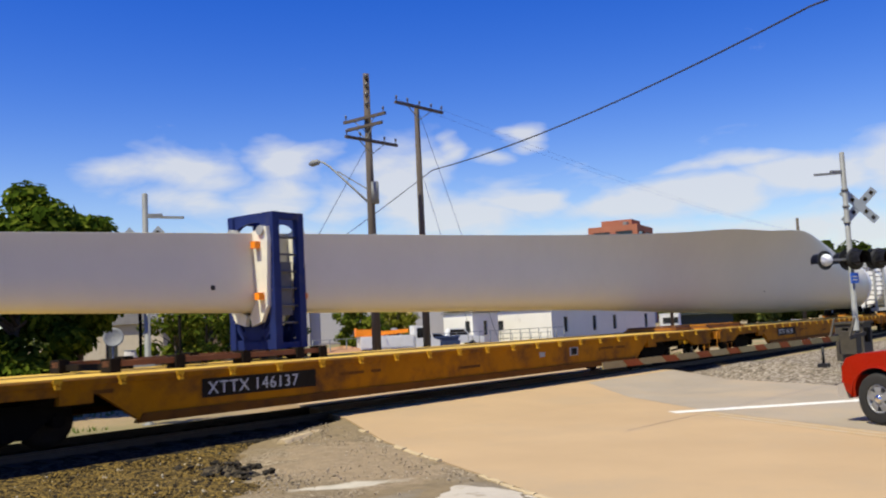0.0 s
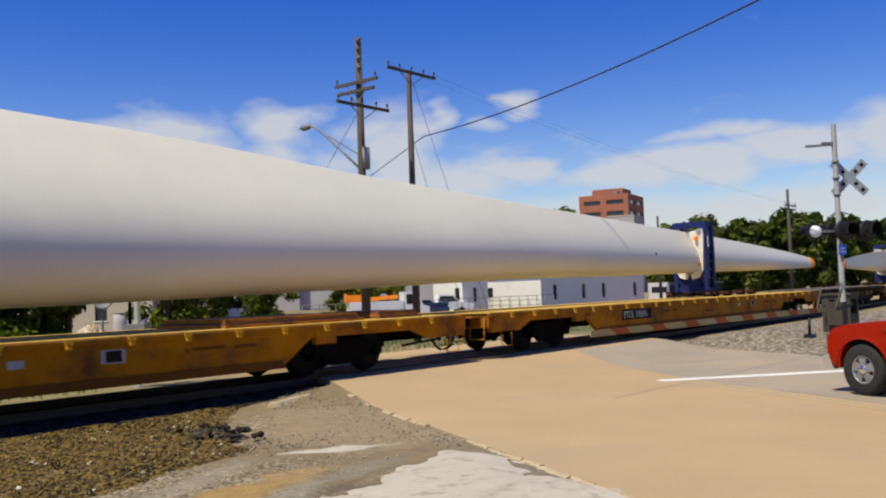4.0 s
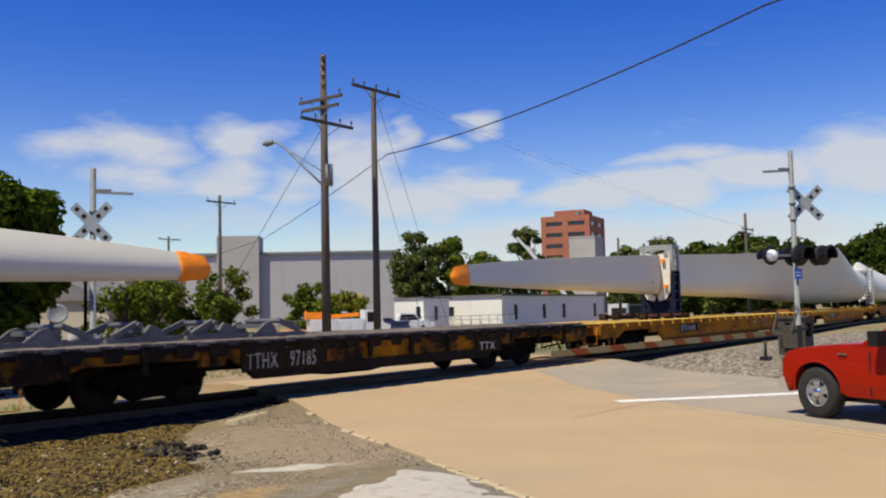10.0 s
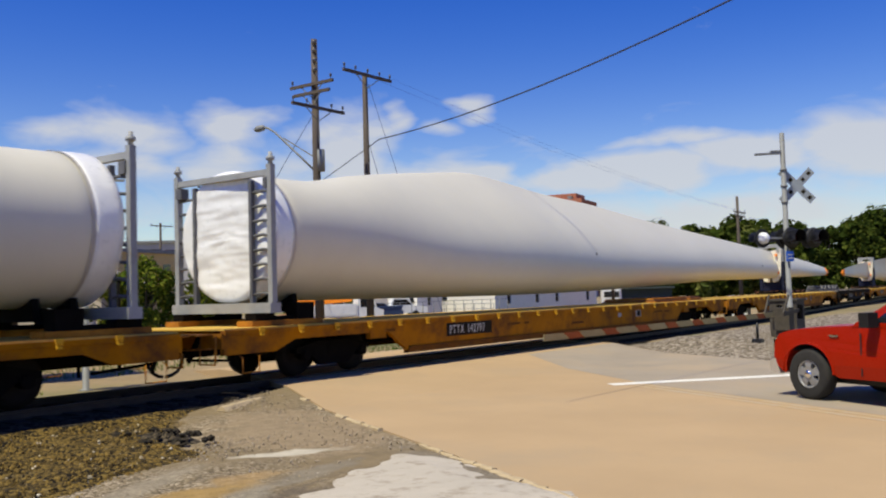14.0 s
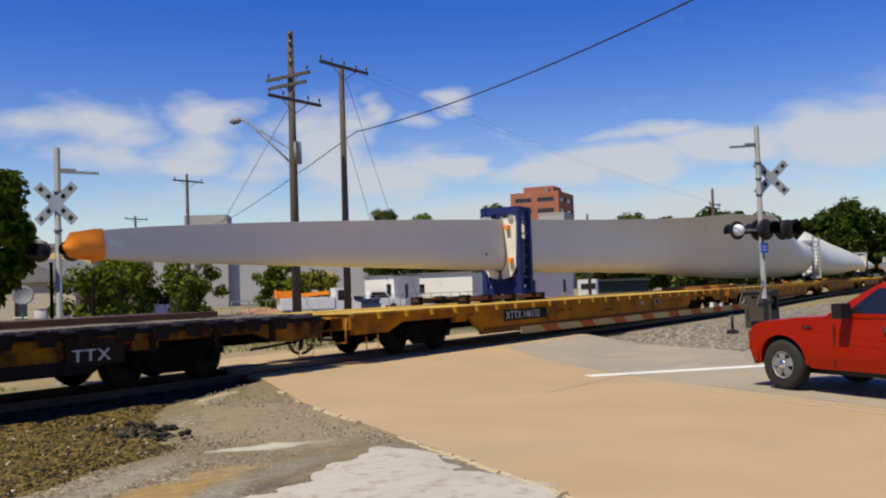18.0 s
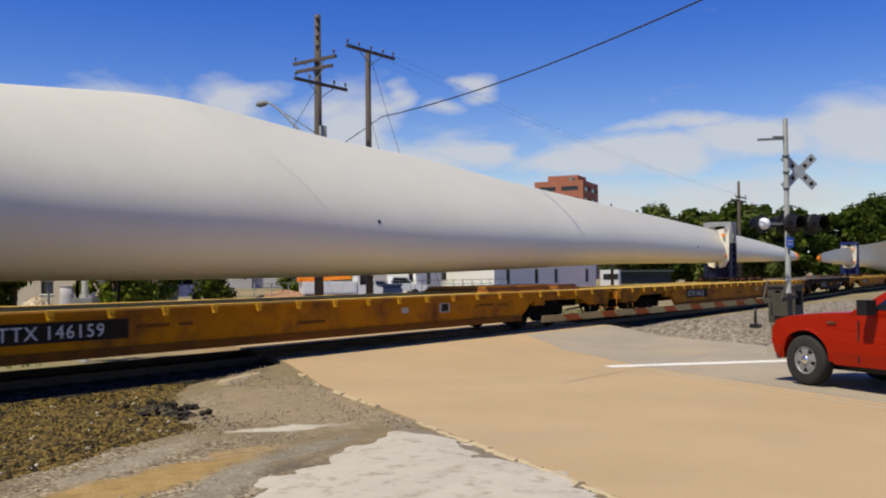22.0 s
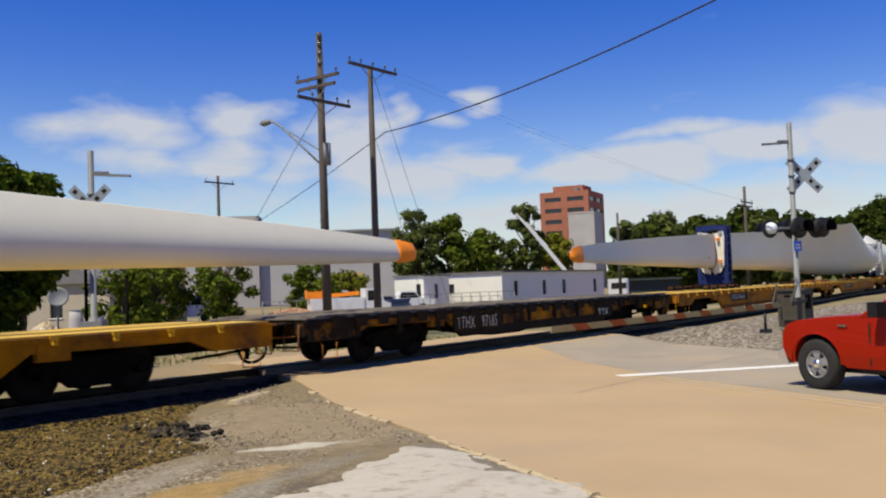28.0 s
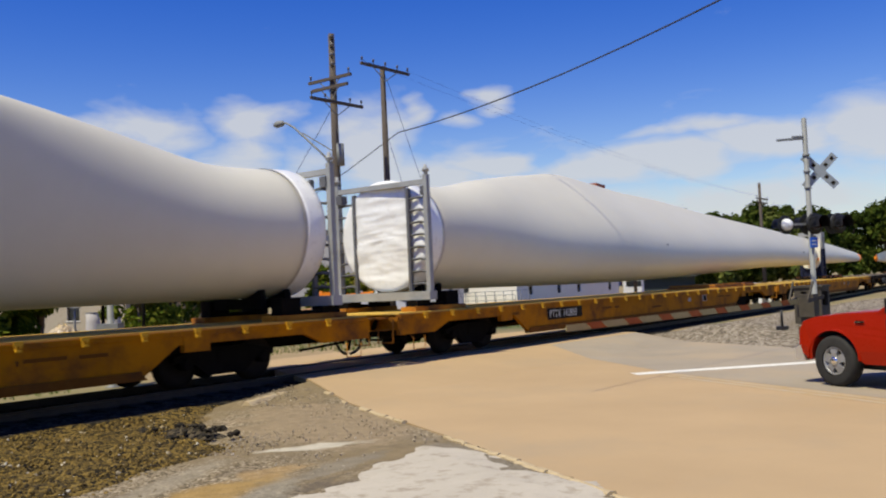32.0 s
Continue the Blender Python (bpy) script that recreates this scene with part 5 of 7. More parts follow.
def signal_mast(x, y, z0, top, turn, arm_dir, back):
    s = thing("crossing_signal", "grey steel rail crossing mast with crossbuck boards and black flasher lamps", "crossing signal", pose(x, y, z0, 0, 0, turn), "crossing signals")
    h = top - z0
    bm = BM()
    turned(bm, [(0, 0.17), (0.03, 0.17), (0.05, 0.075), (h, 0.068), (h + 0.02, 0.04)], (0, 0, 0), (0, 0, 1), 14)
    part("mast", bm, M["galv"], s)
    bm = BM()
    bar(bm, (0, 0, h - 0.55), (arm_dir * 0.95, 0, h - 0.62), 0.05, 0.06)
    bar(bm, (0, 0, h - 0.50), (arm_dir * 0.42, 0, h - 0.52), 0.06, 0.05)
    part("bracket_arm", bm, M["galv"], s)
    bm = BM()
    for z in (h - 1.05, h - 1.5, h - 1.95):
        cyl(bm, (0, 0, z), (0, 0, z + 0.07), 0.095, n=12)
    part("clamp_band", bm, M["galv"], s)
    return s, h


def flasher(parent, x, z, facing, white=False, k=1.0):
    """One round flasher: dark disc, deep hood and lamp body."""
    bm = BM()
    turned(bm, [(0.0, 0.255 * k), (0.012, 0.255 * k), (0.012, 0.10 * k)], (x, facing * 0.12, z), (0, facing, 0), 24)
    disc = part("target_disc", bm, M["black"], parent, "black round backing disc")
    bm = BM()
    turned(bm, [(0.0, 0.12 * k), (0.0, 0.145 * k), (0.05, 0.15 * k)], (x, facing * 0.135, z), (0, facing, 0), 16)
    part("lens", bm, M["lens_red"], disc, "dark red lens")
    bm = BM()
    n = 14
    rows = []
    for d, q in ((0.13, 1.0), (0.34, 0.99), (0.50, 0.90)):
        rows.append([(x + 0.185 * k * q * math.cos(math.pi * (1.15 - 1.3 * i / n)), facing * d, z + 0.185 * k * math.sin(math.pi * (1.15 - 1.3 * i / n))) for i in range(n + 1)])
    loft(bm, rows, closed=False, caps=False)
    bmesh.ops.solidify(bm, geom=bm.faces[:], thickness=0.008)
    part("hood", bm, M["black"], disc)
    bm = BM()
    w = 1.15 if white else 1.0
    turned(bm, [(0, 0.14 * k * w), (0.10, 0.13 * k * w), (0.17, 0.09 * k * w), (0.20, 0.03 * k * w)], (x, facing * 0.11, z), (0, -facing, 0), 16)
    part("lamp_body", bm, M["lamp_white"] if white else M["black"], disc)


# the mast on the viewer's side of the track, seen partly from behind
sig, h = signal_mast(26.24, 7.42, -0.12, 5.82, -33, -1, True)
crossbuck(sig, Vector((0.46, 0.02, h - 1.45)), -22, False)
bm = BM()
bar(bm, (-0.70, 0, 3.03), (0.98, 0, 3.03), 0.06, 0.06)
part("flasher_arm", bm, M["galv"], sig)
for x, f, w, k in ((-0.72, 1, True, 1.02), (0.02, 1, False, 1.16), (0.05, -1, False, 1.16), (0.86, 1, False, 1.12), (0.84, -1, False, 1.12)):
    flasher(sig, x, 3.03, f, w, k)
bm = BM()
box(bm, -0.12, 0.12, -0.11, -0.085, 2.38, 2.66)
part("sign_plate", bm, M["blue_sign"], sig, "small blue notice plate")
for z in (2.56, 2.47):
    bm = BM()
    box(bm, -0.08, 0.08, -0.1145, -0.1105, z - 0.015, z + 0.015)
    part("letter_bar", bm, M["letter"], sig)

gate = thing("crossing_gate", "lowered crossing gate arm with red and pale stripes", "crossing gate", pose(25.75, 7.5, -0.12))
bm = BM()
box(bm, -0.05, 0.25, -0.16, 0.16, 0.0, 0.52)
bevelled(bm, 0.02, 1)
part("pedestal", bm, M["gate_grey"], gate)
bm = BM()
box(bm, -0.12, 0.34, -0.22, 0.22, 0.52, 1.12)
bevelled(bm, 0.05, 2)
part("mechanism_housing", bm, M["gate_grey"], gate, "dark grey gate machine housing")
for s in (-1, 1):
    bm = BM()
    bar(bm, (-0.75, s * 0.24, 0.96), (0.95, s * 0.28, 1.06), 0.05, 0.10)
    part("arm_support", bm, M["gate_grey"], gate)
    bm = BM()
    bar(bm, (0.72, s * 0.28, 0.80), (0.75, s * 0.28, 1.18), 0.08, 0.26)
    part("counterweight", bm, M["black_steel"], gate)
    bm = BM()
    bar(bm, (-0.70, s * 0.24, 0.98), (-0.22, s * 0.26, 1.46), 0.04, 0.06)
    part("conversion_bracket", bm, M["gate_grey"], gate)
n = 17
x0, x1 = -0.72, -12.35
for i in range(n):
    a, b = [x0 + (x1 - x0) * (j + (0.12 if j % 2 else -0.12) * (0 < j < n)) / n for j in (i, i + 1)]
    hgt = 0.066 - 0.010 * i / n
    sl = 0.10
    bm = BM()
    outline = [(a + (sl if i else 0), 0.965 - hgt), (b + (sl if i < n - 1 else 0), 0.965 - hgt), (b - (sl if i < n - 1 else 0), 0.965 + hgt), (a - (sl if i else 0), 0.965 + hgt)]
    yy = 0.3 * i / n
    prism(bm, outline, -0.005 + yy, 0.005 + yy)
    part("arm_stripe", bm, M["stripe_red"] if i % 2 else M["stripe_white"], gate)
bm = BM()
cyl(bm, (-2.15, 0.0, 0.40), (-2.15, 0.0, 0.80), 0.035, n=8)
box(bm, -2.26, -2.04, -0.12, 0.12, 0.30, 0.40)
part("arm_rest", bm, M["black"], gate)

bm = BM()
box(bm, -0.45, 0.45, -0.4, 0.4, 0, 1.25)
bevelled(bm, 0.03, 1)
box(bm, -0.5, 0.5, -0.45, 0.45, 1.25, 1.31)
case = thing("relay_case", "dark grey steel relay case beside the crossing", "relay case", pose(29.4, 8.4, -0.12))
part("case", bm, M["gate_grey"], case)
bm = BM()
box(bm, -0.456, -0.45, -0.34, 0.34, 0.1, 1.18)
part("door", bm, M["gate_grey"], case)

# the mast beyond the track
sig2, h2 = signal_mast(12.5, 19.5, -0.37, 5.12, -55, 1, False)
crossbuck(sig2, Vector((0, -0.1, h2 - 1.30)), 0, False)
bm = BM()
bar(bm, (-0.5, 0, 3.10), (0.5, 0, 3.10), 0.06, 0.06)
part("flasher_arm", bm, M["galv"], sig2)
for x in (-0.37, 0.37):
    flasher(sig2, x, 3.10, -1)
bm = BM()
box(bm, -0.25, 0.25, -0.2, 0.2, 0.9, 1.5)
bevelled(bm, 0.03, 1)
part("junction_box", bm, M["galv"], sig2)


# ---- the gravel shoulder right of the road ----
def shoulder():
    bm = BM()
    step = 0.35
    nx, ny = int(80 / step), int(6.4 / step)
    grid = []
    for j in range(ny + 1):
        row = []
        for i in range(nx + 1):
            x, y = 20.5 + step * i, 7.0 + step * j
            start = ROAD_RIGHT(y) - 0.4 + 0.5 * noise.noise((x * 0.4, y * 0.9, 2.0))
            rise = min(1, max(0, (x - start) / 2.2))
            across = math.sin(math.pi * min(1, max(0, (y - 7.3) / 5.9))) ** 0.7 if 7.3 < y < 13.2 else 0
            hh = 0.46 * rise * across * (1 + 0.25 * noise.noise((x * 0.8, y * 0.8, 4)))
            hh += rise * (0.05 * noise.noise((x * 2.3, y * 2.3, 8)) + 0.035)
            row.append(bm.verts.new((x, y, ground_z(y) - 0.02 + hh)))
        grid.append(row)
    for j in range(ny):
        for i in range(nx):
            bm.faces.new((grid[j][i], grid[j][i + 1], grid[j + 1][i + 1], grid[j + 1][i])).smooth = True
    tagged(part("gravel_shoulder", bm, M["mound"]), "heaped grey gravel shoulder between road and rails", "gravel", kind="stuff")


shoulder()


def loose_stones():
    """Single stones on the bank and the verge, nearest the viewer."""
    rnd = random.Random(21)
    shapes = []
    for k in range(6):
        bm = BM()
        bmesh.ops.create_icosphere(bm, subdivisions=1, radius=1)
        for v in bm.verts:
            v.co *= 0.75 + 0.5 * rnd.random()
            v.co.z *= 0.65
        shapes.append(bm)
    for name, n, region, label in (("ballast_stones", 17000, "bank", "loose coarse brown ballast stones on the bank"), ("gravel_stones", 4600, "verge", "small pale stones scattered over the verge")):
        verts, faces = [], []
        while n:
            x, y = rnd.uniform(-3, 12), rnd.uniform(3.2, 12.9)
            lim = BANK_END(y) + rnd.gauss(0, 0.22)
            if (region == "bank") != (x < lim - 0.15) or x > ROAD_LEFT(y) - 0.25:
                continue
            if region == "verge":                 # thinly strewn over the swept sand, thick near the bank and the slab's edge
                thick = 0.10 + 0.85 * math.exp(-((x - lim) / 1.1) ** 2) + 0.5 * noise.noise((x * 0.9, y * 0.9, 3.0))
                if rnd.random() > thick or (y < 5.9 + 0.31 * (x - 5.2) and x > 3.2 and rnd.random() < 0.93):
                    continue
            n -= 1
            big = rnd.random() ** 2.2
            r = 0.009 + 0.026 * big if region == "bank" else (0.005 + 0.021 * big) * (0.7 if y > 8 else 1)
            z = ground_z(y) + (0.11 * min(1.0, max(0.2, (BANK_END(y) - x) / 1.6)) if region == "bank" else 0.03)
            if region == "verge":
                near_road = min(1, max(0, 1 - (ROAD_LEFT(y) - x) / 3.6))
                z = max(z, z + near_road * (profile(ROAD_Y, y) - 0.005 - z))
            rot = Euler((rnd.uniform(0, 6), rnd.uniform(0, 6), rnd.uniform(0, 6))).to_matrix()
            b = rnd.choice(shapes)
            o = len(verts)
            b.verts.ensure_lookup_table()
            verts += [tuple(rot @ v.co * r + Vector((x, y, z))) for v in b.verts]
            faces += [tuple(v.index + o for v in f.verts) for f in b.faces]
        me = bpy.data.meshes.new(name)
        me.from_pydata(verts, [], faces)
        me.materials.append(M["stone_dark"] if region == "bank" else M["stone_pale"])
        tagged(new(name, me), label, "stones", kind="stuff")


def stone_material(name, a, b, c):
    mt = bpy.data.materials.new(name)
    mt.use_nodes = True
    add, link = nodes_of(mt.node_tree)
    g = add("ShaderNodeNewGeometry")
    col = ramp(add, link, g.outputs["Random Per Island"], [(0.0, a), (0.6, b), (0.96, b), (1.0, c)])
    bs = add("ShaderNodeBsdfPrincipled", Roughness=0.9)
    link(col, bs.inputs["Base Color"])
    out = add("ShaderNodeOutputMaterial")
    link(bs.outputs[0], out.inputs[0])
    return mt


M["stone_dark"] = stone_material("ballast_stone", (0.005, 0.0035, 0.001), (0.19, 0.12, 0.022), (0.58, 0.53, 0.42))
M["stone_pale"] = stone_material("verge_stone", (0.16, 0.125, 0.08), (0.31, 0.25, 0.175), (0.62, 0.58, 0.50))
loose_stones()


def dirt_heap(name, x, y, w, d, h, mat, label, seed):
    bm = BM()
    n = 26
    rings = []
    for j in range(9):
        k = j / 8
        rings.append([(x + w * (1 - k) * math.cos(2 * math.pi * i / n) * (1 + 0.2 * noise.noise((math.cos(i), math.sin(i), seed))), y + d * (1 - k) * math.sin(2 * math.pi * i / n),
                       ground_z(y) - 0.02 + h * math.sin(k * math.pi / 2) * (1 + 0.25 * noise.noise((i * 0.7, k * 3, seed)))) for i in range(n)])
    loft(bm, rings)
    return tagged(part(name, bm, mat), label, "heap", kind="stuff")


# this first heap's dark colour stands in for shadow in the hollow
dirt_heap("earth_heap", 8.15, 10.9, 0.45, 1.0, 0.17, M["tar"], "low heap of earth and broken asphalt, coloured dark as shadow", 2)
dirt_heap("earth_heap", 9.1, 11.9, 0.9, 0.45, 0.14, M["ballast"], "low brown heap of earth on the bank", 3)


# lumps whose dark colour paints the hollow's shadow
def asphalt_lumps():
    rnd = random.Random(31)
    holder = tagged(new("asphalt_rubble"), "broken lumps of old asphalt on the bank, coloured dark as shadow", "rubble", kind="structure")
    for k in range(22):
        a, q = rnd.uniform(0, 6.28), math.sqrt(rnd.random())
        x, y = 8.15 + 0.5 * q * math.cos(a), 10.85 + 1.1 * q * math.sin(a)
        bm = BM()
        bmesh.ops.create_icosphere(bm, subdivisions=1, radius=rnd.uniform(0.03, 0.10))
        for v in bm.verts:
            v.co = Vector((v.co.x * rnd.uniform(0.7, 1.5), v.co.y * rnd.uniform(0.7, 1.4), v.co.z * rnd.uniform(0.4, 0.9)))
        part("asphalt_lump", bm, M["tar"], holder, m=pose(x, y, ground_z(y) + 0.09 + 0.12 * (1 - q), 0, 0, rnd.uniform(0, 360)))


asphalt_lumps()


# ---- pickup truck ----
def arch(cx, r, z0, n=10):
    """Points of a wheel arch from front to back, over the wheel."""
    return [(cx + r * math.cos(math.pi * i / n), z0 + r * math.sin(math.pi * i / n)) for i in range(n + 1)]


def pickup(m):
    """Local x forward from the front axle's ground point, y to the truck's left."""
    t = thing("pickup_truck", "bright red pickup truck waiting at the stop line", "pickup truck", m)
    zc = 0.42
    front, rear_axle, tail = 0.98, -3.68, -4.85
    # lower body with open wheel arches, in cross rows from sill to shoulder line
    body = [(0.84, 0.55), (0.88, 0.70), (0.87, 0.98), (0.78, 1.14), (0.42, 1.22), (-0.25, 1.29), (-0.95, 1.335), (-2.95, 1.34), (-3.02, 1.38), (tail, 1.38), (tail, 0.55)]
    low = list(reversed(arch(rear_axle, 0.535, zc + 0.03)))
    lowf = list(reversed(arch(0.0, 0.535, zc + 0.03)))
    outline = body + [(rear_axle - 0.55, 0.45)] + low + [(rear_axle + 0.62, 0.40), (-0.62, 0.40)] + lowf + [(0.6, 0.42)]
    for name, y0, y1, sgn in (("body", -0.97, 0.97, 0),):
        bm = BM()
        loft(bm, [[(x, y, z) for x, z in outline] for y in (y0, -0.90, -0.45, 0.0, 0.45, 0.90, y1)], smooth=False)
        for v in bm.verts:
            side = abs(v.co.y)
            if side > 0.95:                      # tumblehome above the shoulder, tuck-in below
                v.co.y *= 1 - 0.035 * max(0, (v.co.z - 0.85) / 0.3) - 0.03 * max(0, (0.6 - v.co.z) / 0.2)
            if v.co.x > 0.3:                     # rounded nose
                v.co.x -= 0.16 * (side / 0.97) ** 3 * min(1, (v.co.x - 0.3) / 0.5)
            if v.co.z > 1.1 and side < 0.6:
                v.co.z += 0.03
        bevelled(bm, 0.035, 2, 30)
        part(name, bm, M["pickup_red"], t, "glossy red painted body")
    # cab
    ring = lambda z, xa, xb, w: [(xa, -w, z), (xa, w, z), (xb, w, z), (xb, -w, z)]
    bm = BM()
    loft(bm, [ring(1.31, -0.90, -2.98, 0.93), ring(1.38, -0.98, -2.97, 0.925), ring(1.84, -1.70, -2.86, 0.77), ring(1.95, -1.92, -2.78, 0.71), ring(1.99, -2.08, -2.65, 0.61)], smooth=False)
    bevelled(bm, 0.05, 3, 20)
    cab = part("cab", bm, M["pickup_red"], t, "red painted cab")

    def pane(name, pts, lift, mat):
        bm = BM()
        vs = [bm.verts.new(p) for p in pts]
        f = bm.faces.new(vs)
        f.normal_update()
        r = bmesh.ops.extrude_face_region(bm, geom=[f])
        bmesh.ops.translate(bm, vec=f.normal * lift, verts=[v for v in r["geom"] if isinstance(v, bmesh.types.BMVert)])
        return part(name, bm, mat, cab)
    for s in (-1, 1):
        w = lambda z: s * (0.925 - (z - 1.38) * 0.337 + 0.004)
        pane("side_window", [(-1.30, w(1.39), 1.39), (-2.30, w(1.39), 1.39), (-2.30, w(1.82), 1.82), (-1.80, w(1.82), 1.82)], 0.008 * s, M["glass"])
        pane("rear_side_window", [(-2.37, w(1.39), 1.39), (-2.86, w(1.39), 1.39), (-2.80, w(1.82), 1.81), (-2.37, w(1.82), 1.82)], 0.008 * s, M["glass"])
        bm = BM()
        box(bm, -2.34, -2.315, s * 0.958, s * 0.966, 0.46, 1.20)
        part("door_seam", bm, M["black"], t)
        bm = BM()
        box(bm, -1.105, -1.08, s * 0.958, s * 0.967, 0.46, 1.20)
        part("door_seam", bm, M["black"], t)
        bm = BM()
        box(bm, -2.24, -2.00, s * 0.955, s * 0.985, 1.08, 1.17)
        bevelled(bm, 0.02, 2)
        h = part("door_handle", bm, M["chrome"], t, "chrome door handle plate")
        bm = BM()
        box(bm, -1.45, -1.27, s * 0.98, s * 1.19, 1.31, 1.57)
        bevelled(bm, 0.06, 2)
        mir = part("side_mirror", bm, M["plastic"], t, "black door mirror")
        bm = BM()
        bar(bm, (-1.38, s * 0.90, 1.36), (-1.38, s * 1.05, 1.40), 0.08, 0.06)
        part("mirror_arm", bm, M["plastic"], mir)
        bm = BM()
        box(bm, -0.66, -0.48, s * 0.955, s * 0.966, 1.12, 1.16)
        part("fender_badge", bm, M["chrome"], t)
        # wheel arch lining lips
        for cx in (0.0, rear_axle):
            bm = BM()
            rows = []
            for i in range(13):
                a = math.pi * (i / 12)
                rows.append([(cx + rr * math.cos(a), yy, zc + 0.03 + rr * math.sin(a)) for rr, yy in ((0.525, s * 0.93), (0.525, s * 0.975), (0.56, s * 0.968), (0.56, s * 0.93))])
            loft(bm, rows, smooth=False)
            part("arch_lip", bm, M["pickup_red"], t)
            bm = BM()
            loft(bm, [[(cx + 0.528 * math.cos(math.pi * i / 12), yy, zc + 0.02 + 0.528 * math.sin(math.pi * i / 12)) for i in range(13)] for yy in (s * 0.93, s * 0.55)], closed=False, caps=False)
            part("wheel_well", bm, M["black"], t)
        bm = BM()
        vs = box(bm, 0.64, 0.84, s * 0.62, s * 0.86, 0.80, 1.04)
        bevelled(bm, 0.03, 2)
        part("headlight", bm, M["chrome"], t, "clear headlight")
        bm = BM()
        box(bm, 0.55, 0.72, s * 0.885, s * 0.915, 0.82, 0.98)
        part("corner_lamp", bm, M["lens_red"], t)
    # windscreen
    pane("windscreen", [(-1.02, -0.80, 1.41), (-1.02, 0.80, 1.41), (-1.66, 0.70, 1.82), (-1.66, -0.70, 1.82)], 0.012, M["glass"])
    pane("rear_window", [(-2.972, 0.70, 1.42), (-2.972, -0.70, 1.42), (-2.87, -0.66, 1.80), (-2.87, 0.66, 1.80)], 0.012, M["glass"])
    bm = BM()
    rows = [[(x - 0.14 * abs(y / 0.97) ** 3, y, z) for x, z in ((0.74, 0.40), (0.96, 0.42), (0.98, 0.62), (0.84, 0.68))] for y in np.linspace(-0.97, 0.97, 11)]
    loft(bm, rows, smooth=False)
    bevelled(bm, 0.03, 2, 40)
    part("front_bumper", bm, M["bumper"], t, "silver front bumper")
    bm = BM()
    box(bm, 0.82, 0.885, -0.58, 0.58, 0.70, 1.06)
    grille = part("grille", bm, M["plastic"], t)
    for k in range(3):
        bm = BM()
        box(bm, 0.886, 0.90, -0.56, 0.56, 0.76 + 0.1 * k, 0.79 + 0.1 * k)
        part("grille_bar", bm, M["chrome"], grille)
    bm = BM()
    box(bm, tail - 0.12, tail + 0.02, -0.9, 0.9, 0.48, 0.66)
    part("rear_bumper", bm, M["bumper"], t)
    bm = BM()
    box(bm, rear_axle - 0.3, 0.4, -0.6, 0.6, 0.28, 0.5)
    part("chassis", bm, M["black"], t)
    # wheels
    for cx in (0.0, rear_axle):
        for s in (-1, 1):
            bm = BM()
            turned(bm, [(-0.12, 0.24), (-0.13, 0.36), (-0.11, 0.405), (-0.05, 0.42), (0.05, 0.42), (0.11, 0.405), (0.13, 0.36), (0.12, 0.24)], (cx, s * 0.84, zc), (0, s, 0), 36, False)
            wh = part("wheel", bm, M["rubber"], t, "black tyre")
            bm = BM()
            turned(bm, [(-0.08, 0.22), (0.10, 0.235), (0.115, 0.225), (0.10, 0.205), (0.02, 0.19), (0.02, 0.02)], (cx, s * 0.84, zc), (0, s, 0), 32)
            part("rim", bm, M["alloy"], wh, "silver alloy rim")
            for k in range(5):
                a = 2 * math.pi * k / 5 + 0.3
                bm = BM()
                c0 = Vector((cx, s * 0.945, zc))
                d = Vector((math.cos(a), 0, math.sin(a)))
                n_ = Vector((-math.sin(a), 0, math.cos(a)))
                rows = []
                for rr, hw, dep in ((0.05, 0.06, 0.0), (0.13, 0.058, 0.005), (0.22, 0.085, -0.012)):
                    p = c0 + d * rr + Vector((0, s * dep, 0))
                    rows.append([p + n_ * hw, p - n_ * hw, p - n_ * hw - Vector((0, s * 0.05, 0)), p + n_ * hw - Vector((0, s * 0.05, 0))])
                loft(bm, rows, smooth=False)
                part("spoke", bm, M["alloy"], wh)
            bm = BM()
            turned(bm, [(0, 0.075), (0.03, 0.07), (0.045, 0.04), (0.046, 0.005)], (cx, s * 0.935, zc), (0, s, 0), 16)
            part("hub_cap", bm, M["chrome"], wh)
            bm = BM()
            turned(bm, [(0, 0.20), (0.01, 0.20)], (cx, s * 0.862, zc), (0, s, 0), 20)
            part("brake_disc", bm, M["black"], wh)
    # the body sits low over its wheels
    for ob in t.children_recursive:
        if "wheel" in (ob.name.split(".")[0], ob.parent.name.split(".")[0]):
            continue
        for v in ob.data.vertices:
            v.co.z -= 0.115 * max(0.0, v.co.z - 0.5)
    return t


PICKUP_TURN = 60.8
pk_m = pose(15.93, 4.26, -0.292, 0, 0, PICKUP_TURN) @ pose(0, -0.95, 0)
pickup(pk_m)


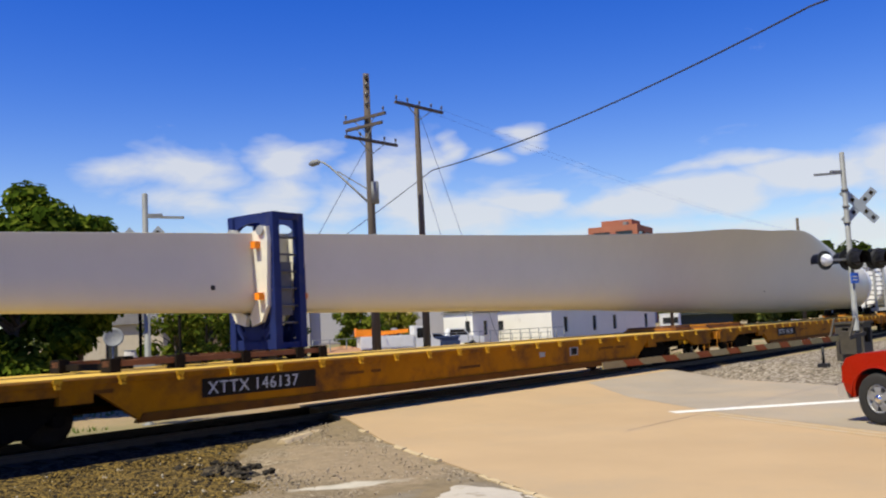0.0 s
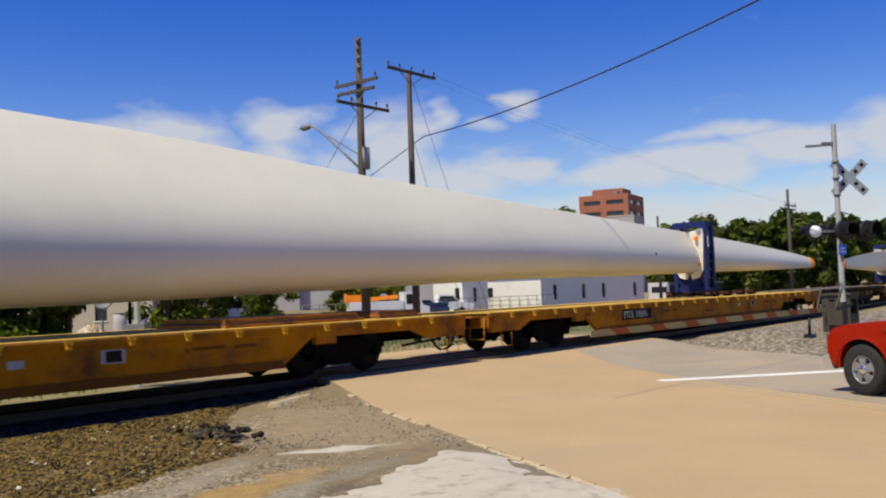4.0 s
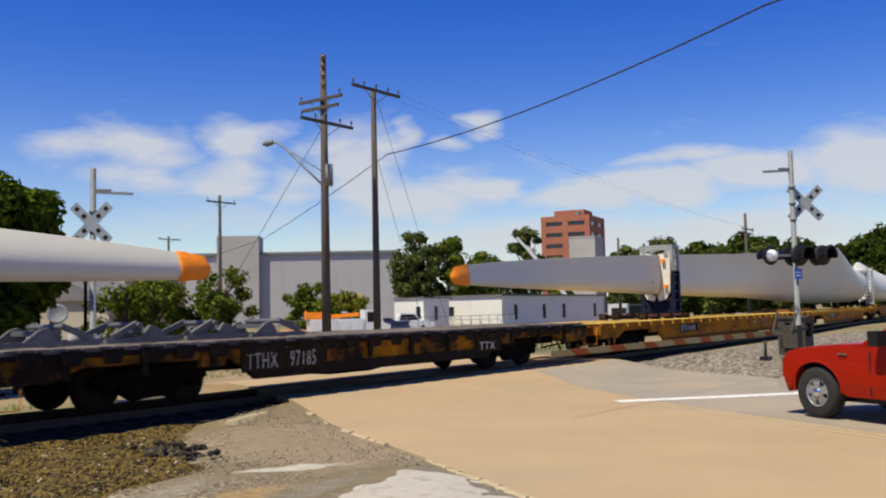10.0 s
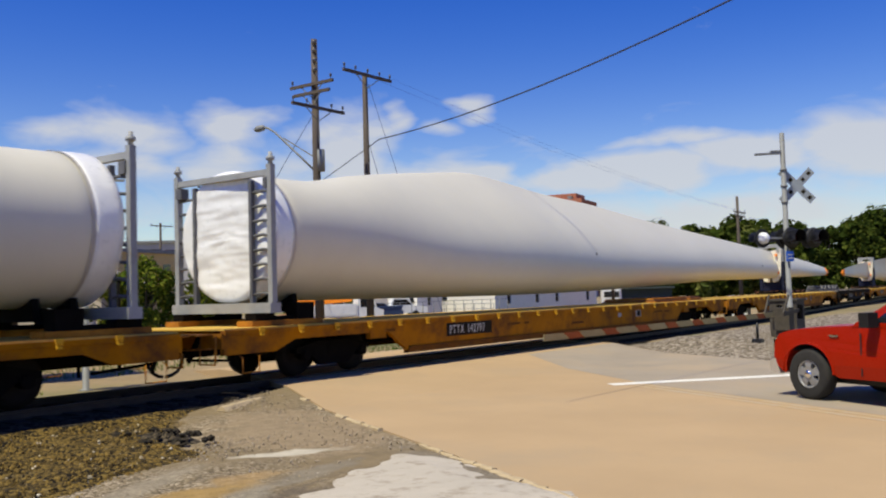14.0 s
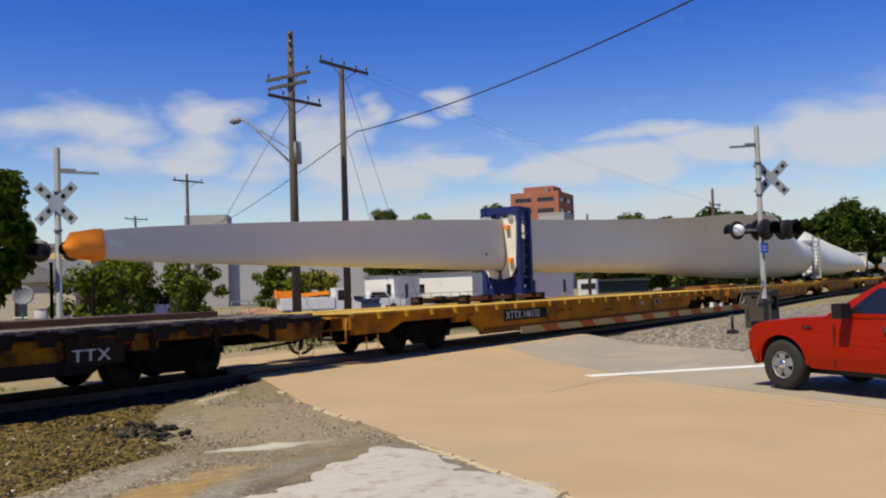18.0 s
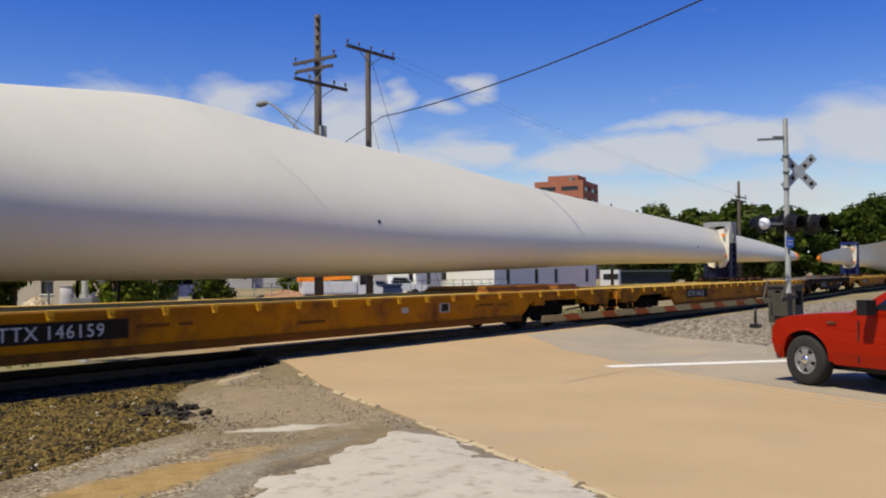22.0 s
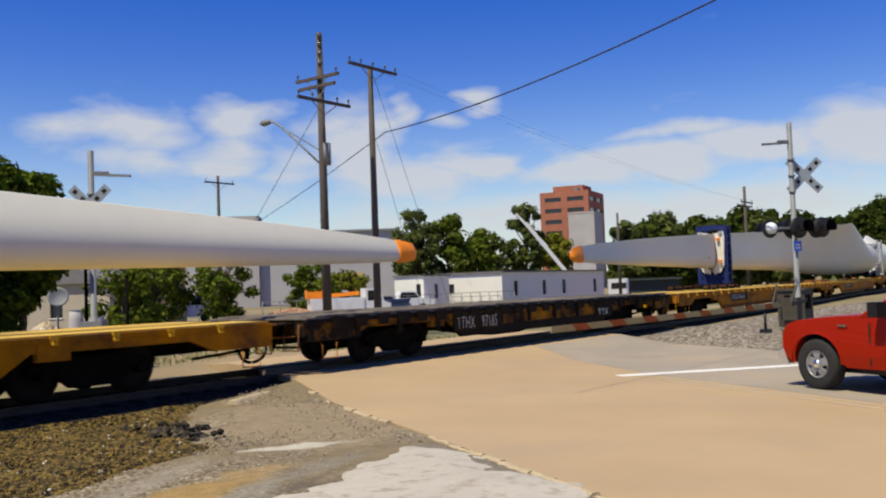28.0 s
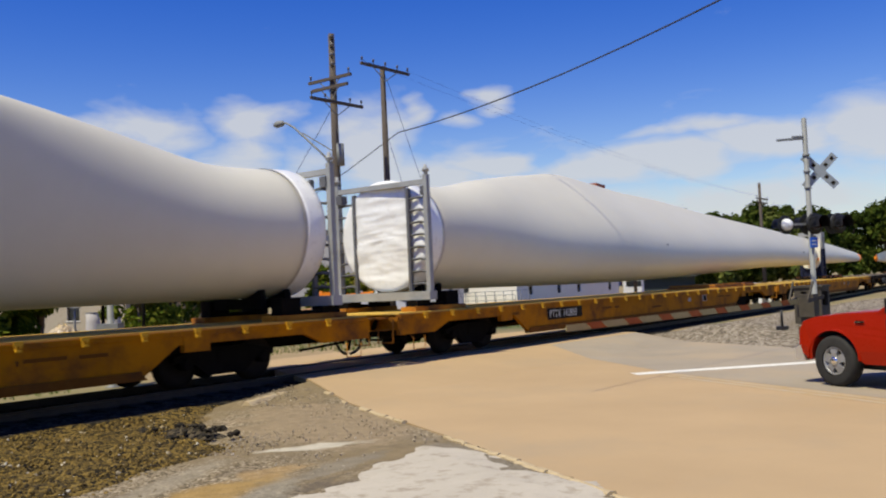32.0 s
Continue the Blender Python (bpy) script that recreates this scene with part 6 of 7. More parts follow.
# ---- trees and bushes ----
def tree(x, y, height, width, leaf, label, seed, leaves=2600, size=0.22, low=0.12, base=None, category="tree"):
    """Tapered trunk, limbs, and a crown of many small leaves in uneven clumps with gaps."""
    rnd = random.Random(seed)
    z0 = ground_z(y) if base is None else base
    t = thing("tree" if category == "tree" else "bush", label, category, pose(x, y, z0 - 0.02))
    bm = BM()
    tr = max(0.06, height * 0.025)
    pts = [(0, 0, 0), (rnd.uniform(-0.1, 0.1), 0, height * 0.25), (rnd.uniform(-0.2, 0.2), rnd.uniform(-0.2, 0.2), height * 0.55), (rnd.uniform(-0.3, 0.3), 0, height * 0.85)]
    for i, (a, b) in enumerate(zip(pts, pts[1:])):
        cyl(bm, a, b, tr * (1 - 0.28 * i), tr * (0.72 - 0.28 * i), 8)
    part("trunk", bm, M["bark"], t)
    clumps = []
    n = int(22 + width * 3.2)
    for i in range(n):
        k = rnd.random()
        zz = height * (low + 0.12 + (0.80 - low) * k)
        shape = math.sin(math.pi * (0.18 + 0.72 * k)) ** 0.7
        a = rnd.uniform(0, 6.283)
        r = width / 2 * shape * math.sqrt(rnd.uniform(0.05, 1.0)) * 0.73
        clumps.append((r * math.cos(a), r * math.sin(a), zz, rnd.uniform(0.13, 0.24) * min(width, height) * 0.62))
    bm = BM()
    for cx, cy, cz, cr in clumps[::2]:
        p0 = Vector((0, 0, min(cz * 0.7, height * 0.6)))
        cyl(bm, p0, (cx, cy, cz), tr * 0.35, tr * 0.10, 5)
    part("branchwork", bm, M["bark"], t)
    verts, faces = [], []
    for i in range(leaves):
        cx, cy, cz, cr = clumps[i % n]
        d = Vector((rnd.gauss(0, 1), rnd.gauss(0, 1), rnd.gauss(0, 1))).normalized()
        rr = cr * (0.35 + 0.85 * rnd.random() ** 0.6)
        c = Vector((cx, cy, cz)) + Vector((d.x * rr, d.y * rr, d.z * rr * 0.8))
        if c.z < height * low * 0.6:
            c.z = height * low * 0.6 + rnd.random() * 0.2
        nrm = (d + Vector((rnd.uniform(-0.7, 0.7), rnd.uniform(-0.7, 0.7), rnd.uniform(-0.2, 0.9)))).normalized()
        q = nrm.to_track_quat("Z", "Y")
        s = size * rnd.uniform(0.6, 1.35)
        ang = rnd.uniform(0, 6.28)
        o = len(verts)
        for k, (lx, ly) in enumerate(((1.0, 0), (0.15, 0.55), (-1.0, 0.1), (0.1, -0.5))):
            v = Vector((lx * math.cos(ang) - ly * math.sin(ang), lx * math.sin(ang) + ly * math.cos(ang), 0.12 * (k % 2))) * s
            verts.append(tuple(c + q @ v))
        faces.append((o, o + 1, o + 2, o + 3))
    me = bpy.data.meshes.new("crown")
    me.from_pydata(verts, [], faces)
    me.materials.append(leaf)
    same("crown", me, t)
    return t


DARK, MID, FAR, PALE = M["leaf_dark"], M["leaf"], M["leaf_far"], M["leaf_pale"]
tree(12.0, 25.0, 6.6, 5.0, DARK, "dense dark green tree beyond the track", 1, 12000, 0.15, 0.02)
tree(13.5, 24.6, 5.9, 3.7, DARK, "dense dark green tree beside the far signal", 2, 8500, 0.15, 0.30)
tree(9.4, 26.5, 6.8, 5.0, DARK, "dense dark green tree beyond the track", 3, 9000, 0.16, 0.02)
tree(7.0, 25.5, 5.4, 4.6, DARK, "dense dark green tree beyond the track", 33, 5000, 0.14, 0.04)
tree(19.3, 28.2, 3.3, 3.2, MID, "round green bush beyond the track", 4, 3600, 0.11, 0.02, category="bush")
tree(21.5, 30.8, 2.6, 2.6, MID, "low green bush beyond the track", 5, 2400, 0.11, 0.02, category="bush")
tree(35.5, 48.4, 4.9, 5.2, MID, "broad green bush near a parking yard", 6, 4200, 0.16, 0.03, category="bush")
tree(38.8, 46.2, 5.2, 5.0, MID, "broad green bush near a parking yard", 7, 4200, 0.16, 0.03, category="bush")
tree(56.6, 56.3, 4.6, 6.4, MID, "spreading green bush by the yard", 8, 3600, 0.2, 0.03, category="bush")
tree(61.5, 56.5, 4.2, 6.0, PALE, "yellow-green bush by the yard", 9, 3000, 0.2, 0.03, category="bush")
tree(86.6, 68.5, 11.7, 7.5, FAR, "tall grey-green tree behind the white building", 10, 4200, 0.32, 0.1)
tree(90.5, 66.5, 11.0, 7.6, MID, "full green tree behind the white building", 11, 4600, 0.32, 0.08)
tree(95.0, 65.0, 9.4, 6.6, MID, "full green tree behind the white building", 12, 3600, 0.32, 0.08)
tree(100.0, 66.0, 8.6, 6.0, FAR, "grey-green tree behind the white building", 13, 3000, 0.32, 0.08)
tree(103.6, 63.4, 13.0, 6.4, FAR, "tall thin-leaved tree behind the white building", 14, 3600, 0.32, 0.12)
tree(106.5, 61.0, 9.0, 6.5, PALE, "yellow-green tree behind the white building", 15, 3200, 0.32, 0.06)
rnd_t = random.Random(77)
WOOD = M["leaf_wood"]
for i in range(15):
    k = i / 14
    tree(118 + 18 * k + rnd_t.uniform(-1, 1), 56 - 19 * k + rnd_t.uniform(-1, 1), 11.2 + rnd_t.uniform(-0.9, 0.9), 8.5, WOOD if i % 3 else FAR, "tree in a far wooded row", 20 + i, 3400, 0.46, 0.0)
for i, (x, y, h, w) in enumerate(((207, 50, 14.4, 12), (212, 45, 16.6, 13), (219, 43.5, 18.8, 15), (228, 40.5, 17.4, 13.5), (250, 40, 15.5, 14), (270, 41, 14, 14))):
    tree(x, y, h, w, WOOD, "dark tree in a row along the line", 40 + i, 3600, 0.6, 0.0)

# far woods close the horizon all round
def woods():
    rnd = random.Random(90)
    verts, faces = [], []
    for i in range(9000):
        a = rnd.uniform(0, 2 * math.pi)
        r = rnd.uniform(330, 420)
        x, y = r * math.sin(a), r * math.cos(a)
        top = 5.5 + 3.5 * noise.noise((x * 0.03, y * 0.03, 1.0)) + 2 * noise.noise((x * 0.12, y * 0.12, 5.0))
        c = Vector((x, y, rnd.uniform(0, 1) ** 0.7 * max(2, top)))
        s = rnd.uniform(1.2, 3.0)
        q = Vector((rnd.gauss(0, 1), rnd.gauss(0, 1), rnd.gauss(0, 0.7))).to_track_quat("Z", "Y")
        o = len(verts)
        for lx, ly in ((1, 0), (0.2, 0.8), (-0.9, 0.3), (-0.5, -0.7), (0.4, -0.8)):
            verts.append(tuple(c + q @ Vector((lx * s, ly * s, 0))))
        faces.append(tuple(range(o, o + 5)))
    me = bpy.data.meshes.new("far_woods")
    me.from_pydata(verts, [], faces)
    me.materials.append(FAR)
    tagged(new("far_woods", me), "far belt of trees along the horizon", "woods", kind="stuff")


woods()


def grass_tufts():
    rnd = random.Random(8)
    verts, faces = [], []
    for i in range(26000):
        x, y = rnd.uniform(4, 48), rnd.uniform(19.5, 44)
        if noise.noise((x * 0.13, y * 0.13, 2)) < -0.02:
            continue
        z = ground_z(y)
        h, a = rnd.uniform(0.05, 0.18), rnd.uniform(0, 6.28)
        o = len(verts)
        w = 0.018
        verts += [(x - w * math.cos(a), y - w * math.sin(a), z), (x + w * math.cos(a), y + w * math.sin(a), z), (x + rnd.uniform(-0.1, 0.1), y + rnd.uniform(-0.1, 0.1), z + h)]
        faces.append((o, o + 1, o + 2))
    me = bpy.data.meshes.new("grass")
    me.from_pydata(verts, [], faces)
    me.materials.append(M["grass"])
    tagged(new("grass", me), "patchy green weeds and grass beyond the track", "grass", kind="stuff")


grass_tufts()


# ---- buildings ----
def wall_with_windows(parent, name, p0, p1, z0, z1, holes, mat, depth=0.25):
    """An upright wall from p0 to p1 with real openings; holes: (from, to, low, high) along the wall."""
    p0, p1 = Vector((*p0, 0)), Vector((*p1, 0))
    ln = (p1 - p0).length
    m = Matrix.Translation(p0) @ (p1 - p0).to_track_quat("X", "Z").to_matrix().to_4x4()
    xs = sorted({0, ln, *[h[0] for h in holes], *[h[1] for h in holes]})
    zs = sorted({z0, z1, *[h[2] for h in holes], *[h[3] for h in holes]})
    bm = BM()
    for xa, xb in zip(xs, xs[1:]):
        for za, zb in zip(zs, zs[1:]):
            cx, cz = (xa + xb) / 2, (za + zb) / 2
            if any(h[0] < cx < h[1] and h[2] < cz < h[3] for h in holes):
                continue
            box(bm, xa, xb, 0, depth, za, zb, m)
    bmesh.ops.remove_doubles(bm, verts=bm.verts, dist=0.0005)
    return part(name, bm, mat, parent), m


def window(parent, m, hole, depth=0.12, frame=M["plastic"], bars=0):
    xa, xb, za, zb = hole
    bm = BM()
    f = 0.06
    for q in ((xa, xb, za, za + f), (xa, xb, zb - f, zb), (xa, xa + f, za + f, zb - f), (xb - f, xb, za + f, zb - f)):
        box(bm, q[0], q[1], depth, depth + 0.06, q[2], q[3], m)
    w = part("window", bm, frame, parent)
    bm = BM()
    box(bm, xa + f, xb - f, depth + 0.02, depth + 0.035, za + f, zb - f, m)
    part("pane", bm, M["dark_glass"], w, "dark window glass")
    bm = BM()
    box(bm, xa - 0.05, xb + 0.05, -0.05, depth, za - 0.06, za - 0.003, m)
    part("sill", bm, M["white_wall"], w)
    return w


wb = thing("white_building", "low white flat-roofed building with narrow dark windows", "building")
wz = -0.25
side = [(76.55, 0.55), (82.0, 0.55), (86.1, 0.55), (93.1, 0.55)]
holes = [(x - 74.4, x - 74.4 + 0.75, 0.62, 2.08) for x, _ in side]
_, m = wall_with_windows(wb, "long_wall", (74.4, 48.4), (95.6, 48.4), wz, 2.92, holes, M["white_wall"])
for hh in holes:
    window(wb, m, hh)
holes = [(1.0, 3.0, 1.02, 2.0)]
_, m = wall_with_windows(wb, "end_wall", (74.4, 56.1), (74.4, 48.65), wz, 2.92, [(0.35, 2.05, 1.02, 1.98)], M["white_wall"])
window(wb, m, (0.35, 2.05, 1.02, 1.98), frame=M["galv"])
bm = BM()
box(bm, 74.2, 95.8, 48.2, 56.3, 2.924, 3.06)
part("flat_roof", bm, M["shingle"], wb)
bm = BM()
box(bm, 74.66, 95.6, 55.85, 56.1, wz, 2.92)
box(bm, 95.35, 95.6, 48.66, 55.84, wz, 2.92)
part("rear_wall", bm, M["white_wall"], wb)
an = thing("white_annex", "small white flat-roofed annex with a dark window", "building")
_, m = wall_with_windows(an, "end_wall", (68.0, 56.4), (68.0, 52.9), wz, 2.80, [(2.6, 3.15, 0.72, 2.05)], M["white_wall"])
window(an, m, (2.6, 3.15, 0.72, 2.05))
_, m = wall_with_windows(an, "side_wall", (68.26, 52.9), (72.0, 52.9), wz, 2.80, [(1.4, 2.0, 0.72, 2.05)], M["white_wall"])
window(an, m, (1.4, 2.0, 0.72, 2.05))
bm = BM()
box(bm, 67.85, 72.2, 52.75, 56.55, 2.804, 2.92)
part("flat_roof", bm, M["shingle"], an)
bm = BM()
box(bm, 68.26, 72.0, 56.15, 56.4, wz, 2.80)
box(bm, 71.75, 72.0, 53.16, 56.14, wz, 2.80)
part("rear_wall", bm, M["white_wall"], an)

ramp_rail = thing("access_railing", "grey steel railing of an access ramp at the white building", "railing", pose(73.0, 51.0, -0.3))
for i in range(7):
    bm = BM()
    cyl(bm, (0.2, -3.2 + i * 1.1, 0), (0.2, -3.2 + i * 1.1, 1.05), 0.03, n=6)
    part("post", bm, M["galv"], ramp_rail)
for z in (0.55, 1.03):
    bm = BM()
    cyl(bm, (0.2, -3.2, z), (0.2, 3.4, z), 0.03, n=6)
    part("rail", bm, M["galv"], ramp_rail)


def brick_tower():
    t = thing("brick_tower", "tall red brick office tower with dark window bands", "tower", pose(268.5, 146, 0, 0, 0, 12))
    w, d, h = 18.5, 16.0, 31.0
    for side, (p0, p1) in (("front", ((-w / 2, -d / 2), (w / 2, -d / 2))), ("side", ((-w / 2, d / 2), (-w / 2, -d / 2 + 0.5)))):
        ln = w if side == "front" else d
        holes = []
        for f in range(8):
            z = 3.0 + f * 3.55
            for a, b in ((0.10, 0.44), (0.56, 0.90)):
                holes.append((ln * a, ln * b, z, z + 1.35))
        wl, m = wall_with_windows(t, side + "_wall", p0, p1, 0, h, holes, M["brick"], 0.5)
        for hh in holes:
            bm = BM()
            box(bm, hh[0], hh[1], 0.36, 0.46, hh[2], hh[3], m)
            part("window_band", bm, M["dark_glass"], wl)
    bm = BM()
    box(bm, -w / 2 + 0.5, w / 2, -d / 2 + 0.5, d / 2, 0, h - 0.4)
    part("core", bm, M["brick"], t)
    bm = BM()
    box(bm, -4.5, 5.5, -5, 5, h - 0.4, h + 2.2)
    part("penthouse", bm, M["brick"], t)
    for x in (-7, -5.6):
        bm = BM()
        box(bm, x, x + 1.0, -4, -2.8, h - 0.4, h + 1.2)
        part("roof_unit", bm, M["galv"], t)


brick_tower()
ct = thing("concrete_tower", "plain grey concrete stair tower", "tower", pose(252.5, 133, 0, 0, 0, 12))
bm = BM()
box(bm, -4.9, 4.9, -4, 4, 0, 22.6)
part("shaft", bm, M["concrete"], ct)
bm = BM()
box(bm, -5.0, 5.0, -4.1, 4.1, 22.6, 23.0)
part("parapet", bm, M["concrete"], ct)


def warehouse():
    t = thing("grey_warehouse", "long grey metal-clad warehouse with a stair tower", "warehouse")
    a, b = Vector((83.0, 119.0, 0)), Vector((108.5, 89.0, 0))
    d = (b - a).normalized()
    m = Matrix.Translation(a) @ d.to_track_quat("X", "Z").to_matrix().to_4x4()
    ln = (b - a).length
    bm = BM()
    box(bm, 0, ln, 0.12, 22, -0.2, 10.6, m)
    part("hall", bm, M["metal_wall"], t)
    k = 0.0
    while k < ln - 1:
        bm = BM()
        box(bm, k, k + 1.975, 0.06, 0.118, 0, 10.6, m)
        part("wall_panel", bm, M["metal_wall"], t)
        k += 2.0
    bm = BM()
    box(bm, -0.3, ln + 0.3, -0.3, 22.3, 10.604, 10.95, m)
    part("roof_edge", bm, M["galv"], t)
    bm = BM()
    box(bm, 12.4, 18.6, -1.2, 4, -0.2, 13.4, m)
    part("stair_tower", bm, M["concrete"], t)
    bm = BM()
    box(bm, 30, 34, -0.01, 0.06, 0, 4.5, m)
    part("loading_door", bm, M["tan_wall"], t)


warehouse()


def small_house(x, y, w, d, h, roof, turn, wall, label):
    t = thing("house", label, "house", pose(x, y, ground_z(y) - 0.02, 0, 0, turn))
    _, m = wall_with_windows(t, "front_wall", (-w / 2, -d / 2), (w / 2, -d / 2), 0, h, [(w * 0.2, w * 0.2 + 0.9, 1.0, 2.1), (w * 0.62, w * 0.62 + 0.9, 1.0, 2.1)], wall)
    window(t, m, (w * 0.2, w * 0.2 + 0.9, 1.0, 2.1))
    window(t, m, (w * 0.62, w * 0.62 + 0.9, 1.0, 2.1))
    _, m = wall_with_windows(t, "side_wall", (-w / 2, d / 2), (-w / 2, -d / 2 + 0.26), 0, h, [(d * 0.4, d * 0.4 + 0.9, 1.0, 2.1)], wall)
    window(t, m, (d * 0.4, d * 0.4 + 0.9, 1.0, 2.1))
    bm = BM()
    box(bm, w / 2 - 0.25, w / 2, -d / 2 + 0.26, d / 2, 0, h)
    box(bm, -w / 2 + 0.26, w / 2 - 0.26, d / 2 - 0.25, d / 2, 0, h)
    part("rear_wall", bm, wall, t)
    bm = BM()
    loft(bm, [[(-w / 2 - 0.3, -d / 2 - 0.3, h + 0.004), (-w / 2 - 0.3, 0, h + roof), (-w / 2 - 0.3, d / 2 + 0.3, h + 0.004)], [(w / 2 + 0.3, -d / 2 - 0.3, h + 0.004), (w / 2 + 0.3, 0, h + roof), (w / 2 + 0.3, d / 2 + 0.3, h + 0.004)]], smooth=False)
    part("roof", bm, M["shingle"], t)
    return t


small_house(33.2, 52.5, 5, 7, 3.0, 1.5, 20, M["dull_wall"], "small cream house with a grey gable roof")
th = thing("tan_building", "flat tan two-storey building behind the bushes", "building", pose(41.0, 60.0, -0.3, 0, 0, 15))
bm = BM()
box(bm, -3.4, 3.4, -3, 3, 0, 5.6)
part("wall_block", bm, M["tan_wall"], th)
bm = BM()
box(bm, -3.6, 3.6, -3.2, 3.2, 5.604, 5.85)
part("roof_edge", bm, M["galv"], th)
for x in (-2.2, 0.0, 2.0):
    bm = BM()
    box(bm, x - 0.4, x + 0.4, -3.03, -2.98, 3.6, 4.8)
    part("window", bm, M["dark_glass"], th)

shed = thing("dark_shed", "long low dark green open shed", "shed", pose(109.5, 49.4, -0.3, 0, 0, -64))
bm = BM()
box(bm, -4.0, 4.0, 0, 4, 0.0, 2.0)
part("wall_block", bm, M["dark_shed"], shed)
bm = BM()
box(bm, -4.3, 4.3, -0.6, 4.3, 2.004, 2.25)
part("roof", bm, M["dark_shed"], shed)
wbx = thing("white_container", "small white site container", "container", pose(103.8, 50.6, -0.3, 0, 0, -60))
bm = BM()
box(bm, -1.2, 1.2, -0.9, 0.9, 0.3, 2.3)
bevelled(bm, 0.05, 1)
part("body", bm, M["white_paint"], wbx)
bm = BM()
box(bm, -0.9, 0.9, -0.93, -0.9, 1.1, 1.8)
part("window", bm, M["dark_glass"], wbx)
bm = BM()
for x in (-1, 0.8):
    box(bm, x, x + 0.2, -0.7, 0.7, 0, 0.3)
part("skid_base", bm, M["black_steel"], wbx)
for dx, hh in ((0, 0.95), (0.9, 0.75)):
    bx = thing("white_cabinet", "small white utility cabinet beside the line", "cabinet", pose(56.6 + dx, 19.3 - dx * 0.3, -0.38))
    bm = BM()
    box(bm, -0.35, 0.35, -0.3, 0.3, 0, hh + 0.5)
    bevelled(bm, 0.03, 1)
    part("body", bm, M["white_paint"], bx)
    bm = BM()
    box(bm, -0.3, 0.3, -0.313, -0.303, 0.1, hh + 0.4)
    part("door", bm, M["white_paint"], bx)

crane = thing("boom_crane", "white telescopic boom of a small mobile crane", "crane", pose(101.6, 56.2, -0.3))
bm = BM()
bar(bm, (0.0, 0, 3.0), (-3.24, 3.96, 9.6), 0.40, 0.44)
part("boom", bm, M["white_paint"], crane)
bm = BM()
bar(bm, (-1.62, 1.98, 6.6), (-3.96, 4.86, 10.8), 0.28, 0.30)
part("boom_extension", bm, M["white_paint"], crane)
bm = BM()
box(bm, -1.3, 1.3, -1.1, 1.1, 0.7, 1.6)
box(bm, -0.7, 0.7, -0.8, 0.8, 1.6, 3.1)
bevelled(bm, 0.06, 1)
part("body", bm, M["galv"], crane)
for x in (-1, 1):
    for s in (-1, 1):
        bm = BM()
        cyl(bm, (x, s * 0.95, 0.5), (x, s * 1.25, 0.5), 0.5, n=18)
        part("wheel", bm, M["rubber"], crane)


def parked(kind, x, y, turn, paint, label):
    """A simple parked vehicle with body, glass and wheels."""
    t = thing(kind, label, "van" if kind == "van" else "car", pose(x, y, ground_z(y), 0, 0, turn), "parked vehicles")
    if kind == "van":
        body, cab = [(-2.6, 0.4), (2.4, 0.4), (2.5, 0.9), (2.2, 1.1), (1.7, 1.25), (1.2, 2.05), (-2.5, 2.1), (-2.6, 1.9)], None
    elif kind == "pickup":
        body, cab = [(-2.7, 0.45), (2.6, 0.45), (2.65, 0.95), (1.5, 1.1), (-2.65, 1.1)], [(1.4, 1.1), (0.8, 1.75), (-0.5, 1.78), (-0.8, 1.1)]
    else:
        body, cab = [(-2.2, 0.35), (2.2, 0.35), (2.25, 0.7), (1.2, 0.92), (-2.15, 0.95)], [(1.15, 0.92), (0.5, 1.42), (-0.9, 1.44), (-1.7, 0.95)]
    bm = BM()
    prism(bm, body, -0.9, 0.9)
    bevelled(bm, 0.08, 2)
    part("body", bm, paint, t)
    if cab:
        bm = BM()
        prism(bm, cab, -0.78, 0.78)
        bevelled(bm, 0.05, 1)
        c = part("cab", bm, paint, t)
        bm = BM()
        (xa, za), (xb, zb), (xc, zc), (xd, zd) = cab
        prism(bm, [(xa - 0.2, za + 0.06), (xb - 0.05, zb - 0.1), (xc + 0.05, zc - 0.1), (xd + 0.2, zd + 0.06)], -0.795, 0.795)
        part("side_glass", bm, M["glass"], c)
    else:
        bm = BM()
        prism(bm, [(1.62, 1.3), (1.25, 1.9), (0.5, 1.9), (0.5, 1.3)], -0.912, 0.912)
        part("side_glass", bm, M["glass"], t)
    for x_ in (-1.5, 1.5):
        for s in (-1, 1):
            bm = BM()
            turned(bm, [(0, 0.2), (0, 0.33), (0.2, 0.33), (0.2, 0.2)], (x_, s * 0.72, 0.33), (0, s, 0), 16)
            part("wheel", bm, M["rubber"], t)
    return t


parked("van", 45.9, 59.3, -40, M["white_paint"], "white van parked in the yard")
parked("car", 43.6, 60.6, -38, M["white_paint"], "white car parked in the yard")
parked("pickup", 66.0, 53.6, -38, M["white_paint"], "white pickup parked by the annex")
parked("car", 62.6, 53.2, -38, M["blue_paint"], "dark blue car parked in the yard")
parked("car", 58.0, 51.0, -38, M["blue_paint"], "dark blue car parked in the yard")
parked("van", 59.5, 56.5, -38, M["white_paint"], "white van parked in the yard")
dirt_heap("clay_heap", 43.2, 44.6, 4.2, 1.8, 0.95, M["clay"], "low heap of orange clay in the yard", 4)
dirt_heap("clay_heap", 39.4, 45.6, 3.8, 1.5, 0.55, M["earth"], "low spread of brown earth in the yard", 6)


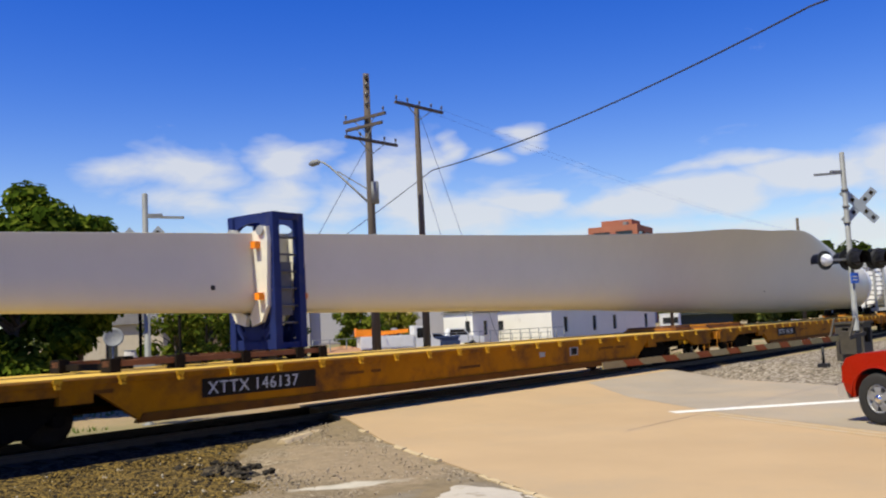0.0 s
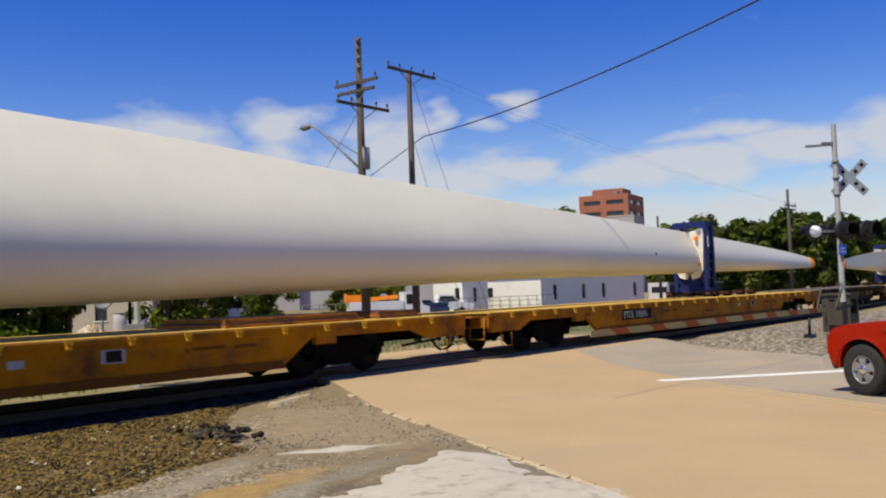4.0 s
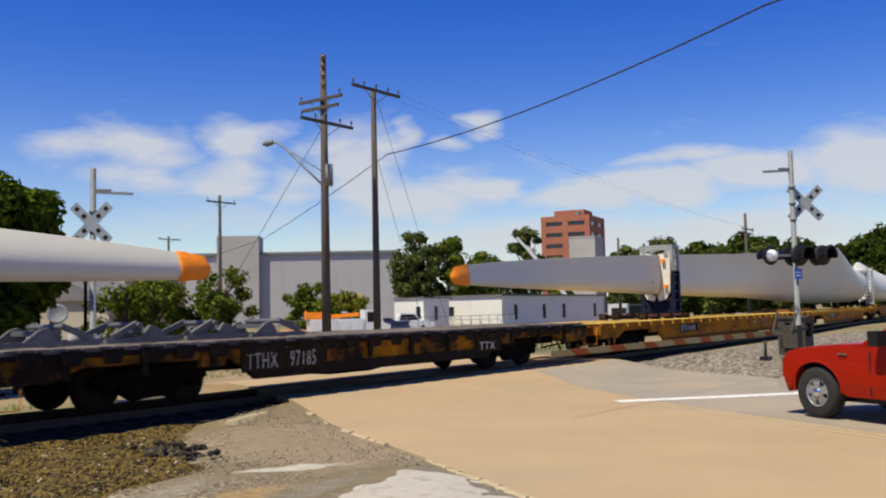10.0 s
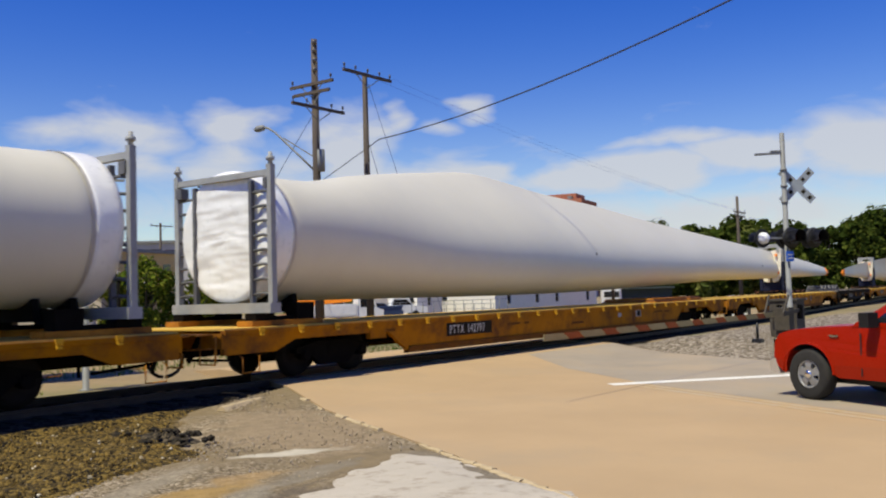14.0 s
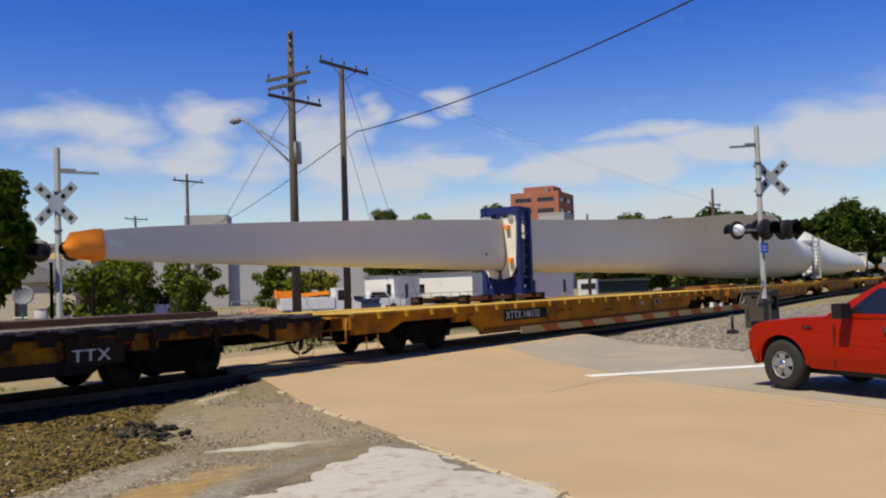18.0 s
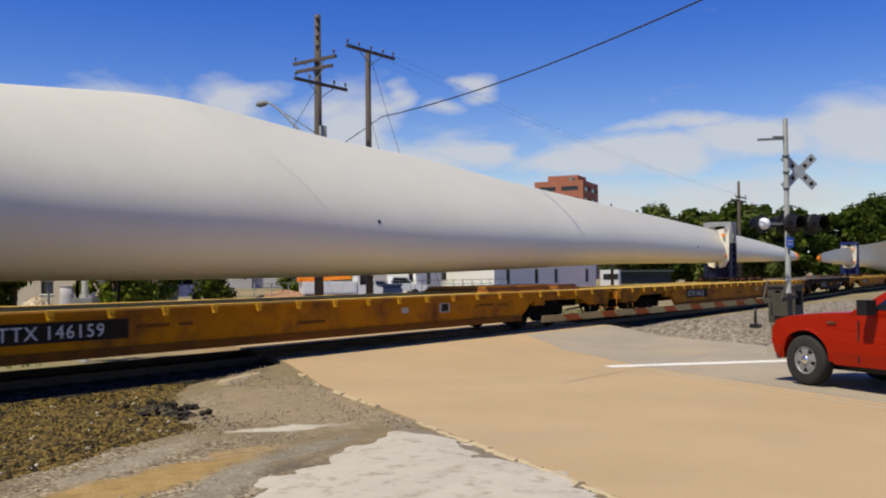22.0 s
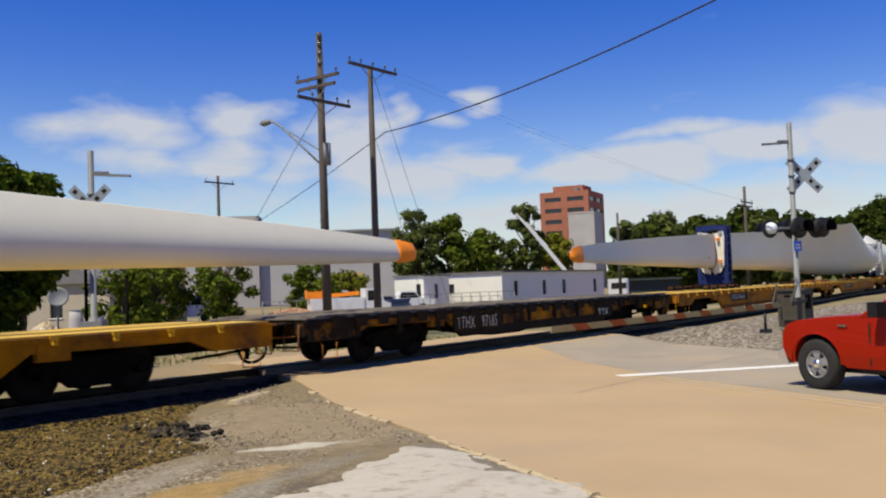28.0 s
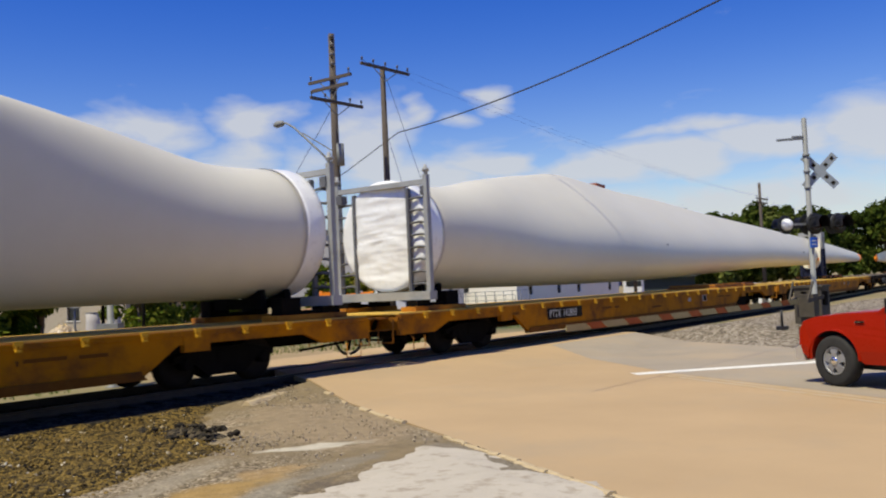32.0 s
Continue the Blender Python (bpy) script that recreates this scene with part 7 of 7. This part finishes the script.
def utility_truck(x, y, turn):
    """A white service truck that carries an orange work platform."""
    t = thing("utility_truck", "white service truck with an orange work platform on its bed", "truck", pose(x, y, ground_z(y), 0, 0, turn))
    bm = BM()
    prism(bm, [(1.0, 0.5), (2.7, 0.5), (2.75, 1.1), (2.3, 1.25), (1.95, 2.1), (1.0, 2.15)], -0.95, 0.95)
    bevelled(bm, 0.06, 2)
    cab = part("cab", bm, M["white_paint"], t)
    bm = BM()
    prism(bm, [(1.15, 1.32), (2.15, 1.32), (1.9, 1.98), (1.15, 2.0)], -0.962, 0.962)
    part("side_glass", bm, M["glass"], cab)
    bm = BM()
    box(bm, -2.7, 0.95, -1.0, 1.0, 0.7, 1.55)
    bevelled(bm, 0.04, 1)
    part("service_body", bm, M["white_paint"], t)
    for k in range(4):
        bm = BM()
        box(bm, -2.6 + k * 0.88, -1.8 + k * 0.88, -1.025, -1.003, 0.8, 1.45)
        part("locker_door", bm, M["white_paint"], t)
    bm = BM()
    bar(bm, (-1.6, 0, 1.70), (0.7, 0, 1.85), 0.30, 0.26)
    part("lift_arm", bm, M["orange"], t, "orange lift arm")
    bm = BM()
    box(bm, -2.9, -1.7, -0.6, 0.6, 1.56, 1.68)
    for sx in (-2.9, -1.74):
        box(bm, sx, sx + 0.05, -0.6, 0.6, 1.68, 2.15)
    box(bm, -2.9, -1.69, -0.62, -0.58, 1.68, 2.05)
    part("work_platform", bm, M["orange"], t, "orange work platform")
    for x_ in (-1.7, 1.8):
        for sy in (-1, 1):
            bm = BM()
            turned(bm, [(0, 0.25), (0, 0.42), (0.25, 0.42), (0.25, 0.25)], (x_, sy * 0.72, 0.42), (0, sy, 0), 18)
            part("wheel", bm, M["rubber"], t)
    return t


utility_truck(46.9, 43.0, -38)
for x, y, paint, label in ((51.6, 44.0, M["blue_paint"], "dark blue steel skip in the yard"), (53.3, 44.2, M["blue_paint"], "dark blue steel skip in the yard")):
    sk = thing("steel_skip", label, "skip", pose(x, y, ground_z(y), 0, 0, -40), "steel skips")
    bm = BM()
    prism(bm, [(-0.75, 0.05), (0.75, 0.05), (0.95, 1.25), (-0.95, 1.25)], -0.8, 0.8)
    bevelled(bm, 0.03, 1)
    part("tub", bm, paint, sk)
    bm = BM()
    box(bm, -1.0, 1.0, -0.85, -0.80, 1.15, 1.3)
    part("rim", bm, paint, sk)
# a bar of floodlights hangs on the farthest pole
lamp_pole = [ob for ob in scene.objects if ob.name.startswith("utility_pole") and abs(ob.matrix_basis.translation.x - 74.1) < 0.1][0]
bm = BM()
bar(bm, (-1.7, -0.25, 8.75), (1.7, -0.25, 8.75), 0.10, 0.10)
lamp_bar = part("lamp_bar", bm, M["pole_wood"], lamp_pole)
for dx in (-1.5, -0.75, 0.75, 1.5):
    bm = BM()
    box(bm, dx - 0.32, dx + 0.32, -0.75, -0.31, 8.35, 8.85)
    bevelled(bm, 0.08, 1)
    part("floodlight", bm, M["black"], lamp_bar, "dark floodlight head")
dirt_heap("rubble_heap", 22.4, 38.6, 1.3, 1.1, 1.05, M["rubble"], "heap of pale broken concrete", 9)
dirt_heap("rubble_heap", 25.6, 38.0, 2.2, 1.3, 0.7, M["rubble"], "low heap of pale broken concrete", 10)
dish = thing("satellite_dish", "grey satellite dish on a short pole", "dish", pose(22.75, 38.2, -0.38))
bm = BM()
turned(bm, [(0.0, 0.02), (0.02, 0.2), (0.06, 0.34), (0.12, 0.45), (0.10, 0.45), (0.03, 0.32), (-0.02, 0.02)], (0, 0, 2.2), (-0.5, -0.8, 0.3), 24)
part("dish", bm, M["galv"], dish)
bm = BM()
cyl(bm, (0, 0.05, 0), (0, 0.05, 2.25), 0.05, n=8)
part("pole", bm, M["galv"], dish)
for dx in (0.0, 0.75):
    tk = thing("grey_drum", "grey steel drum standing on the rubble", "drum", pose(23.3 + dx, 37.7 - dx * 0.6, -0.38))
    bm = BM()
    turned(bm, [(0, 0.3), (0.5, 0.32), (0.55, 0.34), (0.6, 0.32), (1.15, 0.32), (1.2, 0.3), (1.58, 0.3)], (0, 0, 0), (0, 0, 1), 18)
    part("drum", bm, M["concrete"], tk)
    bm = BM()
    turned(bm, [(0, 0.31), (0.04, 0.31)], (0, 0, 1.58), (0, 0, 1), 18)
    part("lid", bm, M["galv"], tk)


def yard_fence():
    f = thing("yard_fence", "chain-link yard fence with steel posts and a top rail", "fence")
    for i in range(22):
        x, y = 40 + i * 1.6, 44.0 + i * 0.12
        bm = BM()
        cyl(bm, (x, y, ground_z(y)), (x, y, ground_z(y) + 1.5), 0.035, n=6)
        part("post", bm, M["galv"], f)
    bm = BM()
    cyl(bm, (40, 44, ground_z(44) + 1.48), (73.6, 46.5, ground_z(46) + 1.48), 0.025, n=6)
    part("top_rail", bm, M["galv"], f)


yard_fence()
for x, y, h in ((14.9, 23.6, 3.0), (16.9, 24.6, 2.7), (24.0, 33.0, 3.2)):
    s = thing("steel_post", "dark slender steel post beyond the track", "post", pose(x, y, ground_z(y)))
    bm = BM()
    cyl(bm, (0, 0, 0), (0, 0, h), 0.05, 0.045, 8)
    part("shaft", bm, M["black_steel"], s)
    bm = BM()
    turned(bm, [(0, 0.05), (0.03, 0.06), (0.05, 0.01)], (0, 0, h), (0, 0, 1), 8)
    part("cap", bm, M["black_steel"], s)


# ---- sleepers, last ----
def sleepers():
    bm = BM()
    box(bm, -0.115, 0.115, -1.3, 1.3, 0, 0.17)
    bevelled(bm, 0.015, 1)
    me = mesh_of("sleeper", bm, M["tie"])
    holder = tagged(new("sleepers"), "dark timber sleepers half sunk in ballast", "sleeper", kind="structure")
    x = -12.0
    while x < 90:
        if not (ROAD_LEFT(TRACK_Y) - 0.3 < x < ROAD_RIGHT(TRACK_Y) + 0.3):
            same("sleeper", me, holder, pose(x, curve_y(x), -0.30, 0, 0, 0.6 * math.sin(x * 7)))
        x += 0.53


sleepers()


motions()
